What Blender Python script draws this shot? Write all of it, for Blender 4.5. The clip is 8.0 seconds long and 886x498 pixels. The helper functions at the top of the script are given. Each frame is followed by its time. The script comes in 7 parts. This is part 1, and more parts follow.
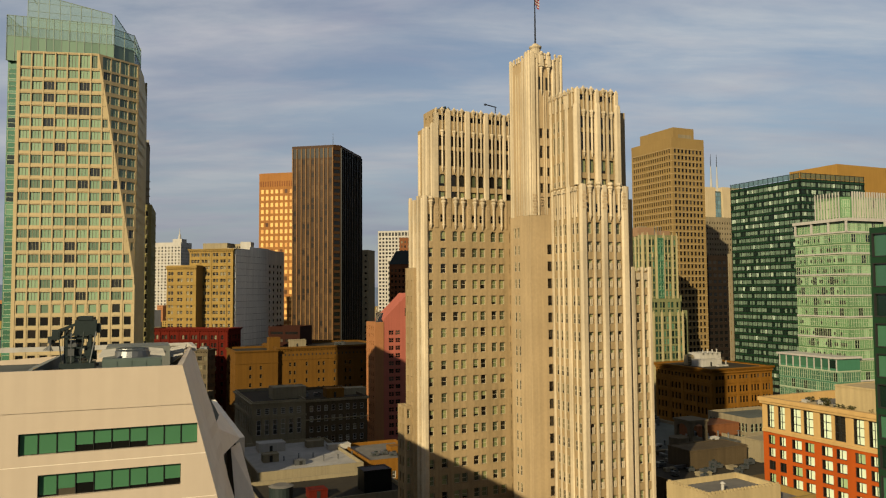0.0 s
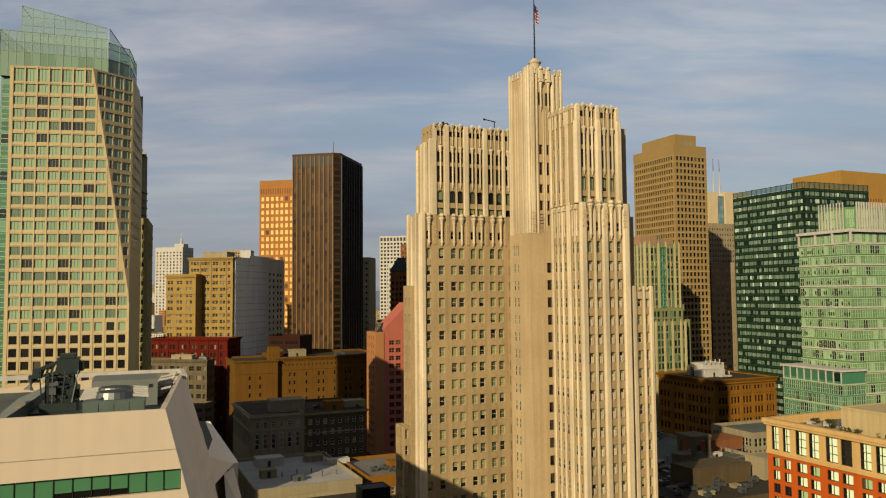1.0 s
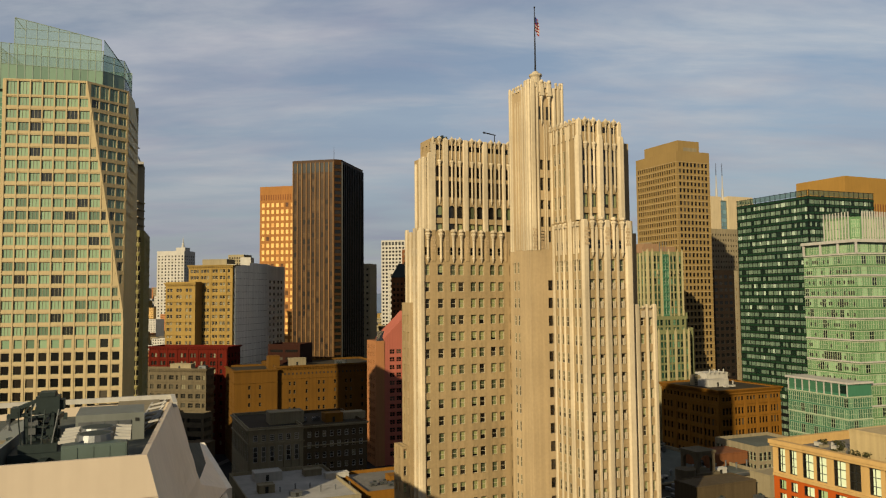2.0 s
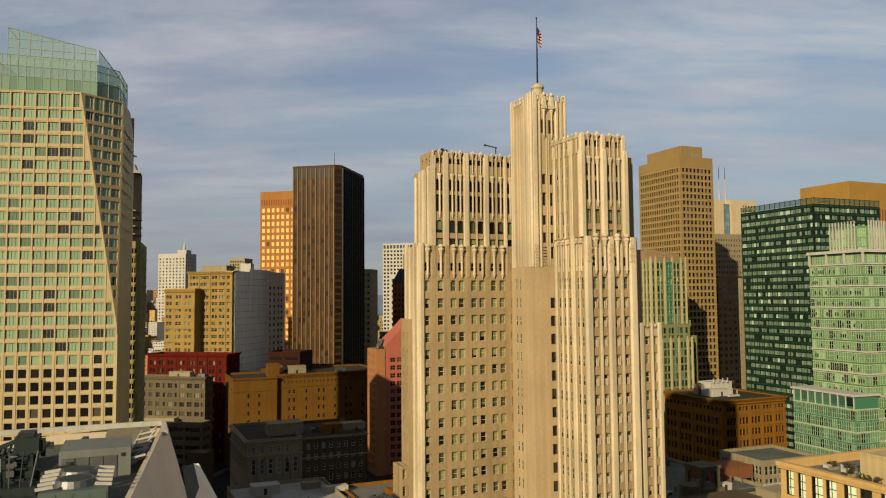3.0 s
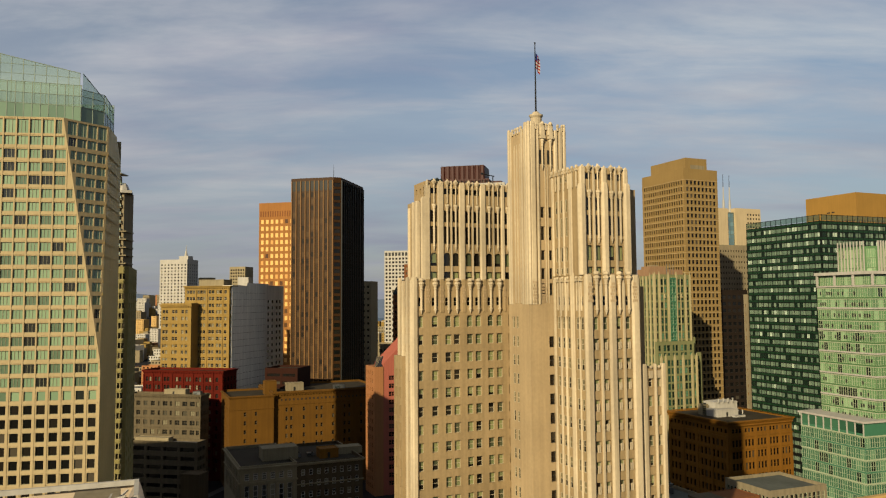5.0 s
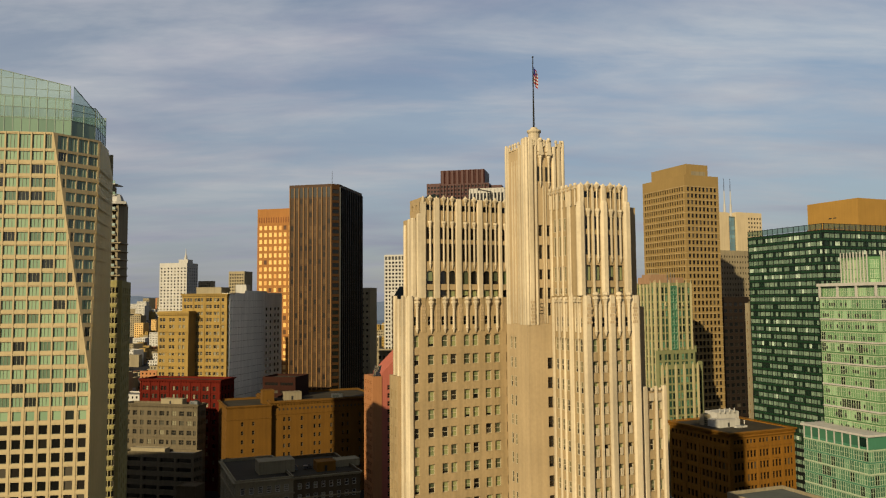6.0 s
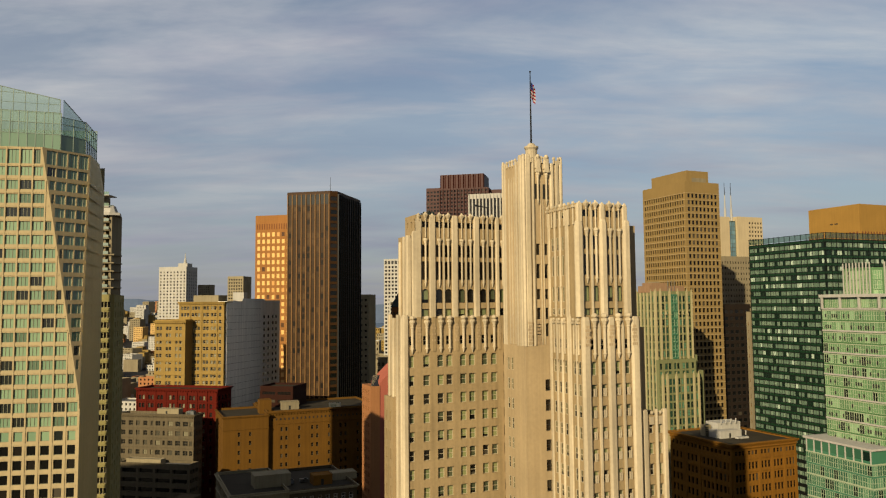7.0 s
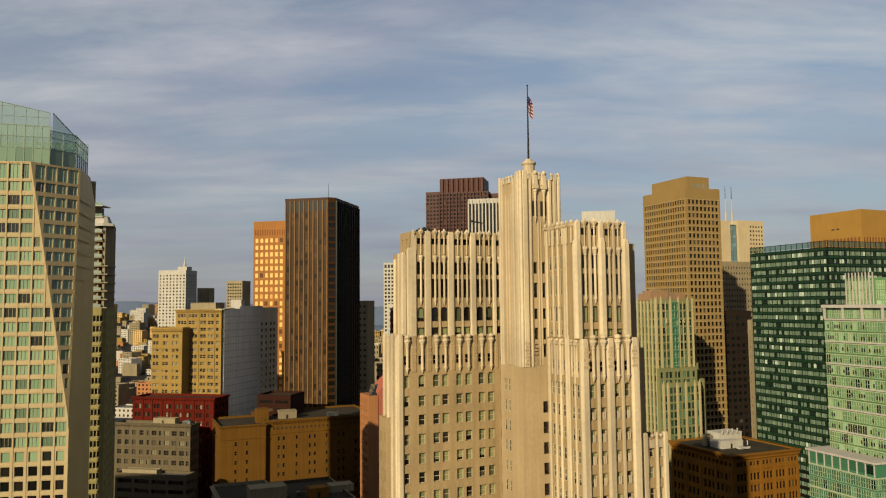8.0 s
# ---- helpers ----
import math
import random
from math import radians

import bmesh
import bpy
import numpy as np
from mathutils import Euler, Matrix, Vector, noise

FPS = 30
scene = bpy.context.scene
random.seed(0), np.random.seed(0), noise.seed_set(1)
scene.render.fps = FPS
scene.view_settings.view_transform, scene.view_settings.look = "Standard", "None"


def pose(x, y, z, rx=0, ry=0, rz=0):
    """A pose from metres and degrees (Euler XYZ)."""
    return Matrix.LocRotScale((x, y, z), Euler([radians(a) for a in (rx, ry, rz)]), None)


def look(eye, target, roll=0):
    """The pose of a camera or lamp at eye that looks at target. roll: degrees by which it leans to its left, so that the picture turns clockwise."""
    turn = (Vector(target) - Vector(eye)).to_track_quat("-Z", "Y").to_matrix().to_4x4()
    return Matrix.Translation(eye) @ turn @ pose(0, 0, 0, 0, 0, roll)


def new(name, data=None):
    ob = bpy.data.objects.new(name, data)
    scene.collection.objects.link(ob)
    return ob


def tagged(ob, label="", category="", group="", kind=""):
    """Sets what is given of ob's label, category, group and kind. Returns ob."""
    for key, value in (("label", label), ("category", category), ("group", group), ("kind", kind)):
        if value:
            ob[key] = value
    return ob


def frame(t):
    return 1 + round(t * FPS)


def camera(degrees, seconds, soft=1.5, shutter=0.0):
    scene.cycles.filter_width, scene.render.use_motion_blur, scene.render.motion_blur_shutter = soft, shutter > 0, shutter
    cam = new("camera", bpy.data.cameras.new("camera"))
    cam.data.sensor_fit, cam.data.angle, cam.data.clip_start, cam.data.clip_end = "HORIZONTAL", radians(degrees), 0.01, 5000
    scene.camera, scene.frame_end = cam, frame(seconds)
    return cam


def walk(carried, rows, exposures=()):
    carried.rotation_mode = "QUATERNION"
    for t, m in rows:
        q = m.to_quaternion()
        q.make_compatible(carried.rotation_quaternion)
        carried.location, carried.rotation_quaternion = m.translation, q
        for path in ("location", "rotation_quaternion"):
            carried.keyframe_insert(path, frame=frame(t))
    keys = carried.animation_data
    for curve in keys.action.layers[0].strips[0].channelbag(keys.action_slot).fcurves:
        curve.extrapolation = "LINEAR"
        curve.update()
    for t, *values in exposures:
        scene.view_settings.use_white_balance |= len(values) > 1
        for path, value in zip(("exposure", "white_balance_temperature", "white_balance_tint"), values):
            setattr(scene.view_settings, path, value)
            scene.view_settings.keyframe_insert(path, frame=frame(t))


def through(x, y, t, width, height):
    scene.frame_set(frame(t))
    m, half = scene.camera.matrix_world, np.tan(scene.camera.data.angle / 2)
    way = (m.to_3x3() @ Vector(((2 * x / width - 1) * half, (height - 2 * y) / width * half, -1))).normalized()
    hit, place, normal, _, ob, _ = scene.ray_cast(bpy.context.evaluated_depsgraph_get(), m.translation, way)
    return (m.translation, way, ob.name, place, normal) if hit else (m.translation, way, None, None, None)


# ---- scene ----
cam = camera(60.5, 8.0, 1.2)
METRES, EYE, TILT, LEAN, TURN = 37.0, 78.0, 3.2, 0.4, 0.0
ROWS = [
    (0.0, 0.0, 0.0, 0.0, 0.0, 0.0, -0.0),
    (0.5, 0.013, 0.034, 0.0452, 0.09, 0.1, 0.04),
    (1.0, 0.0248, 0.0717, 0.0904, 0.18, 0.21, 0.08),
    (1.5, 0.0351, 0.1092, 0.1316, 0.28, 0.29, 0.08),
    (2.0, 0.0432, 0.1569, 0.1764, 0.35, 0.36, 0.11),
    (3.5, 0.0614, 0.298, 0.3043, 0.57, 0.49, 0.03),
    (4.0, 0.0737, 0.3451, 0.3496, 0.64, 0.55, -0.0),
    (5.5, 0.1149, 0.471, 0.4847, 0.78, 0.72, 0.06),
    (6.0, 0.1258, 0.5138, 0.5309, 0.8, 0.78, 0.07),
    (6.5, 0.1386, 0.5543, 0.5743, 0.82, 0.84, 0.07),
    (7.0, 0.1503, 0.5987, 0.6195, 0.83, 0.93, 0.11),
    (7.5, 0.1616, 0.6398, 0.6614, 0.84, 0.98, 0.14),
    (8.0, 0.1751, 0.6832, 0.7056, 0.87, 1.04, 0.16),
]
walk(cam, [(t, pose(0, 0, EYE, TILT, LEAN, TURN) @ pose(METRES * x, METRES * y, METRES * z, 90 + pitch, roll, yaw)) for t, x, y, z, yaw, pitch, roll in ROWS])

# ---- world, sun ----
SUN_AZ, SUN_EL = 205.5, 20.5            # bearing clockwise from the line of view, height
scene.view_settings.exposure = 0.70
world = bpy.data.worlds.new("sky")
scene.world = world
world.use_nodes = True
wn, wl = world.node_tree.nodes, world.node_tree.links
wn.clear()
w_out = wn.new("ShaderNodeOutputWorld")
w_bg = wn.new("ShaderNodeBackground")
w_bg.inputs["Strength"].default_value = 0.05
w_sky = wn.new("ShaderNodeTexSky")
w_sky.sky_type = "NISHITA"
w_sky.sun_disc = False
w_sky.sun_elevation, w_sky.sun_rotation = radians(SUN_EL), radians(SUN_AZ)
w_sky.air_density, w_sky.dust_density = 1.0, 0.6
w_co = wn.new("ShaderNodeTexCoord")
w_sep = wn.new("ShaderNodeSeparateXYZ")
wl.new(w_co.outputs["Generated"], w_sep.inputs[0])
w_up = wn.new("ShaderNodeMath"); w_up.operation = "MAXIMUM"; w_up.inputs[1].default_value = 0.0
wl.new(w_sep.outputs["Z"], w_up.inputs[0])
w_add = wn.new("ShaderNodeMath"); w_add.operation = "ADD"; w_add.inputs[1].default_value = 0.16
wl.new(w_up.outputs[0], w_add.inputs[0])
w_dv = wn.new("ShaderNodeVectorMath"); w_dv.operation = "DIVIDE"
w_cmb = wn.new("ShaderNodeCombineXYZ")
for k in range(3):
    wl.new(w_add.outputs[0], w_cmb.inputs[k])
wl.new(w_co.outputs["Generated"], w_dv.inputs[0])
wl.new(w_cmb.outputs[0], w_dv.inputs[1])
w_map = wn.new("ShaderNodeMapping")
w_map.inputs["Rotation"].default_value = (0, 0, radians(-14))
w_map.inputs["Scale"].default_value = (0.8, 2.0, 0.0)
wl.new(w_dv.outputs[0], w_map.inputs[0])
w_n1 = wn.new("ShaderNodeTexNoise")
w_n1.inputs["Scale"].default_value, w_n1.inputs["Detail"].default_value, w_n1.inputs["Roughness"].default_value = 1.5, 9, 0.58
w_n1.inputs["Distortion"].default_value = 0.3
wl.new(w_map.outputs[0], w_n1.inputs["Vector"])
w_r1 = wn.new("ShaderNodeValToRGB")
w_r1.color_ramp.elements[0].position, w_r1.color_ramp.elements[1].position = 0.38, 0.66
wl.new(w_n1.outputs["Fac"], w_r1.inputs[0])
w_mix = wn.new("ShaderNodeMix"); w_mix.data_type = "RGBA"
w_n2 = wn.new("ShaderNodeTexNoise")
w_n2.inputs["Scale"].default_value, w_n2.inputs["Detail"].default_value, w_n2.inputs["Roughness"].default_value = 0.9, 6, 0.55
wl.new(w_map.outputs[0], w_n2.inputs["Vector"])
w_r2 = wn.new("ShaderNodeValToRGB")
w_r2.color_ramp.elements[0].position, w_r2.color_ramp.elements[1].position = 0.36, 0.64
w_r2.color_ramp.elements[0].color, w_r2.color_ramp.elements[1].color = (0.47, 0.49, 0.61, 1), (0.86, 0.86, 0.85, 1)
wl.new(w_n2.outputs["Fac"], w_r2.inputs[0])
w_gain = wn.new("ShaderNodeMix"); w_gain.data_type = "RGBA"; w_gain.blend_type = "MULTIPLY"
w_gain.inputs[0].default_value = 1.0
w_gain.inputs[7].default_value = (9.0, 9.0, 9.0, 1)
wl.new(w_r2.outputs[0], w_gain.inputs[6])
wl.new(w_gain.outputs[2], w_mix.inputs[7])
w_fac = wn.new("ShaderNodeMath"); w_fac.operation = "MULTIPLY_ADD"
w_fac.inputs[1].default_value, w_fac.inputs[2].default_value = 0.62, 0.24
wl.new(w_r1.outputs[0], w_fac.inputs[0])
w_west = wn.new("ShaderNodeMath"); w_west.operation = "MULTIPLY_ADD"      # cloud a little thicker towards the west
w_west.inputs[1].default_value = -0.25
wl.new(w_sep.outputs["X"], w_west.inputs[0])
wl.new(w_fac.outputs[0], w_west.inputs[2])
w_west.use_clamp = True
wl.new(w_west.outputs[0], w_mix.inputs[0])
wl.new(w_sky.outputs[0], w_mix.inputs[6])
w_low = wn.new("ShaderNodeMath"); w_low.operation = "MULTIPLY_ADD"; w_low.use_clamp = True      # haze bank low over the city
w_low.inputs[1].default_value, w_low.inputs[2].default_value = -2.4, 0.72
wl.new(w_up.outputs[0], w_low.inputs[0])
w_haze = wn.new("ShaderNodeMix"); w_haze.data_type = "RGBA"
w_haze.inputs[7].default_value = (2.65, 2.85, 3.6, 1)
wl.new(w_low.outputs[0], w_haze.inputs[0])
wl.new(w_mix.outputs[2], w_haze.inputs[6])
wl.new(w_haze.outputs[2], w_bg.inputs["Color"])
wl.new(w_bg.outputs[0], w_out.inputs[0])

sun_data = bpy.data.lights.new("sun", "SUN")
sun_data.energy, sun_data.angle, sun_data.color = 4.6, radians(0.6), (1.0, 0.84, 0.565)
sun = new("sun", sun_data)
to_sun = Vector((math.sin(radians(SUN_AZ)) * math.cos(radians(SUN_EL)), math.cos(radians(SUN_AZ)) * math.cos(radians(SUN_EL)), math.sin(radians(SUN_EL))))
sun.matrix_world = look(to_sun * 400, (0, 0, 0))


# ---- materials ----
ALBEDO_SCALE = 0.33        # even scale on every base colour, set low to deepen the shade


def nodes_of(name):
    m = bpy.data.materials.new(name)
    m.use_nodes = True
    return m, m.node_tree.nodes, m.node_tree.links, m.node_tree.nodes["Principled BSDF"]


def surface(name, colour, rough=0.85, vary=0.25, grain=2.5, streak=0.25, bump=0.25, metal=0.0, piece=0.0, stain=None):
    """Matt building material: broad blotches, vertical rain streaks and fine grain."""
    m, n, l, p = nodes_of(name)
    co = n.new("ShaderNodeTexCoord")
    broad = n.new("ShaderNodeTexNoise")
    broad.inputs["Scale"].default_value, broad.inputs["Detail"].default_value = 0.09, 5
    l.new(co.outputs["Object"], broad.inputs["Vector"])
    mp = n.new("ShaderNodeMapping")
    mp.inputs["Scale"].default_value = (0.9, 0.9, 0.035)
    l.new(co.outputs["Object"], mp.inputs[0])
    run = n.new("ShaderNodeTexNoise")
    run.inputs["Scale"].default_value, run.inputs["Detail"].default_value = 1.0, 4
    l.new(mp.outputs[0], run.inputs["Vector"])
    fine = n.new("ShaderNodeTexNoise")
    fine.inputs["Scale"].default_value, fine.inputs["Detail"].default_value = grain, 6
    l.new(co.outputs["Object"], fine.inputs["Vector"])
    s1 = n.new("ShaderNodeMath"); s1.operation = "MULTIPLY_ADD"
    s1.inputs[1].default_value, s1.inputs[2].default_value = vary * 2.4, 1.0 - vary * 1.2
    l.new(broad.outputs["Fac"], s1.inputs[0])
    s2 = n.new("ShaderNodeMath"); s2.operation = "MULTIPLY_ADD"
    s2.inputs[1].default_value, s2.inputs[2].default_value = streak * 2.4, 1.0 - streak * 1.2
    l.new(run.outputs["Fac"], s2.inputs[0])
    s3 = n.new("ShaderNodeMath"); s3.operation = "MULTIPLY_ADD"
    s3.inputs[1].default_value, s3.inputs[2].default_value = vary * 1.2, 1.0 - vary * 0.6
    l.new(fine.outputs["Fac"], s3.inputs[0])
    a = n.new("ShaderNodeMath"); a.operation = "MULTIPLY"
    l.new(s1.outputs[0], a.inputs[0]); l.new(s2.outputs[0], a.inputs[1])
    b = n.new("ShaderNodeMath"); b.operation = "MULTIPLY"
    l.new(a.outputs[0], b.inputs[0]); l.new(s3.outputs[0], b.inputs[1])
    last = b
    if piece:
        oi = n.new("ShaderNodeObjectInfo")
        s4 = n.new("ShaderNodeMath"); s4.operation = "MULTIPLY_ADD"
        s4.inputs[1].default_value, s4.inputs[2].default_value = piece * 2, 1.0 - piece
        l.new(oi.outputs["Random"], s4.inputs[0])
        c = n.new("ShaderNodeMath"); c.operation = "MULTIPLY"
        l.new(b.outputs[0], c.inputs[0]); l.new(s4.outputs[0], c.inputs[1])
        last = c
    mul = n.new("ShaderNodeMix"); mul.data_type = "RGBA"; mul.blend_type = "MULTIPLY"
    mul.inputs[0].default_value = 1.0
    mul.inputs[6].default_value = (*[c_ * ALBEDO_SCALE * (c_ / max(colour)) ** 0.3 for c_ in colour], 1)
    l.new(last.outputs[0], mul.inputs[7])
    out = mul.outputs[2]
    if stain:
        ramp = n.new("ShaderNodeValToRGB")
        ramp.color_ramp.elements[0].position, ramp.color_ramp.elements[1].position = 0.52, 0.68
        l.new(run.outputs["Fac"], ramp.inputs[0])
        half = n.new("ShaderNodeMath"); half.operation = "MULTIPLY"; half.inputs[1].default_value = 0.55
        l.new(ramp.outputs[0], half.inputs[0])
        st = n.new("ShaderNodeMix"); st.data_type = "RGBA"
        l.new(half.outputs[0], st.inputs[0]); l.new(out, st.inputs[6])
        st.inputs[7].default_value = (*stain, 1)
        out = st.outputs[2]
    l.new(out, p.inputs["Base Color"])
    p.inputs["Roughness"].default_value, p.inputs["Metallic"].default_value = rough, metal
    p.inputs["Specular IOR Level"].default_value = 0.5 if metal else 0.15
    if bump:
        bp = n.new("ShaderNodeBump")
        bp.inputs["Strength"].default_value, bp.inputs["Distance"].default_value = bump, 0.08
        l.new(fine.outputs["Fac"], bp.inputs["Height"])
        l.new(bp.outputs[0], p.inputs["Normal"])
    return m


def glazing(name, stops, rough=0.12, island=False, spec=0.6, metal=0.0):
    """Window glass with what stands behind it (blinds, dark rooms), told apart pane by pane. stops: (share, colour)."""
    m, n, l, p = nodes_of(name)
    src = n.new("ShaderNodeNewGeometry" if island else "ShaderNodeObjectInfo")
    ramp = n.new("ShaderNodeValToRGB")
    ramp.color_ramp.interpolation = "CONSTANT"
    el = ramp.color_ramp.elements
    while len(el) < len(stops):
        el.new(0.5)
    at = 0.0
    for e_, (share, c) in zip(el, stops):
        e_.position = at
        at += share
    for e_, (share, c) in zip(ramp.color_ramp.elements, stops):
        e_.color = (*c, 1)
    l.new(src.outputs["Random Per Island" if island else "Random"], ramp.inputs[0])
    co = n.new("ShaderNodeTexCoord")
    ns = n.new("ShaderNodeTexNoise")
    ns.inputs["Scale"].default_value, ns.inputs["Detail"].default_value = 0.35, 3
    l.new(co.outputs["Object"], ns.inputs["Vector"])
    bp = n.new("ShaderNodeBump")
    bp.inputs["Strength"].default_value, bp.inputs["Distance"].default_value = 0.12, 0.10
    l.new(ns.outputs["Fac"], bp.inputs["Height"])
    l.new(bp.outputs[0], p.inputs["Normal"])
    l.new(ramp.outputs[0], p.inputs["Base Color"])
    p.inputs["Roughness"].default_value, p.inputs["Specular IOR Level"].default_value, p.inputs["Metallic"].default_value = rough, spec, metal
    return m


def glass_pair(name, stops, **kw):
    return glazing(name, stops, **kw), glazing(name + "_joined", stops, island=True, **kw)


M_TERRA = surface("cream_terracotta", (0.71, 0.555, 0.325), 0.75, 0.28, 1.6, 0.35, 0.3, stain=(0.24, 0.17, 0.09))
# projecting pieces: the wall's cream made lighter, for contrast in the relief
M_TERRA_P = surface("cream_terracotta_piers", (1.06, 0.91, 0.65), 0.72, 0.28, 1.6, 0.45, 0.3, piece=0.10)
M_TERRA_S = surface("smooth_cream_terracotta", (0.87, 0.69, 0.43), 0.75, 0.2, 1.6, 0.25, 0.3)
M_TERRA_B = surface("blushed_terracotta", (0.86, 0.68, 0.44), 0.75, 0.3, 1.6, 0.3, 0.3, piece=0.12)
M_TAN = surface("tan_precast", (0.55, 0.40, 0.18), 0.85, 0.12, 1.2, 0.12)
M_TAN_L = surface("pale_tan_ledge", (0.80, 0.63, 0.36), 0.85, 0.12, 1.2, 0.12)
M_BEIGE = surface("beige_precast", (0.88, 0.73, 0.45), 0.85, 0.14, 1.2, 0.16)
# hotel flank: the beige lightened in colour to lift its shaded side
M_FLANK_LIFTED = surface("olive_tan_lifted_for_shade", (1.3, 1.1, 0.58), 0.5, 0.12, 1.0, 0.15)
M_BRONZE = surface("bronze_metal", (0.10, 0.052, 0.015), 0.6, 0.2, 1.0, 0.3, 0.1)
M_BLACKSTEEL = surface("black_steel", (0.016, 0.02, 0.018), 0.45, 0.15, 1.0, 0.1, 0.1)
M_ORANGE = surface("orange_stone", (0.66, 0.42, 0.13), 0.85, 0.12, 1.2, 0.12)
M_ORANGE_DEEP = surface("deep_orange_stone", (0.62, 0.33, 0.12), 0.85, 0.14, 1.2, 0.15)
M_OCHRE = surface("ochre_stone", (0.60, 0.43, 0.155), 0.88, 0.22, 1.2, 0.3, stain=(0.12, 0.08, 0.03))
M_OLIVE = surface("olive_render", (0.62, 0.55, 0.26), 0.9, 0.15, 1.5, 0.2)
M_RED = surface("red_brick", (0.19, 0.024, 0.004), 0.9, 0.2, 3.0, 0.2)
M_YELLOW = surface("yellow_brick", (0.255, 0.14, 0.024), 0.9, 0.22, 3.0, 0.25)
M_BROWN = surface("brown_brick", (0.42, 0.22, 0.035), 0.9, 0.22, 3.0, 0.25)
M_OBRICK = surface("bright_orange_brick", (0.90, 0.25, 0.04), 0.85, 0.12, 3.0, 0.1)
M_CREAM = surface("cream_stucco", (1.10, 0.78, 0.36), 0.85, 0.12, 2.0, 0.15)
M_PINK = surface("pink_stucco", (0.80, 0.31, 0.22), 0.85, 0.12, 2.0, 0.15)
M_PINK_TRIM = surface("peach_stucco", (0.72, 0.38, 0.18), 0.85, 0.12, 2.0, 0.15)
M_GREYSTONE = surface("grey_stone", (0.58, 0.50, 0.33), 0.88, 0.22, 2.0, 0.3, stain=(0.12, 0.10, 0.065))
M_PALE = surface("pale_stone", (0.50, 0.43, 0.29), 0.88, 0.2, 2.0, 0.3)
M_DRAB = surface("drab_grey_stone", (0.24, 0.20, 0.13), 0.88, 0.22, 2.0, 0.3)
M_BUFF = surface("buff_stucco", (0.88, 0.72, 0.42), 0.85, 0.14, 2.0, 0.25)
M_WHITE = surface("white_concrete", (0.90, 0.86, 0.76), 0.85, 0.12, 1.5, 0.2)
M_GREYWHITE = surface("pale_grey_render", (1.9, 1.86, 1.62), 0.9, 0.12, 1.0, 0.25)
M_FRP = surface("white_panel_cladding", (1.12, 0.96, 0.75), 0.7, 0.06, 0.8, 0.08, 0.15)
# same cladding as the front, lightened to make up for the flank's shade
M_FRP_SIDE = surface("rippled_cladding_lightened", (2.0, 1.82, 1.5), 0.65, 0.08, 0.5, 0.1, 0.9)
M_MAROON = surface("dark_carnelian_granite", (0.105, 0.031, 0.017), 0.5, 0.15, 1.0, 0.1)
M_RUST = surface("rusty_brown_stone", (0.38, 0.18, 0.08), 0.88, 0.2, 1.5, 0.2)
M_DECO = surface("green_grey_deco_wall", (0.40, 0.41, 0.22), 0.85, 0.15, 1.2, 0.2)
M_DECO_P = surface("pale_deco_piers", (0.86, 0.76, 0.46), 0.85, 0.15, 1.2, 0.25)
M_GREENFRAME = surface("green_white_frame", (0.80, 0.88, 0.62), 0.5, 0.08, 1.0, 0.1, 0.05)
M_GREENDARK = surface("dark_green_spandrel", (0.035, 0.085, 0.045), 0.35, 0.15, 0.6, 0.1, 0.05)
M_SEAGREEN = surface("sea_green_spandrel", (0.15, 0.36, 0.23), 0.35, 0.12, 0.6, 0.1, 0.05)
M_JADE = surface("jade_spandrel", (0.20, 0.36, 0.17), 0.35, 0.12, 0.6, 0.1, 0.05)
M_ROOF = surface("tar_roof", (0.085, 0.072, 0.048), 0.95, 0.45, 0.6, 0.0, 0.5)
M_ROOF_PALE = surface("pale_gravel_roof", (0.33, 0.31, 0.27), 0.95, 0.4, 0.7, 0.0, 0.5)
M_ROOF_WHITE = surface("white_membrane_roof", (0.70, 0.67, 0.60), 0.85, 0.35, 0.5, 0.0, 0.3)
M_METAL = surface("galvanised_steel", (0.36, 0.37, 0.36), 0.45, 0.25, 2.0, 0.2, 0.2, metal=0.7)
M_SEAGREY = surface("green_grey_sheet_metal", (0.22, 0.28, 0.24), 0.5, 0.15, 1.0, 0.15, 0.1, metal=0.3)
M_MACHINE = surface("dark_painted_machinery", (0.05, 0.065, 0.06), 0.5, 0.3, 2.0, 0.2, 0.2)
M_POLE = surface("dark_flagpole", (0.03, 0.03, 0.03), 0.5, 0.1)
M_FRAME_L = surface("light_window_frame", (0.95, 0.84, 0.60), 0.6, 0.1, 2.0, 0.0, 0.0)
M_FRAME_D = surface("dark_window_frame", (0.05, 0.05, 0.045), 0.5, 0.1, 2.0, 0.0, 0.0)
M_FRAME_G = surface("pale_olive_window_frame", (0.52, 0.50, 0.34), 0.5, 0.1, 2.0, 0.0, 0.0)
# near-black, with the mid block's shade taken into the colour
M_DARKBROWN = surface("dark_brown_stone", (0.035, 0.024, 0.015), 0.85, 0.15, 1.5, 0.2)
M_TANBRICK = surface("tan_brick", (0.62, 0.42, 0.26), 0.88, 0.18, 2.0, 0.2)
M_ASPHALT = surface("asphalt", (0.035, 0.034, 0.034), 0.95, 0.3, 0.3, 0.0, 0.3)
M_PAVING = surface("concrete_pavement", (0.22, 0.21, 0.19), 0.95, 0.3, 0.6, 0.0, 0.3)

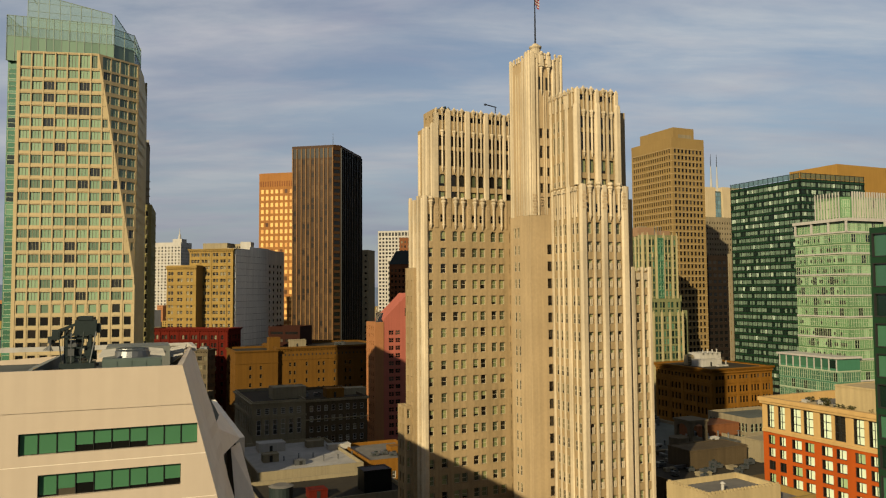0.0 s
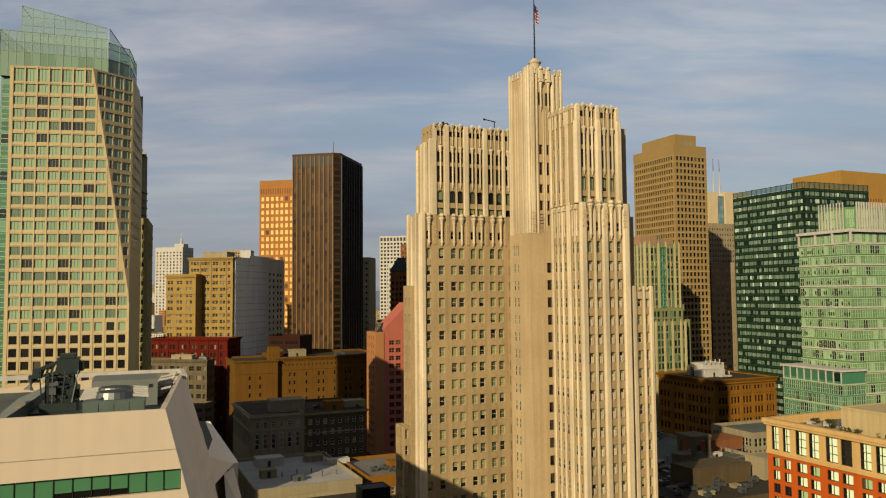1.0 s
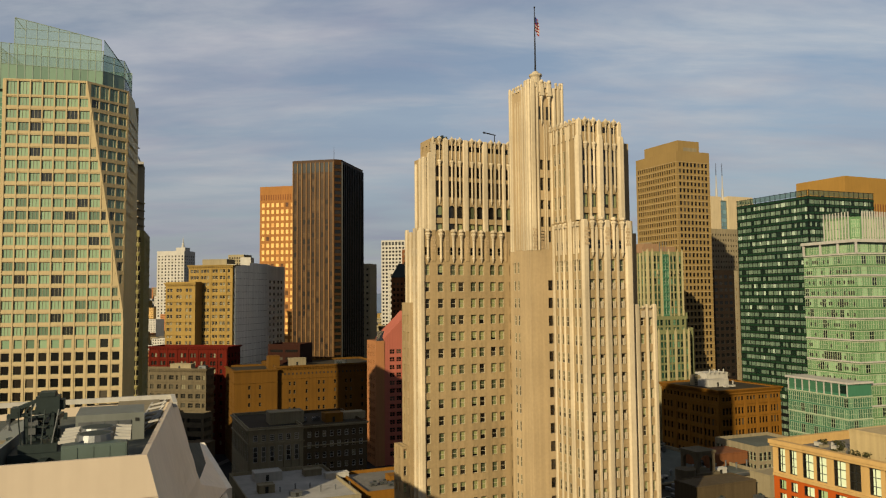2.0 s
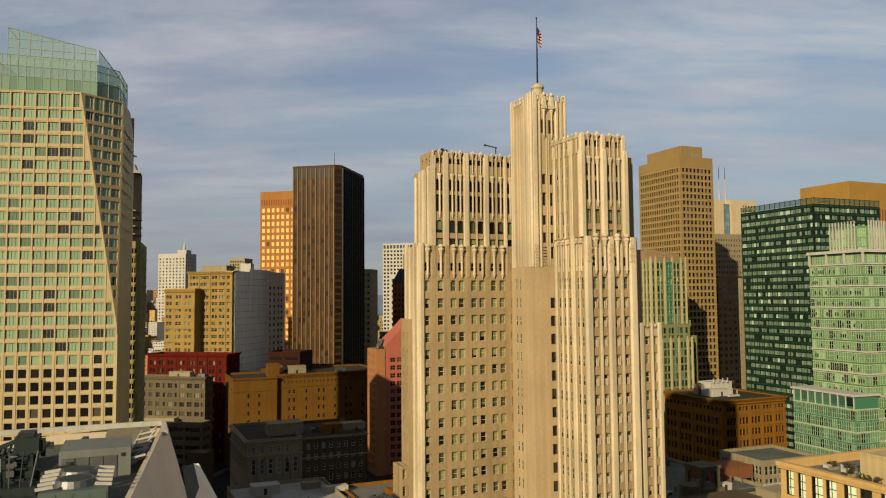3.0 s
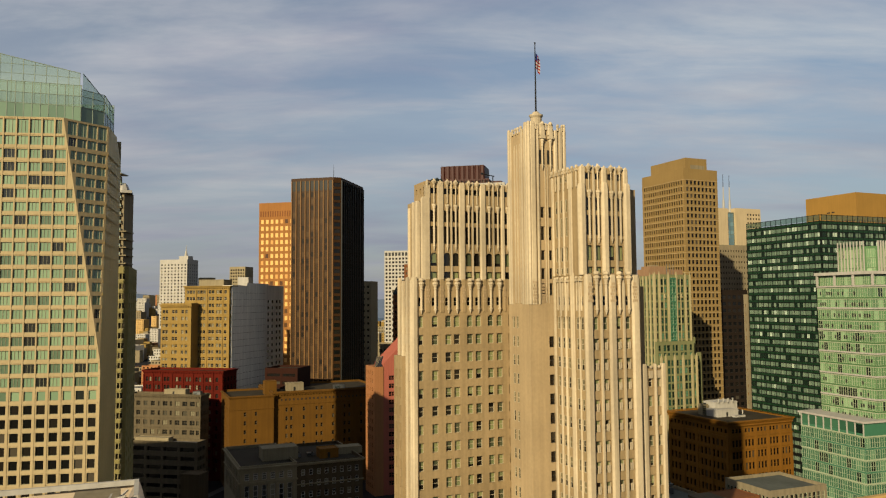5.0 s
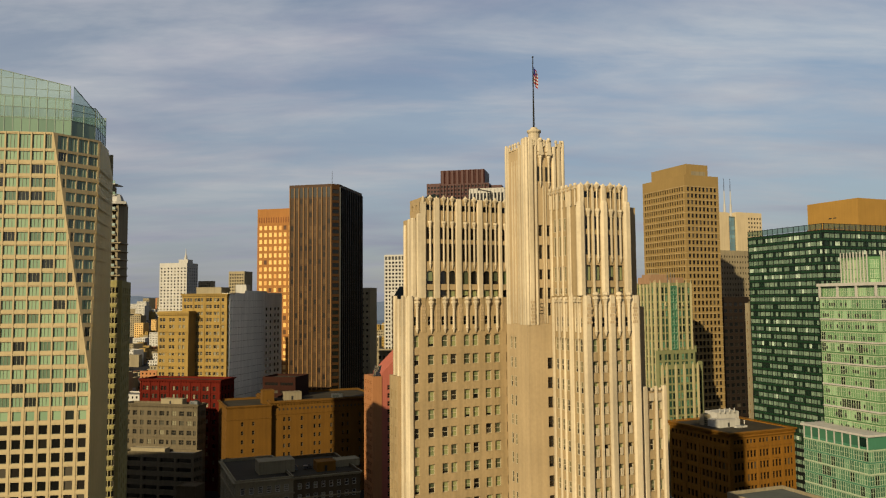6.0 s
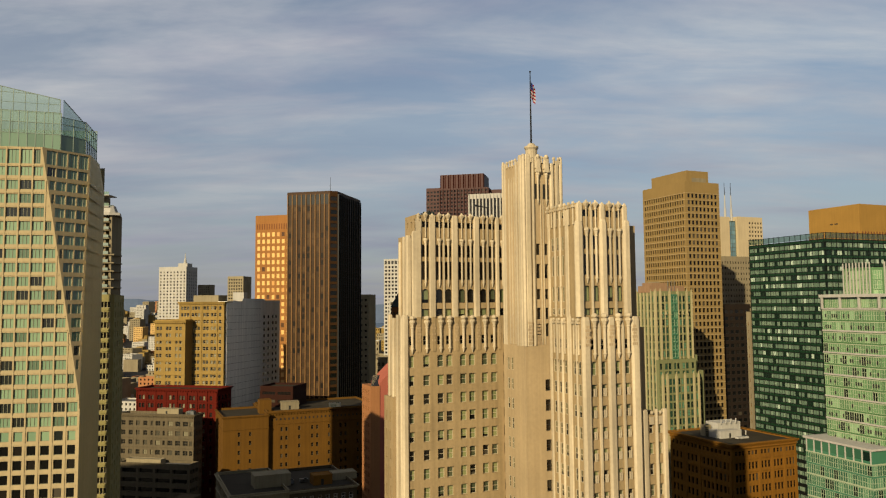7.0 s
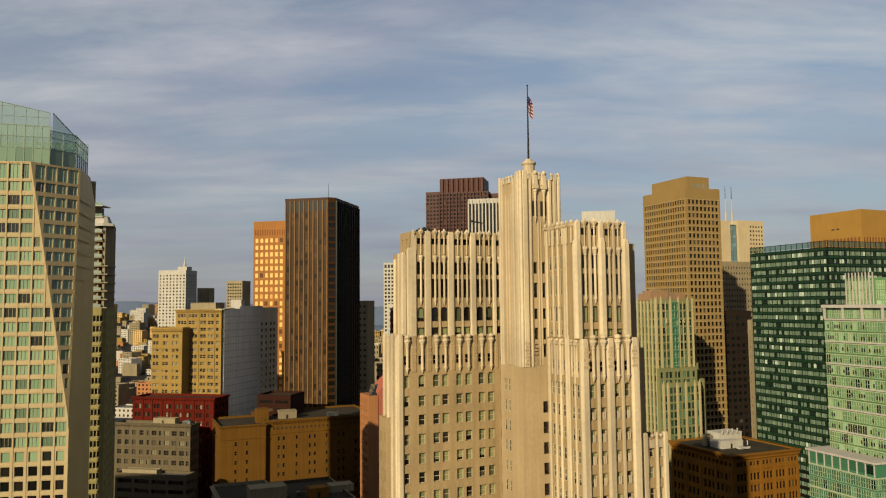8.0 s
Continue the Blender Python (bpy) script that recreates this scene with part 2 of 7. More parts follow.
G_PAC = glass_pair("blinds_behind_glass", [(0.42, (0.17, 0.18, 0.075)), (0.26, (0.12, 0.135, 0.06)), (0.16, (0.05, 0.058, 0.03)), (0.16, (0.006, 0.006, 0.005))])
G_BROWNISH = glass_pair("dark_brown_glass", [(0.6, (0.02, 0.014, 0.008)), (0.4, (0.045, 0.034, 0.02))], spec=0.35)
G_DARK = glass_pair("dark_glass", [(0.65, (0.005, 0.005, 0.004)), (0.27, (0.012, 0.010, 0.007)), (0.08, (0.05, 0.042, 0.028))], spec=0.35)
G_GREEN = glass_pair("pale_green_glass", [(0.46, (0.165, 0.235, 0.135)), (0.30, (0.13, 0.195, 0.115)), (0.14, (0.075, 0.115, 0.07)), (0.10, (0.012, 0.014, 0.011))])
# G_LIT: brightness of sun on the panes is put into the base colour
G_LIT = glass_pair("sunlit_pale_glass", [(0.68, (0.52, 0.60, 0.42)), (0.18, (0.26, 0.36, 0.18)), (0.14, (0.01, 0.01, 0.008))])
G_SEA = glass_pair("sea_green_glass", [(0.5, (0.04, 0.11, 0.06)), (0.3, (0.028, 0.08, 0.046)), (0.12, (0.09, 0.18, 0.10)), (0.08, (0.006, 0.015, 0.010))])
G_BLACK = glass_pair("black_green_glass", [(0.16, (0.006, 0.018, 0.010)), (0.50, (0.10, 0.15, 0.10)), (0.27, (0.15, 0.205, 0.14)), (0.07, (0.36, 0.44, 0.33))], spec=0.3)
G_JADE = glass_pair("pale_jade_glass", [(0.5, (0.105, 0.20, 0.088)), (0.28, (0.08, 0.155, 0.07)), (0.14, (0.19, 0.30, 0.155)), (0.08, (0.008, 0.016, 0.011))])
G_WARM = glass_pair("warm_yellow_panes", [(0.7, (0.58, 0.34, 0.11)), (0.2, (0.45, 0.24, 0.07)), (0.1, (0.07, 0.035, 0.015))])
G_BRONZE = glass_pair("bronze_glass", [(0.60, (0.030, 0.017, 0.006)), (0.20, (0.055, 0.032, 0.012)), (0.20, (0.006, 0.004, 0.002))], rough=0.4, spec=0.08)
G_MIXED = glass_pair("sash_glass", [(0.55, (0.012, 0.012, 0.01)), (0.25, (0.05, 0.046, 0.032)), (0.20, (0.15, 0.135, 0.085))])


# ---- geometry helpers ----
class Geo:
    """Points and faces of one mesh, with a material slot for each face."""

    def __init__(self):
        self.v, self.f, self.m = [], [], []

    def poly(self, pts, m=0):
        k = len(self.v)
        self.v.extend(tuple(q) for q in pts)
        self.f.append(tuple(range(k, k + len(pts))))
        self.m.append(m)

    def box(self, x0, x1, y0, y1, z0, z1, m=0, skip=""):
        c = [(x0, y0, z0), (x1, y0, z0), (x1, y1, z0), (x0, y1, z0), (x0, y0, z1), (x1, y0, z1), (x1, y1, z1), (x0, y1, z1)]
        k = len(self.v)
        self.v.extend(c)
        for key, q in (("f", (0, 1, 5, 4)), ("r", (1, 2, 6, 5)), ("b", (2, 3, 7, 6)), ("l", (3, 0, 4, 7)), ("t", (4, 5, 6, 7)), ("u", (3, 2, 1, 0))):
            if key not in skip:
                self.f.append(tuple(k + i for i in q))
                self.m.append(m)

    def prism(self, pts, z0, z1, m=0, top=1.0, cap=True):
        """Upright prism over a counter-clockwise outline; top shrinks the upper outline about its middle."""
        n = len(pts)
        cx, cy = sum(p[0] for p in pts) / n, sum(p[1] for p in pts) / n
        up = [(cx + (p[0] - cx) * top, cy + (p[1] - cy) * top, z1) for p in pts]
        lo = [(p[0], p[1], z0) for p in pts]
        for i in range(n):
            j = (i + 1) % n
            self.poly((lo[i], lo[j], up[j], up[i]), m)
        if cap:
            self.poly(up, m)
            self.poly(lo[::-1], m)

    def loft(self, ring, levels, m=0):
        """One closed body: an outline repeated at (height, scale) levels about its middle."""
        n, k = len(ring), len(self.v)
        cx, cy = sum(p[0] for p in ring) / n, sum(p[1] for p in ring) / n
        for z, f in levels:
            self.v.extend((cx + (p[0] - cx) * f, cy + (p[1] - cy) * f, z) for p in ring)
        for j in range(len(levels) - 1):
            for i in range(n):
                q = (i + 1) % n
                self.f.append((k + j * n + i, k + j * n + q, k + j * n + n + q, k + j * n + n + i))
                self.m.append(m)
        self.f.append(tuple(k + (len(levels) - 1) * n + i for i in range(n)))
        self.m.append(m)

    def rod(self, x, y, r, z0, z1, n=8, m=0, r1=None):
        self.prism([(x + r * math.cos(2 * math.pi * i / n), y + r * math.sin(2 * math.pi * i / n)) for i in range(n)], z0, z1, m, 1.0 if r1 is None else r1 / r)

    def beam(self, a, b, w, m=0):
        """Square bar from a to b."""
        a, b = Vector(a), Vector(b)
        d = (b - a).normalized()
        s = d.cross(Vector((0, 0, 1)))
        s = Vector((1, 0, 0)) if s.length < 1e-3 else s.normalized()
        t = d.cross(s)
        o = [(s * i + t * j) * w / 2 for i, j in ((-1, -1), (1, -1), (1, 1), (-1, 1))]
        for i in range(4):
            j = (i + 1) % 4
            self.poly((a + o[j], a + o[i], b + o[i], b + o[j]), m)
        self.poly([a + q for q in o], m)
        self.poly([b + q for q in o[::-1]], m)

    def ball(self, x, y, z, r, m=0, n=7, k=4, squash=1.0):
        ring = []
        for i in range(1, k):
            a = math.pi * i / k
            ring.append([(x + r * math.sin(a) * math.cos(2 * math.pi * j / n), y + r * math.sin(a) * math.sin(2 * math.pi * j / n), z - r * squash * math.cos(a)) for j in range(n)])
        for j in range(n):
            q = (j + 1) % n
            self.poly(((x, y, z - r * squash), ring[0][q], ring[0][j]), m)
            for i in range(k - 2):
                self.poly((ring[i][j], ring[i][q], ring[i + 1][q], ring[i + 1][j]), m)
            self.poly((ring[-1][j], ring[-1][q], (x, y, z + r * squash)), m)

    def add(self, other, mat, shift=0):
        k = len(self.v)
        self.v.extend(tuple(mat @ Vector(q)) for q in other.v)
        self.f.extend(tuple(k + i for i in q) for q in other.f)
        self.m.extend(i + shift for i in other.m)

    def mesh(self, name, mats):
        me = bpy.data.meshes.new(name)
        me.from_pydata(self.v, [], self.f)
        for mt in mats:
            me.materials.append(mt)
        me.polygons.foreach_set("material_index", self.m)
        me.update()
        return me


def part(name, geo, mats, parent, label="", kind=""):
    """Links one mesh under a thing or under a part."""
    ob = new(name, geo.mesh(name, mats if isinstance(mats, (list, tuple)) else [mats]))
    ob.parent = parent
    return tagged(ob, label, kind=kind)


def thing(name, label, category, x, y, z=0.0, turn=0.0, group="", kind=""):
    root = new(name)
    root.matrix_basis = pose(x, y, z, 0, 0, turn)
    return tagged(root, label, category, group, kind)


BLIND = random.Random(4)
WINDOWS = {}
COUNT = {}


def window_geo(w, h, mv, mh, bar, arch=0.0, split=0.0, half=0.0):
    """Pane with a frame and bars, its lower left corner at the origin, facing -y. Slot 0 frame, slot 1 glass."""
    g = Geo()
    d = 0.09
    lo = h * split                     # a blind drawn part of the way down
    g.poly(((w * half, 0, lo), (w, 0, lo), (w, 0, h), (w * half, 0, h)), 1)
    if half:
        g.poly(((0, 0, lo), (w * half, 0, lo), (w * half, 0, h), (0, 0, h)), 3)
    if split:
        g.poly(((0, 0, 0), (w, 0, 0), (w, 0, lo), (0, 0, lo)), 3)
    g.box(0, bar, -d, 0, 0, h, 0, "bltu")
    g.box(w - bar, w, -d, 0, 0, h, 0, "brtu")
    g.box(bar, w - bar, -d, 0, 0, bar, 0, "blru")
    g.box(bar, w - bar, -d, 0, h - bar, h, 0, "blrt")
    for i in range(mv):
        x = w * (i + 1) / (mv + 1)
        g.box(x - bar / 2, x + bar / 2, -d, 0, bar, h - bar, 0, "btu")
    for i in range(mh):
        z = h * (i + 1) / (mh + 1)
        g.box(bar, w - bar, -d, 0, z - bar / 2, z + bar / 2, 0, "blr")
    if arch:
        for side in (0, 1):
            pts = [(w / 2 - w / 2 * math.cos(a), -0.4, h - arch + arch * math.sin(a)) for a in (0, 0.4, 0.8, 1.2, 1.5708)]
            pts = pts + [(0, -0.4, h)]
            if side:
                pts = [(w - q[0], q[1], q[2]) for q in pts][::-1]
            g.poly(pts[::-1], 2)
    return g


def inset(poly, d):
    n = len(poly)
    out = []
    for i in range(n):
        a, b, c = Vector(poly[i - 1]), Vector(poly[i]), Vector(poly[(i + 1) % n])
        e1, e2 = (b - a).normalized(), (c - b).normalized()
        n1, n2 = Vector((-e1.y, e1.x)), Vector((-e2.y, e2.x))
        k = n1 + n2
        out.append(tuple(b + k * (d / max(0.2, k.dot(n1)))))
    return out


def bays(length, n, share, m0=0.6, m1=0.6):
    """n equal bays between two margins, the window filling a share of each."""
    b = (length - m0 - m1) / n
    return [(m0 + b * (i + 0.5 - share / 2), m0 + b * (i + 0.5 + share / 2)) for i in range(n)]


def floors(top, pitch, h, n):
    """n rows of openings, the highest one's head at top."""
    return [(top - pitch * k - h, top - pitch * k) for k in range(n)][::-1]


def facade(root, g, rest, p, q, z0, z1, spec, mats):
    """One wall from p to q (counter-clockwise plan), with real openings and a window set back in each."""
    p, q = Vector(p), Vector(q)
    L = (q - p).length
    e = (q - p) / L
    nrm = Vector((e.y, -e.x))

    def P(s, z, o=0.0):
        a = p + e * s + nrm * o
        return (a.x, a.y, z)

    if not spec:
        g.poly((P(0, z0), P(L, z0), P(L, z1), P(0, z1)))
        return
    zs = [r for r in spec["zs"] if r[0] > z0 + 0.05 and r[1] < z1 - 0.02]
    xs = spec["xs"] if "xs" in spec else bays(L, spec["n"], spec["share"], *spec.get("m", (0.6, 0.6)))
    d, bar = spec.get("d", 0.3), spec.get("bar", 0.09)
    mv, mh, arch = spec.get("mv", 0), spec.get("mh", 1), spec.get("arch", 0.0)
    frame_m, glass_m = spec["fr"], spec["glass"]
    rot = Matrix.Rotation(math.atan2(e.y, e.x), 4, "Z")
    low = spec.get("low", -1e9)
    at = z0
    for a, b in zs:
        g.poly((P(0, at), P(L, at), P(L, a), P(0, a)))
        at = b
        s = 0.0
        for x0, x1 in xs:
            g.poly((P(s, a), P(x0, a), P(x0, b), P(s, b)))
            s = x1
            g.poly((P(x0, a), P(x0, a, -d), P(x0, b, -d), P(x0, b)))
            g.poly((P(x1, a, -d), P(x1, a), P(x1, b), P(x1, b, -d)))
            g.poly((P(x0, a), P(x1, a), P(x1, a, -d), P(x0, a, -d)))
            g.poly((P(x0, b, -d), P(x1, b, -d), P(x1, b), P(x0, b)))
            w, h = round(x1 - x0, 2), round(b - a, 2)
            glass_m = spec["glass"]
            for lo_, hi_, other in spec.get("swap", ()):
                if lo_ <= a <= hi_:
                    glass_m = other
            arch = spec.get("arch", 0.0) if not spec.get("archz") or any(abs(a - q_) < 0.1 for q_ in spec["archz"]) else 0.0
            part_open = BLIND.choice((0, 0, 0, 0, 0.25, 0.45)) if spec.get("split") else 0
            half = spec.get("half", 0.0)
            key = (w, h, mv, mh, bar, arch, part_open, half, frame_m.name, glass_m[0].name, mats[0].name)
            if key not in WINDOWS:
                gw = window_geo(w, h, mv, mh, bar, arch, part_open, half)
                WINDOWS[key] = (gw, gw.mesh("window", [frame_m, glass_m[0], mats[0], G_DARK[0]]))
            gw, me = WINDOWS[key]
            m = Matrix.Translation(P(x0, a, -d)) @ rot
            if COUNT.get(root.name, 0) < spec.get("quota", 290) and a > low:
                COUNT[root.name] = COUNT.get(root.name, 0) + 1
                ob = new("window", me)
                ob.parent = root
                ob.matrix_basis = m
            else:
                rest.setdefault((frame_m.name, glass_m[0].name), (Geo(), [frame_m, glass_m[1], mats[0], G_DARK[1]]))[0].add(gw, m)
        g.poly((P(s, a), P(L, a), P(L, b), P(s, b)))
    g.poly((P(0, at), P(L, at), P(L, z1), P(0, z1)))


def tier(root, poly, z0, z1, mats, specs=None, roof=None, parapet=1.1, label="", roof_label=""):
    """One storey block of a building: walls over a counter-clockwise outline, a parapet and a roof."""
    specs = specs or {}
    g, rest = Geo(), {}
    for i in range(len(poly)):
        facade(root, g, rest, poly[i], poly[(i + 1) % len(poly)], z0, z1, specs.get(i), mats)
    inn = inset(poly, 0.4)
    n = len(poly)
    for i in range(n):
        j = (i + 1) % n
        a, b, c, d = poly[i], poly[j], inn[j], inn[i]
        g.poly(((*a, z1), (*b, z1), (*c, z1), (*d, z1)))
        if parapet:
            g.poly(((*c, z1 - parapet), (*d, z1 - parapet), (*d, z1), (*c, z1)))
    wall = part("wall", g, mats, root, label)
    r = Geo()
    r.poly([(*a, z1 - parapet) for a in inn])
    part("roof", r, roof or M_ROOF, root, roof_label)
    for gg_, mm in rest.values():
        part("windows", gg_, mm, root, kind="stuff")
    return wall


def rect(x0, x1, y0, y1):
    """Edges in turn: 0 front, 1 right, 2 back, 3 left."""
    return [(x0, y0), (x1, y0), (x1, y1), (x0, y1)]


def win(zs, glass, frame_m, **kw):
    return dict(zs=zs, glass=glass, fr=frame_m, **kw)


def clear_glass(name, colour, through=0.5):
    """Thin tinted sheet glass that lets the sky show."""
    m, n, l, p = nodes_of(name)
    p.inputs["Base Color"].default_value = (*colour, 1)
    p.inputs["Roughness"].default_value = 0.08
    tr = n.new("ShaderNodeBsdfTransparent")
    tr.inputs[0].default_value = (0.80, 0.93, 0.84, 1)
    mx = n.new("ShaderNodeMixShader")
    mx.inputs[0].default_value = through
    l.new(p.outputs[0], mx.inputs[1])
    l.new(tr.outputs[0], mx.inputs[2])
    l.new(mx.outputs[0], n["Material Output"].inputs[0])
    return m


M_CLEAR = clear_glass("tinted_parapet_glass", (0.20, 0.26, 0.20), 0.55)
M_SMOKE = clear_glass("smoked_screen_glass", (0.03, 0.06, 0.045), 0.35)
M_CROWNFRAME = surface("grey_green_frame", (0.42, 0.50, 0.40), 0.5, 0.08, 1.0, 0.1, 0.05)
M_LEAF = surface("dry_planting", (0.10, 0.10, 0.04), 0.9, 0.4, 4.0, 0.0, 0.4, piece=0.2)
M_LEAF_RED = surface("red_autumn_leaves", (0.42, 0.06, 0.02), 0.9, 0.4, 4.0, 0.0, 0.3)
M_BARK = surface("bark", (0.09, 0.065, 0.045), 0.95, 0.3, 6.0, 0.3, 0.6)

# dark stone; on the low blocks its darkness stands in for shade
M_DUSKY = surface("dusky_shade_stone", (0.17, 0.13, 0.075), 0.9, 0.25, 2.0, 0.3)
M_ROOF_GREY = surface("grey_green_roof", (0.20, 0.21, 0.18), 0.9, 0.4, 0.7, 0.0, 0.4)
M_PLANT_WALL = surface("grey_green_panels", (0.31, 0.325, 0.29), 0.7, 0.15, 0.8, 0.15, 0.1)
M_OLDBRICK = surface("dark_rust_brick", (0.055, 0.02, 0.009), 0.9, 0.2, 2.0, 0.2)

G_MINT = glass_pair("pale_mint_glass", [(0.6, (0.135, 0.20, 0.13)), (0.4, (0.105, 0.16, 0.105))])
G_DECO = glass_pair("deep_green_glass", [(0.5, (0.02, 0.05, 0.03)), (0.28, (0.008, 0.018, 0.012)), (0.22, (0.08, 0.17, 0.10))], spec=0.4)
G_PALE = glass_pair("sunlit_pale_blinds", [(0.5, (0.12, 0.10, 0.05)), (0.3, (0.085, 0.07, 0.036)), (0.2, (0.04, 0.034, 0.02))])

# front ribs of the bronze tower: sunlight put into a lighter bronze
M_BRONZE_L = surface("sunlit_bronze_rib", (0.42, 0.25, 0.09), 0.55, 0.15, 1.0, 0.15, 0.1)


# ---- ground, water, hills ----
def ground_height(x, y):
    """Level by the streets, rising to the hills beyond them."""
    a = 75 * math.exp(-(((x + 900) / 520) ** 2 + ((y - 2050) / 650) ** 2))
    b = 40 * math.exp(-(((x - 150) / 260) ** 2 + ((y - 2500) / 400) ** 2))
    return max(0.0, (a + b) * min(1.0, max(0.0, (math.hypot(x, y) - 700) / 500)))


g = Geo()
rings = [0, 40, 90, 160, 250, 350, 480, 640, 820, 1000, 1200, 1450, 1700, 2000, 2350, 2750, 3200, 3800, 4700]
SEG = 96
for i in range(len(rings) - 1):
    for j in range(SEG):
        q = []
        for r_, k in ((rings[i], j), (rings[i + 1], j), (rings[i + 1], j + 1), (rings[i], j + 1)):
            x, y = r_ * math.cos(2 * math.pi * k / SEG), r_ * math.sin(2 * math.pi * k / SEG)
            q.append((x, y, ground_height(x, y)))
        g.poly(q if i else q[1:])
tagged(new("ground", g.mesh("ground", [M_ASPHALT])), "dark asphalt streets and city ground", "ground", kind="structure")

M_WATER = surface("bay_water", (0.10, 0.16, 0.22), 0.3, 0.2, 0.05, 0.0, 0.2)
g = Geo()
g.poly([(-1500, 3100, 1.2), (4200, 3100, 1.2), (3400, 4650, 1.2), (-1500, 4650, 1.2)])
tagged(new("water", g.mesh("water", [M_WATER])), "grey-blue bay water beyond the city", "water", kind="structure")

# distance haze is put into this blue-grey colour
M_HILL = surface("hazy_hills", (0.34, 0.42, 0.55), 1.0, 0.2, 0.01, 0.0, 0.0)
g = Geo()
prev = None
for i in range(121):
    a = radians(40 + i * 100 / 120)
    h = 80 + 62 * max(0, math.sin((i - 55) / 24.0)) + 30 * noise.noise((i * 0.16, 0, 0)) + 12 * noise.noise((i * 0.6, 5, 0))
    h = h if i > 48 else 70 + 25 * noise.noise((i * 0.2, 2, 0))
    cur = (4550 * math.cos(a), 4550 * math.sin(a), h, 4150 * math.cos(a), 4150 * math.sin(a))
    if prev:
        g.poly(((prev[3], prev[4], -1), (prev[0], prev[1], prev[2]), (cur[0], cur[1], cur[2]), (cur[3], cur[4], -1))[::-1])
    prev = cur
tagged(new("hills", g.mesh("hills", [M_HILL])), "hazy blue hills across the bay", "hills", kind="structure")


# ---- cream art deco telephone tower ----
def finial(g, x, y, z, r=0.42):
    """Rounded knob on a short neck."""
    g.rod(x, y, r * 0.7, z - 0.9, z - 0.2, 6)
    g.ball(x, y, z + r * 0.3, r, 0, 6, 4, 1.2)


def pier(root, name, x0, x1, y0, y1, z0, z1, mat=None, steps=1):
    """Upright rib with a stepped, weathered head."""
    g = Geo()
    g.box(x0, x1, y0, y1, z0, z1 - 0.9 * steps, 0, "u")
    for k in range(steps):
        f = 0.16 * (k + 1)
        dx, dy = (x1 - x0) * f, (y1 - y0) * f
        g.box(x0 + dx, x1 - dx, y0 + dy, y1 - dy, z1 - 0.9 * (steps - k), z1 - 0.9 * (steps - k - 1), 0, "u")
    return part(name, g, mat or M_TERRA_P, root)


def soft_pier(root, x0, x1, y0, y1, z0, z1, cut=0.3, head=1.2, mat=None, side="front"):
    """Rib with chamfered edges and a domed, scalloped head; the back edge stays in the wall."""
    c = min(cut, (x1 - x0) * 0.35, (y1 - y0) * 0.45) if side != "left" else min(cut, (y1 - y0) * 0.35, (x1 - x0) * 0.45)
    if side == "front":
        ring = [(x0 + c, y0), (x1 - c, y0), (x1, y0 + c), (x1, y1), (x0, y1), (x0, y0 + c)]
    elif side == "left":
        ring = [(x0, y1 - c), (x0, y0 + c), (x0 + c, y0), (x1, y0), (x1, y1), (x0 + c, y1)]
    else:
        ring = [(x0 + c, y0), (x1 - c, y0), (x1, y0 + c), (x1, y1), (x0 + c, y1), (x0, y1 - c), (x0, y0 + c)]
    g = Geo()
    head *= 0.6
    g.loft(ring, ((z0, 1.0), (z1 - head, 1.0), (z1 - head * 0.9, 0.93), (z1 - head * 0.35, 0.9), (z1 - head * 0.3, 0.82), (z1, 0.74)))
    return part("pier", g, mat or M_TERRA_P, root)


def colonnette(root, x, y, z0, z1, r=0.3, knob=True):
    """Slim round shaft with a tapered foot, ring mouldings and a flared capital; knob adds two stacked finials."""
    ring = [(x + r * math.cos(math.pi * i / 4), y + r * math.sin(math.pi * i / 4)) for i in range(8)]
    lv = [(z0 - 1.1, 0.25), (z0 - 0.3, 1.1), (z0 - 0.25, 1.4), (z0 - 0.05, 1.4), (z0, 1.0), (z1 - 1.6, 1.0), (z1 - 1.55, 1.4), (z1 - 1.35, 1.4), (z1 - 1.3, 1.0), (z1 - 0.55, 1.9), (z1 - 0.5, 2.3), (z1 - 0.1, 2.3), (z1, 1.3)]
    if knob:
        lv += [(z1 + 0.08, 1.2), (z1 + 0.2, 2.0), (z1 + 0.45, 2.2), (z1 + 0.7, 1.8), (z1 + 0.85, 0.6)]
    g = Geo()
    g.loft(ring, lv)
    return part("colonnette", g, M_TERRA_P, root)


def fan_head(root, x, y, z, w=0.58):
    """Parapet ornament: a ribbed shaft that opens into a leaf-shaped fan."""
    ring = [(x + 0.15 * math.cos(math.pi * i / 3), y + 0.15 * math.sin(math.pi * i / 3)) for i in range(6)]
    k = w / 0.3
    g = Geo()
    g.loft(ring, ((z - 5.0, 0.9), (z - 1.5, 0.9), (z - 1.45, 1.5), (z - 1.25, 1.5), (z - 1.2, 1.0), (z - 0.55, 2.0 * k), (z - 0.4, 2.2 * k), (z - 0.25, 1.4 * k), (z - 0.1, 1.6), (z + 0.15, 0.9)))
    return part("parapet_ornament", g, M_TERRA_P, root)


def terracotta_patch(root, x0, x1, y, z0, rows_, lean=0):
    """Slightly proud blushed blocks in staggered courses."""
    w = (x1 - x0) / 3
    for k in range(rows_):
        for i in range(2 if k % 2 else 3):
            g = Geo()
            a = x0 + w * (i + (0.5 if k % 2 else 0.0))
            g.box(a + 0.04, a + w - 0.06, y - 0.035, y + 0.05, z0 + 0.62 * k, z0 + 0.62 * k + 0.46, 0, "b")
            part("terracotta_block", g, M_TERRA_B, root)


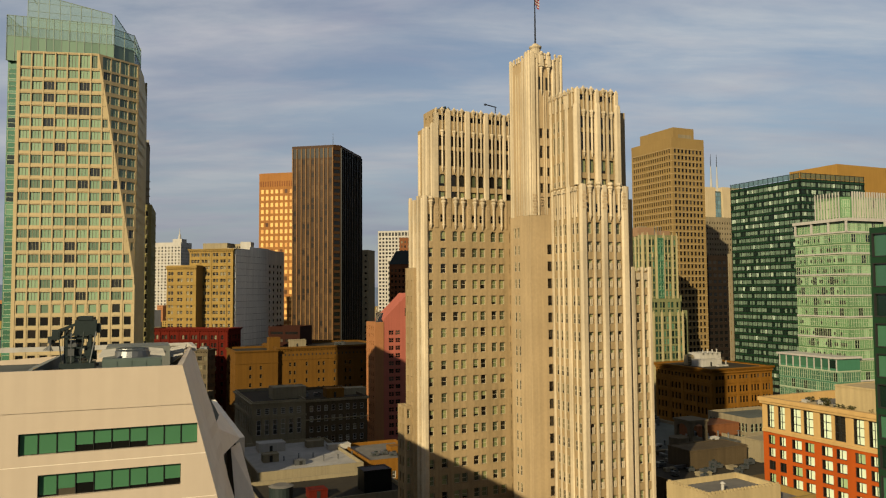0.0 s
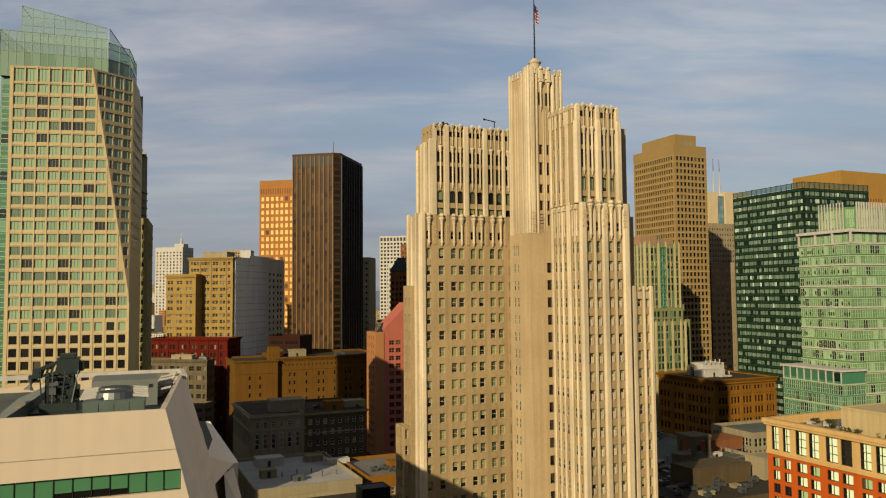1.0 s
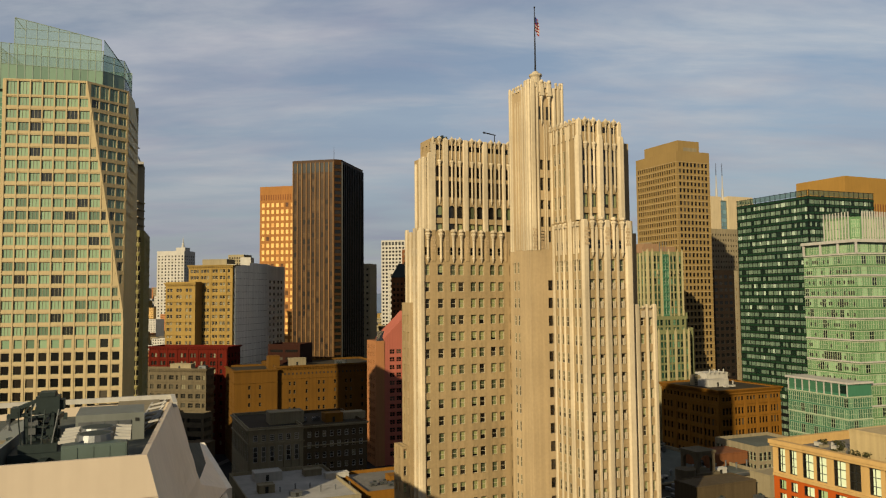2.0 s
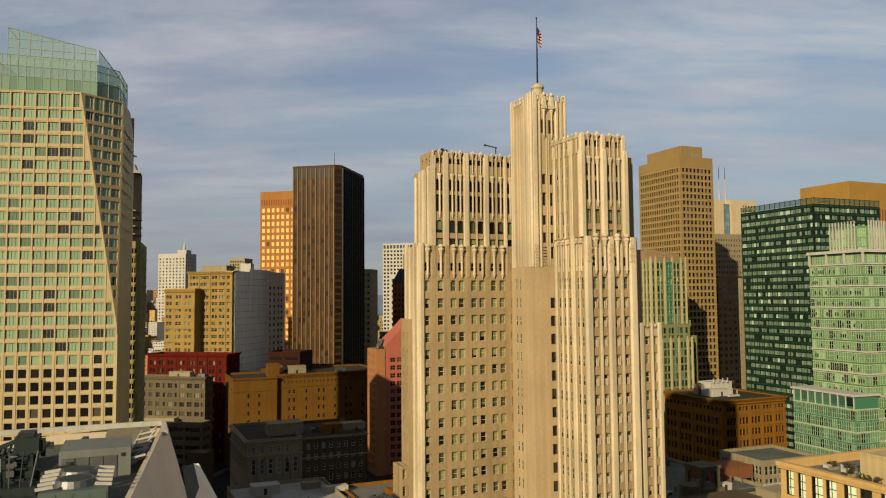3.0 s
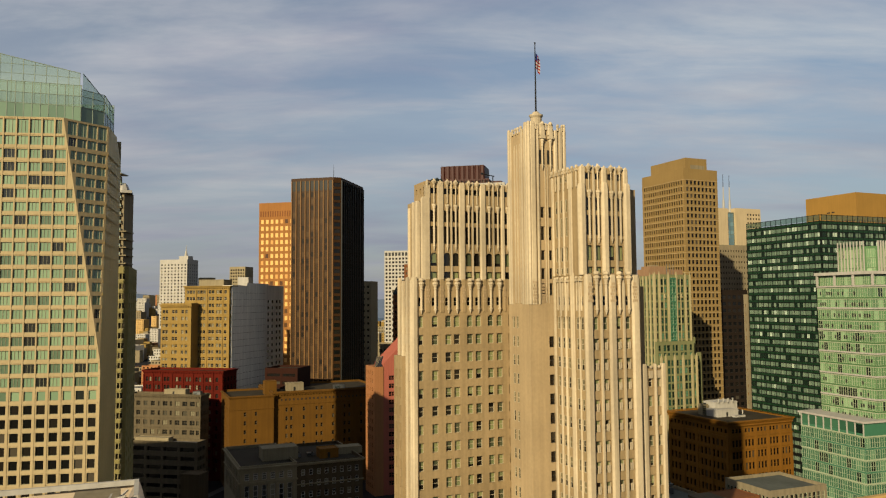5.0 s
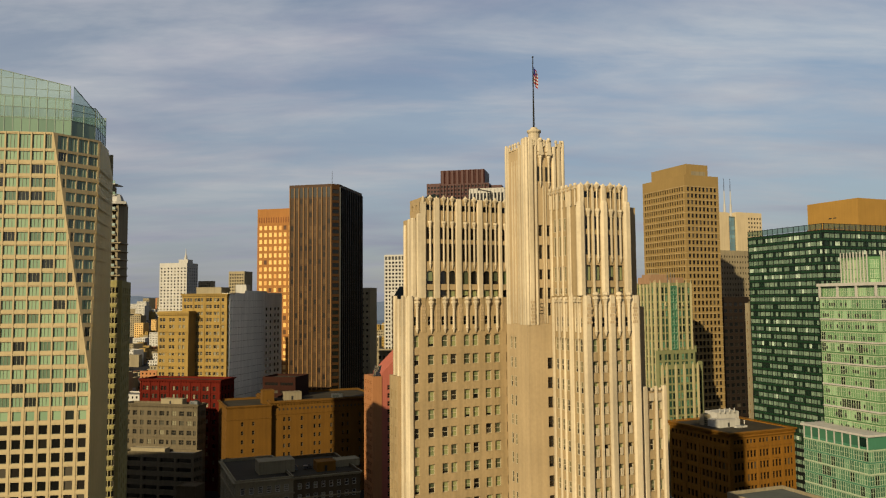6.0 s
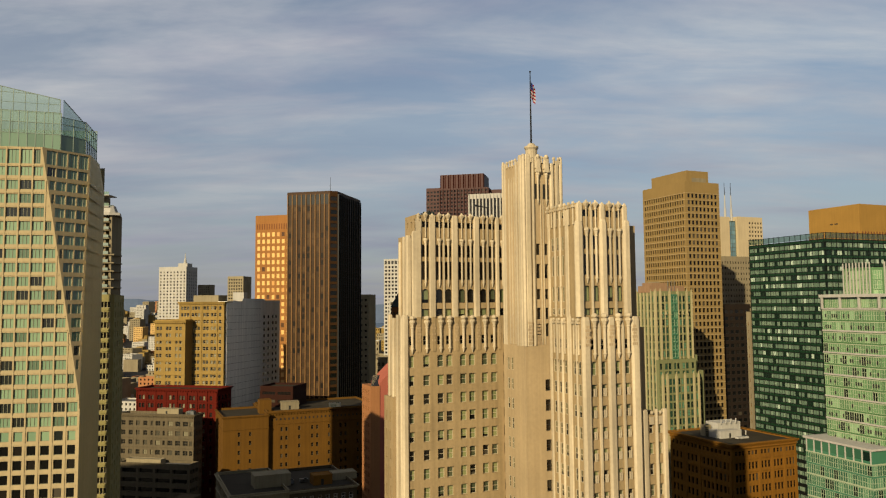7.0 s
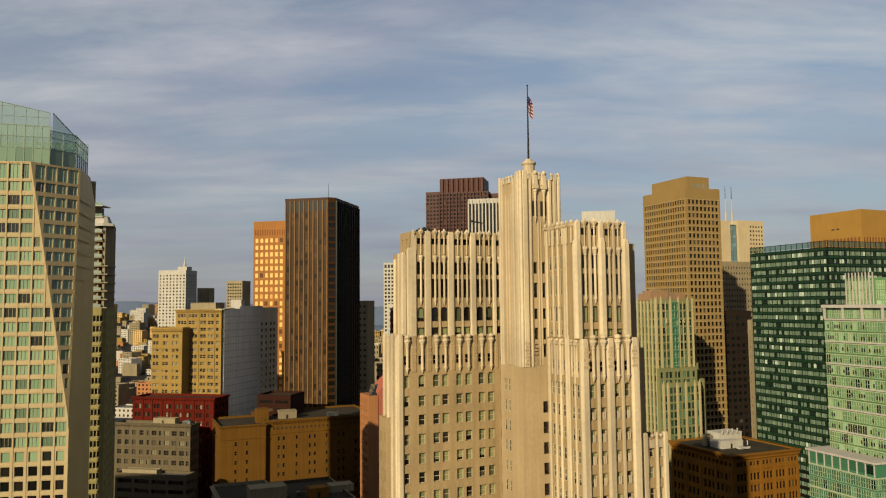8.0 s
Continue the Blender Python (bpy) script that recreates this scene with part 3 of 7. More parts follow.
def telephone_tower():
    t = thing("art_deco_tower", "cream terracotta art deco skyscraper with stepped crown and ribbed piers", "building", 28.3, 153.0, 0, 24)
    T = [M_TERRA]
    PITCH = 3.66
    fl = floors(87.95, PITCH, 2.1, 22)
    arch = [(89.5, 91.9)]
    slit = [(93.9, 95.7)]
    low = 33.0
    DK = ((93.5, 97.0, G_DARK), (106.0, 114.5, G_BROWNISH), (116.0, 119.5, G_DARK))
    W = dict(glass=G_PAC, fr=M_FRAME_L, d=0.5, mh=1, bar=0.1, low=low, quota=300, split=True, swap=DK, arch=0.72, archz=(89.5, 102.3, 102.31))
    rows_ = fl + arch + slit

    # -- left wing, lower block: flat wall, windows in pairs
    LX, LY = -22.2, 30.1
    single = (-20.53,)
    cols = (-17.4, -14.36, -12.4, -9.36, -7.36, -4.44, -2.34)
    xs = [(c - 0.56 - LX, c + 0.56 - LX) for c in single] + [(c - 0.72 - LX, c + 0.72 - LX) for c in cols] + [(22.0, 22.75)]
    side = dict(W, xs=[(1.2 + 2.4 * i, 2.1 + 2.4 * i) for i in range(3)], zs=rows_, d=0.15)
    tier(t, rect(LX, 8, LY, LY + 9), 0, 99.2, T, {0: dict(W, xs=xs, zs=rows_), 3: side}, M_ROOF_PALE)
    # -- left wing, upper block
    ux0, uy0 = -20.9, LY + 0.6
    ucols = [c + 0.1 for c in cols] + [0.2]
    tier(t, rect(ux0, ux0 + 1.5, uy0 + 0.8, LY + 6.6), 99.2, 115.8, T, {}, M_ROOF, 0.5)
    tx_ = ux0 + 1.5
    up_x = [(c - 0.78 - tx_, c + 0.78 - tx_) for c in ucols]
    up_rows = [(99.6, 101.1), (102.3, 105.1), (107.0, 110.7), (111.6, 114.1), (117.6, 118.8)]
    tier(t, rect(tx_, 8, uy0, LY + 6.6), 99.2, 120.1, T, {0: dict(W, xs=up_x, zs=up_rows, mh=0, d=0.45, fr=M_FRAME_D), 3: dict(W, xs=[(1.0 + 2.2 * i, 1.8 + 2.2 * i) for i in range(2)], zs=up_rows, mh=0)}, M_ROOF)
    # broad piers between the bays, thin ribs inside each pair
    for a, b, top in ((-20.2, -18.25, 116.8), (-16.5, -15.1, 120.2), (-11.5, -10.1, 120.2), (-6.5, -5.2, 120.2), (-1.45, -0.6, 120.2)):
        soft_pier(t, a, b, uy0 - 0.34, uy0 + 0.3, 99.2, top, 0.15, 0.7)
    pier(t, "pier", -19.4, -18.2, uy0 - 0.2, uy0 + 0.6, 115.6, 120.2)
    for a, b in ((-19.6, -18.5), (-16.3, -15.3), (-11.3, -10.25), (-6.3, -5.3), (-1.3, -0.65)):
        soft_pier(t, a, b, LY - 0.14, LY + 0.2, 92.6, 99.5, 0.12, 0.5, M_TERRA)
        terracotta_patch(t, a + 0.02, b - 0.02, LY - 0.14, 94.6, 6)
    for c in (-13.3, -8.3, -3.3):
        pier(t, "mullion_pier", c - 0.15, c + 0.15, uy0 - 0.22, uy0 + 0.1, 99.2, 120.0)
    for c in single + cols:
        colonnette(t, c, LY - 0.24, 93.4, 98.9, 0.27)
    for c in ucols:
        colonnette(t, c, uy0 - 0.18, 106.6, 115.4, 0.21, False)
        fan_head(t, c, uy0 - 0.2, 120.6)
    for c in (-13.3, -8.3, -3.3, -18.8, -15.8):
        fan_head(t, c, uy0 - 0.1, 120.3, 0.3)
    # corner and flank ribs
    soft_pier(t, LX - 0.35, LX + 1.0, LY - 0.4, LY + 1.0, 0, 99.9, 0.3, 1.2, None, "corner")
    soft_pier(t, ux0 - 0.35, ux0 + 0.9, uy0 + 0.3, uy0 + 1.6, 99.2, 115.9, 0.3, 1.2, None, "corner")
    for i in range(4):
        y = LY + 2.4 * i + 0.6
        soft_pier(t, LX - 0.55, LX + 0.2, y - 0.42, y + 0.52, 0, 100.0 if i % 2 else 99.3, 0.2, 1.2, None, "left")
        if 0 < i < 3:
            soft_pier(t, ux0 - 0.4, ux0 + 0.2, y - 0.4, y + 0.4, 99.2, 114.8 + (i % 2), 0.2, 1.0, None, "left")
    # stepped buttress on the flank
    tier(t, rect(LX - 1.2, LX, LY + 3.4, LY + 8.6), 0, 83.5, T, {3: dict(W, xs=[(0.9 + 2.4 * i, 1.8 + 2.4 * i) for i in range(2)], zs=fl)})
    tier(t, rect(LX - 2.9, LX - 1.2, LY + 4.5, LY + 9.5), 0, 52.0, T, {0: dict(W, xs=[(0.4, 1.2)], zs=fl), 3: dict(W, n=2, share=0.45, zs=fl)})

    # -- right wing, lower block
    rc = (1.78, 3.82, 6.78, 8.86)
    rx = [(c - 0.58, c + 0.58) for c in rc]
    fv = (9.9, 8.15, 6.35, 3.4, 1.88)
    rv = [(11.5 - c - 0.44, 11.5 - c + 0.44) for c in fv]
    tier(t, rect(0, 11.6, 0, 11.5), 0, 99.6, T, {0: dict(W, xs=rx, zs=rows_), 3: dict(W, xs=rv, zs=rows_, glass=G_PALE, swap=(), d=0.12)}, M_ROOF_PALE)
    # -- right wing, upper block, set back
    q0, q1, qy = -0.1, 10.6, 1.7
    uc = (1.75, 3.72, 6.72, 8.7)
    ux = [(c - 0.7 - q0, c + 0.7 - q0) for c in uc]
    uv = [(11.3 - c - 0.36, 11.3 - c + 0.36) for c in (10.0, 8.25, 6.5)]
    up2 = [(99.9, 101.1), (102.31, 105.1), (107.0, 110.7), (111.6, 114.1), (117.4, 118.6)]
    tier(t, rect(q0, q1, qy, 11.3), 99.6, 119.7, T, {0: dict(W, xs=ux, zs=up2, mh=0, fr=M_FRAME_D), 3: dict(W, xs=uv, zs=up2, mh=0, swap=(), glass=G_PALE, d=0.12)}, M_ROOF)
    # broad piers of the front
    soft_pier(t, -0.75, 1.0, -0.55, 0.5, 0, 99.6, 0.4, 1.0, None, "corner")
    for a, b in ((4.5, 6.05), (9.55, 11.3)):
        soft_pier(t, a, b, -0.5, 0.4, 0, 99.6, 0.3, 1.0)
    for a, b in ((-0.5, 0.95), (4.45, 5.95), (9.4, 10.7)):
        terracotta_patch(t, a + 0.15, b - 0.05, -0.56 if a < 0 else -0.5, 94.6, 6)
    soft_pier(t, -0.7, 1.05, qy - 0.7, qy + 0.6, 99.6, 116.5, 0.5, 1.6, None, "corner")
    soft_pier(t, 4.45, 5.95, qy - 0.65, qy + 0.4, 99.6, 116.9, 0.35, 1.8)
    soft_pier(t, 9.45, 11.0, qy - 0.65, qy + 0.4, 99.6, 116.9, 0.35, 1.6)
    for a, b in ((-0.15, 1.0), (4.6, 5.8), (9.5, 10.6)):
        soft_pier(t, a, b, qy - 0.3, qy + 0.3, 114.6, 119.8, 0.2, 0.6)
    for c in (2.76, 7.72):
        pier(t, "mullion_pier", c - 0.2, c + 0.2, -0.35, 0.2, 0, 99.0)
        pier(t, "mullion_pier", c - 0.16, c + 0.16, qy - 0.35, qy + 0.2, 99.6, 119.4)
    for c in rc:
        colonnette(t, c, -0.28, 93.4, 99.4, 0.28)
    for c in uc:
        colonnette(t, c, qy - 0.22, 106.6, 115.4, 0.22, False)
        fan_head(t, c, qy - 0.15, 120.2)
    for c in (0.4, 2.74, 5.2, 7.7, 10.1):
        fan_head(t, c, qy - 0.05, 119.9, 0.3)
    for k in range(7):
        g = Geo()
        y = 2.6 + 1.45 * k
        g.rod(q0 - 0.2, y, 0.17, 116.0, 119.2, 6)
        g.ball(q0 - 0.15, y, 119.75, 0.34, 0, 6, 4, 1.2)
        g.box(q0 - 0.45, q0 + 0.2, y - 0.32, y + 0.32, 119.0, 119.4)
        part("parapet_ornament", g, M_TERRA_P, t)
    for c in fv:
        g = Geo()
        g.rod(-0.1, c, 0.18, 93.0, 98.4, 6)
        g.box(-0.5, 0.2, c - 0.36, c + 0.36, 98.4, 98.8)
        g.ball(-0.15, c, 99.1, 0.34, 0, 7, 4)
        part("flank_colonnette", g, M_TERRA_P, t)
    # ribs of the flank towards the tower
    for c, w_ in ((2.64, 0.24), (4.9, 0.62), (7.25, 0.3), (9.02, 0.3), (11.1, 0.4)):
        soft_pier(t, -0.24, 0.3, c - w_, c + w_, 0, 99.3 if w_ < 0.5 else 100.2, 0.15, 0.8, None, "left")
        if c > 4:
            soft_pier(t, q0 - 0.18, q0 + 0.2, c - w_ * 0.9 + 0.1, c + w_ * 0.9 + 0.1, 99.6, 118.8, 0.12, 0.8, None, "left")
    # carved bars on the spandrels between the windows
    for c in rc:
        for k in range(14):
            g = Geo()
            z = 86.15 - PITCH * k
            g.box(c - 0.3, c - 0.06, -0.13, 0.05, z - 0.05, z + 1.1, 0, "bu")
            g.box(c + 0.06, c + 0.3, -0.13, 0.05, z - 0.05, z + 1.1, 0, "bu")
            g.box(c - 0.3, c + 0.3, -0.08, 0.05, z - 0.25, z - 0.05, 0, "b")
            part("spandrel_bracket", g, M_TERRA_P, t)
    # -- body behind, the shaded flank and the lower wing
    tier(t, rect(11.6, 15.4, 3.8, 20), 0, 97.5, T)
    tier(t, rect(10.6, 14.6, 4.7, 14), 97.5, 116.4, T)
    tier(t, rect(0, 13.4, 11.5, 38), 0, 96.0, T, {1: dict(W, n=8, share=0.5, zs=fl)}, M_ROOF_PALE)
    fx = [(1.55, 2.65), (3.5, 4.5)]
    tier(t, rect(12.2, 17.6, 0.9, 20), 0, 82.0, T, {0: dict(W, xs=fx, zs=[r for r in fl if r[1] < 81]), 1: dict(W, n=6, share=0.5, zs=[r for r in fl if r[1] < 81])}, M_ROOF_PALE)
    for c, w_ in ((12.75, 0.6), (15.3, 0.3), (17.15, 0.5)):
        soft_pier(t, c - w_, c + w_, 0.45, 1.2, 0, 82.9, 0.2, 0.8)
    for c in (14.3, 16.2):
        g = Geo()
        g.box(c - 0.45, c + 0.45, 0.72, 0.95, 80.2, 81.6)
        g.ball(c, 0.75, 82.3, 0.35, 0, 7, 4)
        part("carved_panel", g, M_TERRA_P, t)

    # -- central tower: plain below, ribbed above
    tx0, tx1, ty0, ty1 = -5.2, 3.4, 11.7, 20.3
    tier(t, rect(tx0, tx1, ty0, ty1), 0, 94.2, [M_TERRA_S], {0: dict(W, xs=[(4.1, 5.2)], zs=fl, swap=((0, 96, G_BROWNISH),), fr=M_FRAME_D), 3: dict(W, xs=[(1.5, 2.3), (3.0, 3.8)], zs=fl + arch, glass=G_PALE, d=0.12)})
    cr = [(95.9, 98.3), (99.1, 101.2), (102.8, 104.7), (106.7, 109.4), (111.1, 113.2)]
    tier(t, rect(tx0 + 0.25, tx1, ty0 + 0.25, ty1), 94.2, 128.6, [M_TERRA_S], {0: dict(W, xs=[(2.5, 3.35), (4.3, 5.05)], zs=cr, mh=1, fr=M_FRAME_D, swap=((0, 200, G_BROWNISH),)), 3: dict(W, xs=[(2.2, 2.8), (3.25, 3.85), (4.3, 4.9)], zs=[(98.4, 101), (103, 106.5), (108.2, 112.5), (116.0, 119.0), (120.5, 124.5)], mh=0, swap=(), glass=G_PALE, d=0.12)}, M_ROOF)
    for c, w_, top in ((tx0 + 1.05, 0.62, 130.0), (tx0 + 2.2, 0.26, 129.4), (tx1 - 0.3, 0.35, 129.9), (tx1 - 1.15, 0.4, 129.2), (tx1 - 2.3, 0.42, 128.6)):
        soft_pier(t, c - w_, c + w_, ty0 - 0.12, ty0 + 0.6, 94.2, top, 0.2, 1.4)
    soft_pier(t, tx0 - 0.12, tx0 + 0.55, ty0 - 0.15, ty0 + 0.7, 94.2, 130.0, 0.25, 1.4, None, "corner")
    for c, w_, top in ((ty0 + 1.5, 0.55, 130.0), (ty0 + 2.9, 0.3, 129.0), (ty0 + 7.6, 0.4, 129.3), (ty0 + 8.3, 0.3, 129.8)):
        soft_pier(t, tx0 - 0.05, tx0 + 0.5, c - w_, c + w_, 94.2, top, 0.15, 1.4, None, "left")
    for c in (ty0 + 3.85, ty0 + 4.9, ty0 + 5.95):
        pier(t, "mullion_pier", tx0 + 0.08, tx0 + 0.5, c - 0.12, c + 0.12, 94.4, 126.2)
    for c in (-2.72, -1.4, -0.85, 0.3):
        pier(t, "mullion_pier", c - 0.07, c + 0.07, ty0 + 0.1, ty0 + 0.5, 94.4, 121.5)
    terracotta_patch(t, tx0 + 0.55, tx0 + 1.6, ty0 - 0.12, 94.5, 7)
    terracotta_patch(t, tx0 + 1.75, tx0 + 3.9, ty0 + 0.2, 94.5, 7)
    # tall openings below the crown
    for c in (-2.45, -1.7, -0.6, 0.2):
        g = Geo()
        g.box(c - 0.24, c + 0.24, ty0 + 0.2, ty0 + 0.3, 121.7, 124.5)
        part("louvre", g, M_FRAME_D, t)
    # carved stone birds on the crown, as plain shapes, on slim shafts
    for c in (-2.05, -0.2):
        g = Geo()
        g.box(c - 0.5, c + 0.5, ty0 - 0.5, ty0 + 0.5, 126.7, 127.3)
        g.prism([(c - 0.42, ty0 - 0.42), (c + 0.42, ty0 - 0.42), (c + 0.38, ty0 + 0.35), (c - 0.38, ty0 + 0.35)], 127.3, 129.3, 0, 0.7)
        g.prism([(c - 0.62, ty0 - 0.25), (c - 0.3, ty0 - 0.35), (c - 0.3, ty0 + 0.3), (c - 0.6, ty0 + 0.3)], 127.4, 129.7, 0, 0.6)
        g.prism([(c + 0.3, ty0 - 0.35), (c + 0.62, ty0 - 0.25), (c + 0.6, ty0 + 0.3), (c + 0.3, ty0 + 0.3)], 127.4, 129.7, 0, 0.6)
        g.ball(c, ty0 - 0.15, 129.7, 0.42, 0, 7, 4, 1.1)
        part("carved_figure", g, M_TERRA_P, t)
        colonnette(t, c, ty0 - 0.05, 121.6, 126.7, 0.17, False)
    for c in (-3.4, -1.12, 1.6, 2.6):
        g = Geo()
        finial(g, c, ty0 + 0.1, 129.4, 0.34)
        part("parapet_ornament", g, M_TERRA_P, t)
    for c in (3.2, 4.4, 5.4, 6.6):
        g = Geo()
        finial(g, tx0 + 0.2, ty0 + c, 129.2, 0.34)
        part("parapet_ornament", g, M_TERRA_P, t)
    g = Geo()
    g.rod(-1.0, ty0 + 4.0, 1.15, 127.7, 131.7, 14)
    g.rod(-1.0, ty0 + 4.0, 1.15, 131.7, 132.1, 14, 0, 1.4)
    g.rod(-1.0, ty0 + 4.0, 1.4, 132.1, 132.4, 14)
    g.rod(-1.0, ty0 + 4.0, 0.95, 132.4, 133.0, 14, 0, 0.6)
    part("flagpole_base", g, M_TERRA_P, t)
    g = Geo()
    g.rod(-1.0, ty0 + 4.0, 0.2, 132.8, 147.2, 8, 0, 0.09)
    g.ball(-1.0, ty0 + 4.0, 147.3, 0.2, 0, 7, 4)
    part("flagpole", g, M_POLE, t)
    return t


telephone_tower()


def simple_tower(name, label, x, y, turn, wu, wv, z, wall, specs, roof=None, parapet=1.1, category="building", group=""):
    t = thing(name, label, category, x, y, 0, turn, group)
    tier(t, rect(0, wu, 0, wv), 0, z, [wall], specs, roof, parapet)
    return t




# ---- small roof equipment ----
def air_handler(x, y, z, turn=24.0, w=3.2, d=2.0, h=1.8, mat=None, name="air_handler", label="grey sheet-metal air handling unit on a roof"):
    """Sheet-metal unit on a frame, with a louvred side and a fan."""
    t = thing(name, label, "air handler", x, y, z, turn, "roof machinery")
    g = Geo()
    g.box(0, w, 0, d, 0.25, h)
    g.box(-0.06, w + 0.06, -0.06, d + 0.06, h, h + 0.08)
    part("casing", g, mat or M_METAL, t)
    g = Geo()
    for i in (0.2, w - 0.35):
        g.box(i, i + 0.15, 0.1, d - 0.1, 0, 0.25)
    part("skid", g, M_MACHINE, t)
    g = Geo()
    for k in range(5):
        g.box(0.2, w * 0.55, -0.05, 0.0, 0.5 + k * (h - 0.9) / 5, 0.5 + (k + 0.55) * (h - 0.9) / 5)
    part("louvre", g, M_MACHINE, t)
    g = Geo()
    g.rod(w * 0.72, d / 2, min(0.75, d * 0.36), h + 0.08, h + 0.4, 12)
    part("fan_cowl", g, M_MACHINE, t)
    return t


def vent_pipe(x, y, z, h=1.6, r=0.2, mat=None):
    t = thing("vent_pipe", "galvanised vent pipe with a rain cap on a roof", "vent", x, y, z, 0, "roof machinery")
    g = Geo()
    g.rod(0, 0, r, 0, h, 8)
    part("pipe", g, mat or M_METAL, t)
    g = Geo()
    g.rod(0, 0, r * 1.9, h + 0.1, h + 0.4, 8, 0, r * 0.4)
    part("cap", g, mat or M_METAL, t)
    return t


def penthouse(x, y, z, turn, w, d, h, mat, label, door=True):
    t = thing("roof_penthouse", label, "roof penthouse", x, y, z, turn, "roof machinery")
    tier(t, rect(0, w, 0, d), 0, h, [mat], {}, M_ROOF_PALE, 0.3)
    g = Geo()
    g.box(-0.12, w + 0.12, -0.12, d + 0.12, h - 0.35, h - 0.15)
    part("coping", g, mat, t)
    if door:
        g = Geo()
        g.box(w * 0.4, w * 0.4 + 1.0, -0.06, 0.0, 0.1, min(2.1, h * 0.8))
        part("door", g, M_FRAME_D, t)
    return t


def cornice(root, x0, x1, y0, y1, z, out=0.7, h=0.9, mat=None, steps=3, brackets=0.0):
    """Stepped projecting band round a rectangular block."""
    g = Geo()
    for k in range(steps):
        o = out * (k + 1) / steps
        g.box(x0 - o, x1 + o, y0 - o, y1 + o, z + h * k / steps, z + h * (k + 1) / steps + 0.002, 0, "tu")
        g.poly([(x0 - o, y0 - o, z + h * (k + 1) / steps), (x1 + o, y0 - o, z + h * (k + 1) / steps), (x1, y0 + 0.3, z + h * (k + 1) / steps), (x0, y0 + 0.3, z + h * (k + 1) / steps)])
        g.poly([(x0 - o, y1 + o, z + h * (k + 1) / steps), (x0 - o, y0 - o, z + h * (k + 1) / steps), (x0 + 0.3, y0, z + h * (k + 1) / steps), (x0 + 0.3, y1, z + h * (k + 1) / steps)])
        g.poly([(x1 + o, y0 - o, z + h * (k + 1) / steps), (x1 + o, y1 + o, z + h * (k + 1) / steps), (x1 - 0.3, y1, z + h * (k + 1) / steps), (x1 - 0.3, y0, z + h * (k + 1) / steps)])
    if brackets:
        n = int((x1 - x0) / brackets)
        for i in range(n):
            x = x0 + (i + 0.5) * (x1 - x0) / n
            g.box(x - 0.15, x + 0.15, y0 - out * 0.8, y0, z - 0.5, z)
        n = int((y1 - y0) / brackets)
        for i in range(n):
            y = y0 + (i + 0.5) * (y1 - y0) / n
            g.box(x0 - out * 0.8, x0, y - 0.15, y + 0.15, z - 0.5, z)
    return part("cornice", g, mat, root)


def band(root, x0, x1, y0, y1, z, h=0.35, out=0.15, mat=None, name="string_course"):
    """Thin projecting course on the front and left walls and round the right one."""
    g = Geo()
    g.box(x0 - out, x1 + out, y0 - out, y0 + 0.001, z, z + h, 0, "b")
    g.box(x0 - out, x0 + 0.001, y0, y1, z, z + h, 0, "r")
    g.box(x1 - 0.001, x1 + out, y0, y1, z, z + h, 0, "l")
    return part(name, g, mat, root)


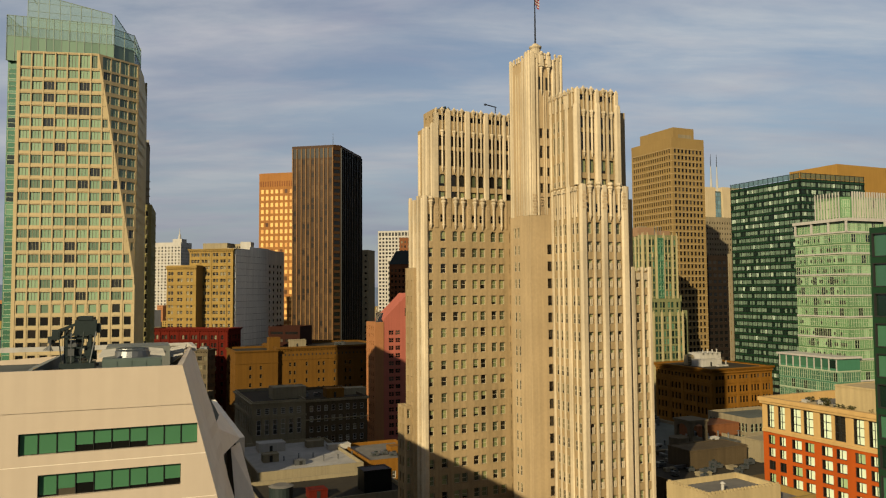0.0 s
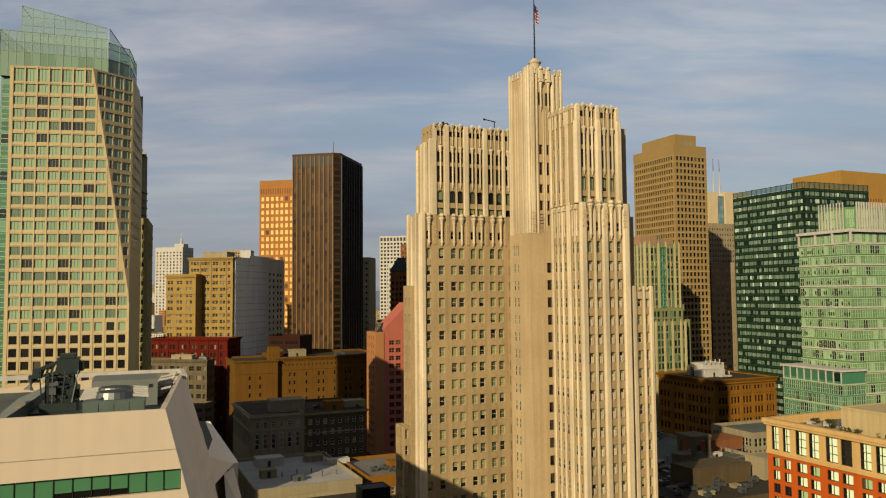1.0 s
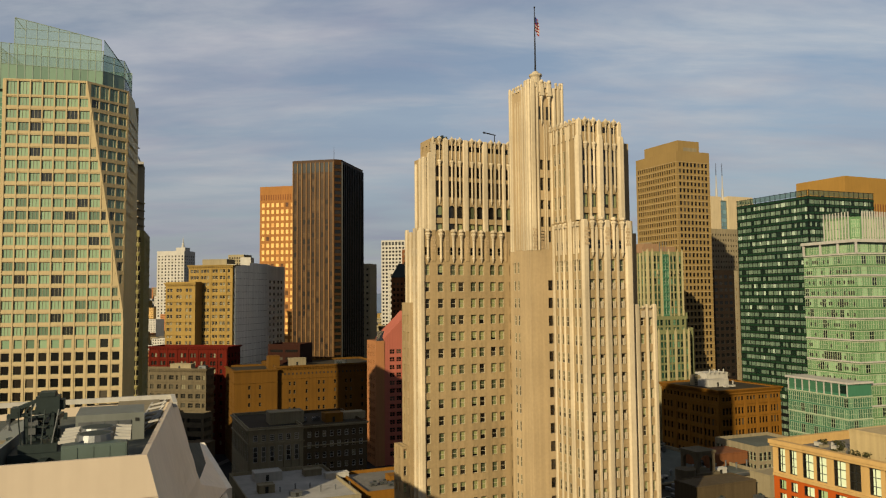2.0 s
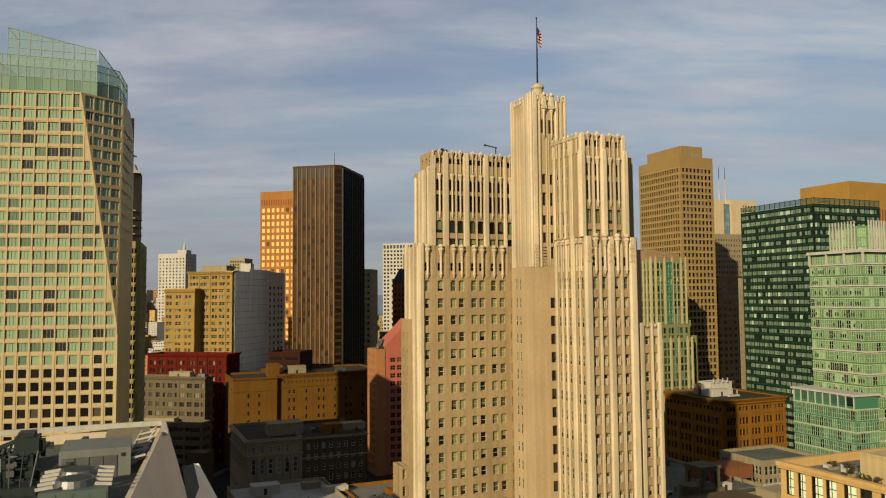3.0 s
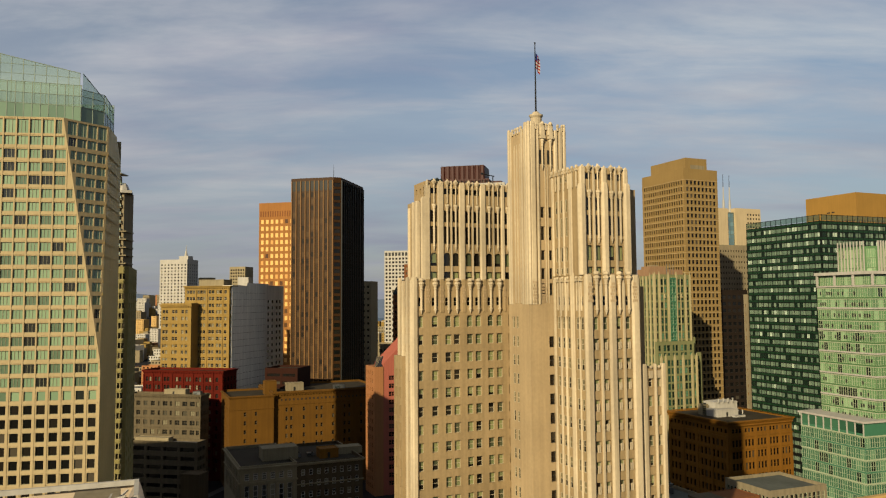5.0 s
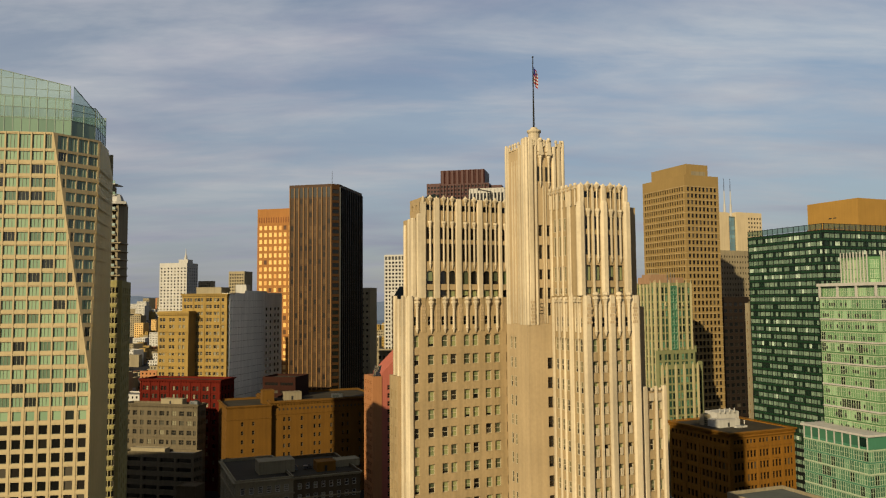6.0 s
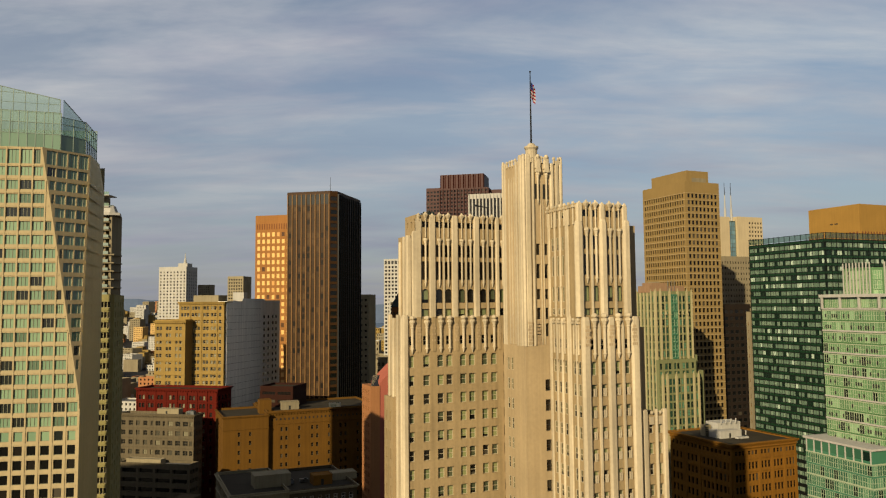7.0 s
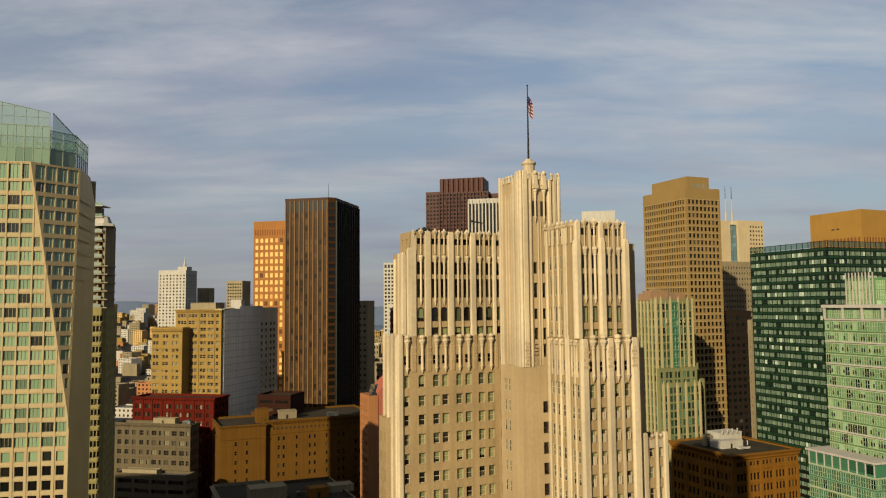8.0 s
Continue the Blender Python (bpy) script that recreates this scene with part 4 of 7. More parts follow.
# ---- beige hotel tower: folded corner, glass crown ----
def hotel_tower():
    t = thing("hotel_tower", "beige precast hotel tower with green windows and a glass crown", "building", -103.1, 181.6, 0, 9)
    TOP, LOW, W_ = 137.2, 82.0, 27.9
    A, B, C = Vector((18.8, 0, TOP)), Vector((26.4, 8.4, TOP)), Vector((W_, 0, LOW))
    pitch, hgt = 3.02, 2.05
    zs = floors(135.9, pitch, hgt, 44)[:-1] + [(133.5, 136.7)]
    g, rest = Geo(), Geo()
    n_obj = 0

    def fold(z):
        return W_ if z <= LOW else W_ + (A.x - W_) * (z - LOW) / (TOP - LOW)

    def flank(z):
        k = max(0.0, (z - LOW) / (TOP - LOW))
        return Vector((C.x + (B.x - C.x) * k, C.y + (B.y - C.y) * k, z))

    bay = 2.72
    at = 0.0
    facet_n = (B - A).cross(C - A).normalized()
    if facet_n.y > 0:
        facet_n = -facet_n
    for a, b in zs:
        # plain strip below the row
        g.poly(((0, 0, at), (fold(at), 0, at), (fold(a), 0, a), (0, 0, a)))
        for z_lo, z_hi in ((at, a),):
            if z_hi > LOW:
                g.poly((Vector((fold(z_lo), 0, max(z_lo, LOW))), flank(max(z_lo, LOW)), flank(z_hi), Vector((fold(z_hi), 0, z_hi))))
        lim = fold(b) - 0.35
        square = a < 76
        cells = []
        k = 0
        while 0.7 + bay * k + 1.0 < lim:
            x0 = 0.7 + bay * k + 0.2
            x1 = min(0.7 + bay * (k + 1) - 0.2, lim)
            if square:
                x0, x1 = x0 + 0.26, max(x0 + 0.5, x1 - 0.26)
            if x1 - x0 > 0.5:
                cells.append((x0, x1))
            k += 1
        s = 0.0
        for x0, x1 in cells:
            g.poly(((s, 0, a), (x0, 0, a), (x0, 0, b), (s, 0, b)))
            s = x1
            d = 0.3
            g.poly(((x0, 0, a), (x0, d, a), (x0, d, b), (x0, 0, b)))
            g.poly(((x1, d, a), (x1, 0, a), (x1, 0, b), (x1, d, b)))
            g.poly(((x0, 0, a), (x1, 0, a), (x1, d, a), (x0, d, a)))
            g.poly(((x0, d, b), (x1, d, b), (x1, 0, b), (x0, 0, b)))
            w_, h_ = round(x1 - x0, 2), round(b - a, 2)
            mv = 0 if w_ < 1.2 or square else 2
            glass = G_DARK if (square and a < 72.6) else G_GREEN
            key = ("hotel", w_, h_, mv, glass[0].name)
            if key not in WINDOWS:
                gw = window_geo(w_, h_, mv, 0, 0.08)
                WINDOWS[key] = (gw, gw.mesh("window", [M_FRAME_G, glass[0]]))
            gw, me = WINDOWS[key]
            if a > 50 and n_obj < 290:
                n_obj += 1
                ob = new("window", me)
                ob.parent = t
                ob.matrix_basis = Matrix.Translation((x0, d, a))
            else:
                rest.add(gw, Matrix.Translation((x0, d, a)))
        g.poly(((s, 0, a), (fold(a), 0, a), (fold(b), 0, b), (s, 0, b)))
        # the leaning facet right of the fold
        if b > LOW + 3:
            lo0, lo1 = Vector((fold(a), 0, a)), flank(a)
            hi0, hi1 = Vector((fold(b), 0, b)), flank(b)
            wdt = (lo1 - lo0).length
            top_w = (hi1 - hi0).length
            cells_ = []
            x_ = 0.45
            while x_ + 0.5 < min(wdt, top_w) - 0.15:
                cells_.append((x_, min(x_ + 2.25, min(wdt, top_w) - 0.15)))
                x_ += 2.5
            prev_lo, prev_hi = lo0, hi0
            for r0, r1 in cells_[::-1]:
                l0, l1, h0, h1 = 1 - r1 / wdt, 1 - r0 / wdt, 1 - r1 / top_w, 1 - r0 / top_w
                q = [lo0.lerp(lo1, l0), lo0.lerp(lo1, l1), hi0.lerp(hi1, h1), hi0.lerp(hi1, h0)]
                r = [p - facet_n * 0.22 for p in q]
                g.poly((prev_lo, q[0], q[3], prev_hi))
                prev_lo, prev_hi = q[1], q[2]
                for j in range(4):
                    k2 = (j + 1) % 4
                    g.poly((q[j], q[k2], r[k2], r[j]))
                wg = Geo()
                wg.poly(r, 1)
                for f in (0.02, 0.33, 0.66, 0.98):
                    p0, p1 = r[0].lerp(r[1], f), r[3].lerp(r[2], f)
                    wg.beam(p0, p1, 0.1, 0)
                part("window", wg, [M_FRAME_G, G_GREEN[0]], t)
            g.poly((prev_lo, lo1, hi1, prev_hi))
        elif b > LOW:
            g.poly((Vector((fold(a), 0, max(a, LOW))), flank(a), flank(b), Vector((fold(b), 0, b))))
        at = b
    g.poly(((0, 0, at), (fold(at), 0, at), (fold(TOP), 0, TOP), (0, 0, TOP)))
    g.poly((Vector((fold(at), 0, at)), flank(at), flank(TOP), Vector((fold(TOP), 0, TOP))))
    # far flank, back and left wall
    # the flank takes the lightened colour in place of brighter shade light
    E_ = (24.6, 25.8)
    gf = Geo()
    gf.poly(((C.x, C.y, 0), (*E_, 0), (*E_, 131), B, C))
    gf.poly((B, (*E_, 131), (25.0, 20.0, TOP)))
    part("flank_wall", gf, [M_FLANK_LIFTED], t, "olive-tan flank wall, lightened to lift its shade, with thin floor lines")
    g.poly(((*E_, 0), (3.5, 25.8, 0), (3.5, 25.8, TOP), (*E_, TOP)))
    g.poly(((3.5, 25.8, 0), (0, 0, 0), (0, 0, TOP), (3.5, 25.8, TOP)))
    part("wall", g, [M_BEIGE], t)
    part("windows", rest, [M_FRAME_G, G_DARK[1]], t, kind="stuff")
    # shallow ribs between the bays and at each floor
    for k in range(11):
        x = 0.7 + bay * k
        zt = TOP if x < A.x - 0.3 else LOW + (W_ - x - 0.3) / (W_ - A.x) * (TOP - LOW)
        gr = Geo()
        gr.box(x - 0.16, x + 0.16, -0.12, 0.0, 0, min(TOP, zt), 0, "bu")
        part("rib", gr, M_BEIGE, t)
    for a, b in zs:
        if a > 45:
            gr = Geo()
            gr.box(0.2, fold(b + 0.6) - 0.3, -0.07, 0.0, b + 0.25, b + 0.5, 0, "b")
            part("floor_band", gr, M_BEIGE, t)
    # shallow string lines along the flank
    d2 = Vector((E_[0] - C.x, E_[1] - C.y)).normalized()
    o2 = Vector((d2.y, -d2.x)) * 0.04
    for a, b in zs:
        if a > 30 and b < 130:
            gw = Geo()
            s0 = 0.3 if a < LOW else 0.3 + 6.5 * (a - LOW) / (TOP - LOW)
            p0, p1 = Vector(C.xy) + d2 * s0 + o2, Vector(C.xy) + d2 * 25.5 + o2
            gw.poly(((*p0, b + 0.1), (*p1, b + 0.1), (*p1, b + 0.7), (*p0, b + 0.7)))
            part("floor_band", gw, M_FLANK_LIFTED, t)
    # glass bay on the left
    SEA = dict(glass=G_SEA, fr=M_GREENFRAME, d=0.12, mh=1, bar=0.1)
    tier(t, rect(-2.4, -0.02, 1.2, 9), 0, 137.5, [M_SEAGREEN], {0: dict(SEA, n=1, share=0.92, zs=floors(133, pitch, 2.5, 44), m=(0.1, 0.1), quota=330, low=60), 3: dict(SEA, n=8, share=0.9, zs=floors(133, pitch, 2.5, 44), quota=0)})
    # glass crown with its screen walls
    crown = [(-2.4, 0.0), (21.2, 4.2), (25.0, 9.0), (23.5, 22.5), (-2.4, 22.5)]
    n_cr = {0: 14, 1: 2, 2: 6, 4: 9}
    for i in range(5):
        p, q = Vector(crown[i]), Vector(crown[(i + 1) % 5])
        n = n_cr.get(i, 10)
        e = (q - p) / n
        for k in range(n):
            a0, a1 = p + e * k, p + e * (k + 1)
            for z0, z1, mat in ((TOP - 2.5, 140.9, G_MINT[0]), (140.9, 146.0 - (0.9 if i in (1, 2) else 0), M_CLEAR)):
                gp = Geo()
                s_ = e.normalized() * 0.05
                gp.poly(((*(a0 + s_), z0 + 0.06), (*(a1 - s_), z0 + 0.06), (*(a1 - s_), z1 - 0.06), (*(a0 + s_), z1 - 0.06)))
                part("crown_pane", gp, mat, t)
        gp = Geo()
        for k in range(n + 1):
            c_ = p + e * k
            gp.box(c_.x - 0.07, c_.x + 0.07, c_.y - 0.07, c_.y + 0.07, TOP - 2.5, 146.0 - (0.9 if i in (1, 2) else 0))
        for z in (140.9, 143.4, 145.9 - (0.9 if i in (1, 2) else 0)):
            gp.beam((*p, z), (*q, z), 0.12)
        part("crown_frame", gp, M_CROWNFRAME, t)
    gr = Geo()
    gr.poly([(*p, TOP + 2.2) for p in inset(crown, 0.3)])
    part("crown_floor", gr, M_ROOF_PALE, t)
    # sloping glass screen over the crown
    gp = Geo()
    n = 8
    for k in range(n + 1):
        f = k / n
        x, y = 0.8 + 19.0 * f, 4.0 + 3.4 * f
        zt = 153.4 - 3.6 * f
        gp.beam((x, y, 140), (x, y, zt), 0.12)
        if k < n:
            f2 = (k + 1) / n
            x2, y2, z2 = 0.8 + 19.0 * f2, 4.0 + 3.4 * f2, 153.4 - 3.6 * f2
            gq = Geo()
            gq.poly(((x, y, 141), (x2, y2, 141), (x2, y2, z2), (x, y, zt)))
            part("screen_pane", gq, M_CLEAR, t)
            gp.beam((x, y, zt), (x2, y2, z2), 0.14)
            for z in (146.4, 148.6, 150.8):
                gp.beam((x, y, min(z, zt)), (x2, y2, min(z, z2)), 0.09)
    gp.beam((20.4, 7.6, 149.8), (22.6, 18, 146.0), 0.14)
    gp.beam((0.8, 4.0, 153.4), (0.2, 12.0, 153.0), 0.14)
    part("screen_frame", gp, M_CROWNFRAME, t)
    gq = Geo()
    gq.poly(((20.4, 7.6, 141), (22.6, 18, 141), (22.6, 18, 146), (20.4, 7.6, 149.8)))
    part("screen_pane", gq, M_CLEAR, t)
    return t


hotel_tower()

APT_Z = 105.5
t_ = simple_tower("apartment_tower", "narrow olive apartment tower with dark windows in threes", -101.4, 230.3, 18, 12, 26, APT_Z, M_OLIVE,
                  {0: win(floors(APT_Z - 2.0, 2.85, 1.7, 28), G_DARK, M_FRAME_L, xs=[(0.8, 1.6), (1.75, 2.55), (2.7, 3.5), (4.6, 5.4), (5.55, 6.35), (6.5, 7.3), (8.55, 9.3), (9.42, 10.17), (10.29, 11.04)], d=0.3, mh=0, bar=0.08, quota=120), 1: win(floors(APT_Z - 2.0, 2.85, 1.7, 28), G_BROWNISH, M_OLIVE, n=4, share=0.3, d=0.25, mh=0, quota=60)})
for k in range(20):
    band(t_, 0, 12, 0, 26, APT_Z - 4.5 - 2.85 * k, 0.25, 0.14, M_OLIVE, "floor_band")


def balcony_tower():
    """Slim concrete tower with projecting slabs, a winged roof and two open decks."""
    t = thing("balcony_tower", "slim concrete tower with projecting balcony slabs and a winged roof", "building", -115.3, 272, 0, 0)
    tier(t, rect(-8, 4.6, 0.6, 12), 0, 134.0, [M_PALE], {0: win(floors(131, 2.75, 1.9, 30), G_BROWNISH, M_PALE, xs=[(8.6, 10.2), (10.6, 12.0)], d=0.4, mh=0, quota=40)})
    g = Geo()
    g.box(5.9, 6.7, 0.4, 8, 0, 133.0)
    part("fin_wall", g, M_PALE, t)
    for k in range(16):
        g = Geo()
        z = 130.6 - 2.75 * k
        g.prism([(3.0, -0.6), (6.2 if k < 4 else 7.9, -0.2), (6.2 if k < 4 else 7.0, 8.0), (3.0, 8.0)], z - 0.4, z)
        slab = part("balcony", g, M_PALE, t)
        g = Geo()
        g.box(3.0, 6.0, -0.55, -0.5, z, z + 0.95)
        part("railing", g, M_SEAGREY, slab, "green-grey balcony railing")
    g = Geo()
    g.prism([(2.0, -1.0), (6.2, -1.0), (9.2, 0.5), (6.0, 9.0), (2.0, 9.0)], 132.6, 133.5)
    g.prism([(2.5, -0.6), (6.4, -0.6), (7.6, 0.5), (5.6, 8.5), (2.5, 8.5)], 133.5, 136.2, 0, 0.55)
    part("winged_roof", g, M_WHITE, t)
    for z in (135.8, 139.6):
        g = Geo()
        g.box(0.0, 5.6, 0.0, 6.0, z - 0.3, z)
        deck = part("deck", g, M_WHITE, t)
        g = Geo()
        g.box(0.0, 5.55, 0.0, 0.06, z, z + 1.0)
        part("railing", g, M_CLEAR, deck, "clear glass deck railing")
    g = Geo()
    g.box(-6, 2.5, 1.5, 8, 133.6, 139.4)
    part("lift_core", g, M_PALE, t)


balcony_tower()


# ---- dark bronze tower ----
def bronze_tower():
    t = thing("bronze_tower", "dark bronze office tower with vertical ribs", "building", -95.0, 477.3, 0, -12)
    W_, D_, Z_ = 27.6, 45.0, 170.3
    out = [(0, 0), (W_, 0), (W_ + 3.6, 3.2), (W_ + 3.6, D_), (0, D_)]
    zs = floors(161.5, 4.05, 3.1, 36)
    tier(t, out, 0, Z_, [M_BRONZE], {0: win(zs, G_BRONZE, M_BRONZE, n=9, share=0.6, d=0.2, mh=0, quota=280, low=30, m=(0.5, 0.5)),
                                     1: win(floors(167, 4.05, 2.5, 38), G_DARK, M_BLACKSTEEL, n=1, share=0.9, d=0.3, mh=0, quota=0, m=(0.1, 0.1)),
                                     2: win(floors(167, 4.05, 3.4, 38), G_DARK, M_BLACKSTEEL, n=12, share=0.62, d=0.4, mh=0, quota=0)}, M_ROOF, 2.0)
    b = (W_ - 1.0) / 9
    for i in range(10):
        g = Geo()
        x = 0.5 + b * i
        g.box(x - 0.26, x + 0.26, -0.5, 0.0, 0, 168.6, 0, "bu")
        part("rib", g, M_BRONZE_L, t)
    for i in range(9):
        g = Geo()
        x = 0.5 + b * (i + 0.5)
        g.box(x - 1.0, x + 1.0, -0.03, 0.002, 162.4, 168.4, 0, "b")
        part("louvre", g, M_BLACKSTEEL, t)
    # same ribs in black here, to hold the right side's shade
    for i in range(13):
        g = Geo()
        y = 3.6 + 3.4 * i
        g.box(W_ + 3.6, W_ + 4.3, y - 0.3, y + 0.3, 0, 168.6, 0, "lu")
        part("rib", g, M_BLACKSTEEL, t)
    g = Geo()
    g.rod(20, 20, 0.22, 168, 182, 6, 0, 0.08)
    part("aerial", g, M_POLE, t)


bronze_tower()

t_ = simple_tower("orange_tower", "orange stone office tower catching the low sun", -134.6, 555.2, -12, 31, 30, 165.5, M_ORANGE_DEEP,
                  {0: win(floors(153.5, 4.9, 3.1, 30), G_WARM, M_ORANGE_DEEP, n=8, share=0.62, d=0.25, mh=0, quota=200)}, M_ROOF, 0.6)
for k in range(16):
    g = Geo()
    g.box(1.0 + 1.85 * k, 1.9 + 1.85 * k, -0.05, 0.002, 155.5, 159.5)
    part("louvre", g, M_RUST, t_)


# ---- ochre blocks on the far side of the avenue ----
t_ = simple_tower("ochre_tower", "ochre stone office block with many small windows", -152.1, 455.9, -12, 28.4, 24, 104.3, M_OCHRE,
                  {0: win(floors(101.8, 3.82, 1.95, 24), G_MIXED, M_FRAME_L, xs=[(a, a + 1.5) for a in (1.2, 3.1, 5.0, 8.0, 9.9, 11.8, 15.4, 17.3, 20.2, 22.1, 25.2)], d=0.4, quota=120), 1: win(floors(101.8, 3.82, 1.95, 24), G_DARK, M_FRAME_L, n=6, share=0.5, d=0.4, quota=0)})
cornice(t_, 0, 28.4, 0, 24, 103.2, 0.9, 1.2, M_OCHRE, 3, 1.2)
for z in (94.0, 86.4, 63.4):
    band(t_, 0, 28.4, 0, 24, z, 0.5, 0.35, M_OCHRE)
for a in (7.2, 14.3, 24.2):
    pier(t_, "pier", a - 0.35, a + 0.35, -0.3, 0.1, 0, 102.6, M_OCHRE)
penthouse(-146, 462, 103.2, -12, 16, 10, 5.0, M_GREYSTONE, "grey plant room on an old office block", False)
t_ = simple_tower("ochre_annexe", "ochre stone corner block with a corbelled cornice", -163.7, 450.5, -12, 19.1, 16, 94.5, M_OCHRE,
                  {0: win(floors(90.6, 3.82, 1.95, 22), G_MIXED, M_FRAME_L, xs=[(a, a + 1.45) for a in (1.0, 2.9, 7.0, 8.9, 13.0, 15.4)], d=0.4, quota=150), 3: win(floors(90.6, 3.82, 1.95, 22), G_MIXED, M_FRAME_L, n=5, share=0.5, d=0.4, quota=0)})
cornice(t_, 0, 19.1, 0, 16, 92.6, 0.9, 1.3, M_OCHRE, 3, 1.1)
for z in (82.6, 63.4, 71.0):
    band(t_, 0, 19.1, 0, 16, z, 0.45, 0.35, M_OCHRE)
t_ = simple_tower("red_brick_block", "dark red brick commercial block with arched windows", -166.5, 434.0, -12, 48, 15, 58.2, M_RED,
                  {0: win(floors(54.5, 4.3, 2.4, 12), G_MIXED, M_RED, xs=[(a, a + 1.5) for a in (1.5, 3.4, 7.0, 8.9, 12.6, 14.5, 19.5, 21.6, 25.6, 27.5, 31.6, 33.5, 37.6, 39.5, 43.6)], d=0.5, arch=0.7), 1: win(floors(54.5, 4.3, 2.4, 12), G_DARK, M_FRAME_D, n=4, share=0.5, d=0.35)})
cornice(t_, 0, 48, 0, 15, 57.0, 0.9, 1.2, M_RED, 3, 1.6)
for z in (51.0, 42.4, 33.8):
    band(t_, 0, 48, 0, 15, z, 0.4, 0.3, M_RED)
for a in (0.4, 6.0, 11.5, 17.6, 24.3, 30.2, 36.2, 42.0, 47.4):
    pier(t_, "pier", a - 0.4, a + 0.4, -0.35, 0.1, 0, 56.8, M_RED)


# ---- block with blank rendered walls ----
def blank_block():
    """Narrow end towards the street, a long blank wall running back from it."""
    t = thing("blank_wall_block", "pale grey rendered block with blank side walls", "building", -128.5, 452.0, 0, 0)
    tier(t, [(0, 0), (5.2, 0), (9.5, 16), (9.5, 44), (0, 44)], 0, 104.6, [M_GREYWHITE], {}, M_ROOF_PALE)
    tier(t, [(9.5, 16), (15.2, 37), (15.2, 46), (9.5, 46)], 0, 106.2, [M_GREYWHITE], {}, M_ROOF_PALE)
    tier(t, [(15.2, 37), (20.6, 59), (20.6, 64), (15.2, 64)], 0, 105.2, [M_GREYWHITE], {0: win(floors(96, 3.9, 2.0, 18), G_DARK, M_FRAME_L, xs=[(3.0, 5.6), (8.5, 11.1), (14.5, 17.1), (19.0, 21.4)], d=0.3, mh=0)}, M_ROOF_PALE)
    for k in range(22):
        g = Geo()
        z = 100.2 - 3.9 * k
        g.beam((5.27, 0.25, z), (15.26, 36.9, z), 0.14)
        part("floor_joint", g, M_PALE, t)
    tier(t, rect(1.5, 8, 24, 32), 104.0, 110.0, [M_WHITE], {}, M_ROOF_PALE)


blank_block()
t_ = simple_tower("dark_brick_annexe", "low dark red block with a flat roof", -99.0, 432, -12, 19, 18, 59.0, M_OLDBRICK, {0: win(floors(56, 4.2, 1.6, 10), G_DARK, M_OLDBRICK, n=2, share=0.85, d=0.2)})

# ---- grey corner block and garage ----
t_ = simple_tower("grey_corner_block", "grey stone office block with a flat white roof", -163, 405, -12, 41.6, 8, 48.9, M_DRAB,
                  {0: win(floors(45.3, 4.7, 2.3, 9), G_MIXED, M_DRAB, xs=[(a, a + w) for a, w in ((1.5, 2.2), (5.6, 2.2), (9.7, 2.2), (13.8, 2.2), (17.9, 1.2), (20.6, 2.6), (24.6, 1.2), (27.4, 2.6), (31.6, 2.6), (35.8, 2.6), (39.4, 1.5))], d=0.5, mv=1), 1: win(floors(45.3, 4.7, 2.3, 9), G_DARK, M_FRAME_D, n=5, share=0.5, d=0.35)}, M_ROOF_WHITE)
cornice(t_, 0, 41.6, 0, 8, 47.6, 0.8, 1.0, M_DRAB, 3, 1.4)
for z in (41.6, 36.9, 32.2):
    band(t_, 0, 41.6, 0, 8, z, 0.4, 0.3, M_DRAB)
penthouse(-143.5, 404, 47.8, -12, 12, 4, 3.2, M_GREYSTONE, "weathered plant room on a white roof")
air_handler(-128, 402, 47.8, -12, 4, 2.4, 2.0)
vent_pipe(-134, 404, 47.8)
vent_pipe(-126, 403.5, 47.8, 2.2)
t_ = simple_tower("parking_block", "low pale parking building with long dark openings", -150.3, 377.5, -12, 36.1, 8, 30.2, M_DRAB,
                  {0: win(floors(27.6, 4.2, 2.0, 6), G_DARK, M_DRAB, n=4, share=0.86, d=1.2, mh=0), 1: win(floors(27.6, 4.2, 2.0, 6), G_DARK, M_DRAB, n=3, share=0.8, d=0.8, mh=0)}, M_ROOF_PALE)
penthouse(-148, 379.5, 29.2, -12, 18, 4, 2.2, M_GREYSTONE, "low dark plant enclosure on a garage roof", False)
penthouse(-116, 352, 0, -12, 9, 8, 20, M_DUSKY, "low brown outbuilding by the street")

# ---- yellow brick hotel ----
YB = dict(glass=G_DARK, fr=M_DRAB, d=0.35)
t_ = simple_tower("yellow_brick_wing", "yellow brick hotel wing with small sash windows", -107.4, 395, 24, 21.9, 34, 47.9, M_YELLOW,
                  {0: dict(YB, zs=floors(39.8, 4.4, 2.0, 9), xs=[(7.0, 8.1), (12.4, 13.5)]), 3: dict(YB, zs=floors(39.8, 4.4, 2.0, 9), n=6, share=0.25)})
cornice(t_, 0, 21.9, 0, 34, 46.7, 0.7, 0.9, M_YELLOW, 3)
band(t_, 0, 21.9, 0, 34, 41.0, 0.4, 0.25, M_YELLOW)
penthouse(-94, 412, 46.8, 24, 6, 6, 7.0, M_YELLOW, "yellow brick lift tower on a roof")
t_ = simple_tower("yellow_brick_hotel", "yellow brick hotel with a bracketed cornice", -88.4, 406, 24, 58, 40, 49.0, M_YELLOW,
                  {0: dict(YB, zs=floors(40.6, 4.4, 2.0, 9), xs=[(a, a + 1.1) for a in (6.5, 9.0, 15.5, 22.2, 24.8, 31.0, 37.2, 39.8, 46.4, 52.4, 54.8)])})
cornice(t_, 0, 58, 0, 40, 47.4, 0.8, 1.0, M_YELLOW, 3, 1.5)
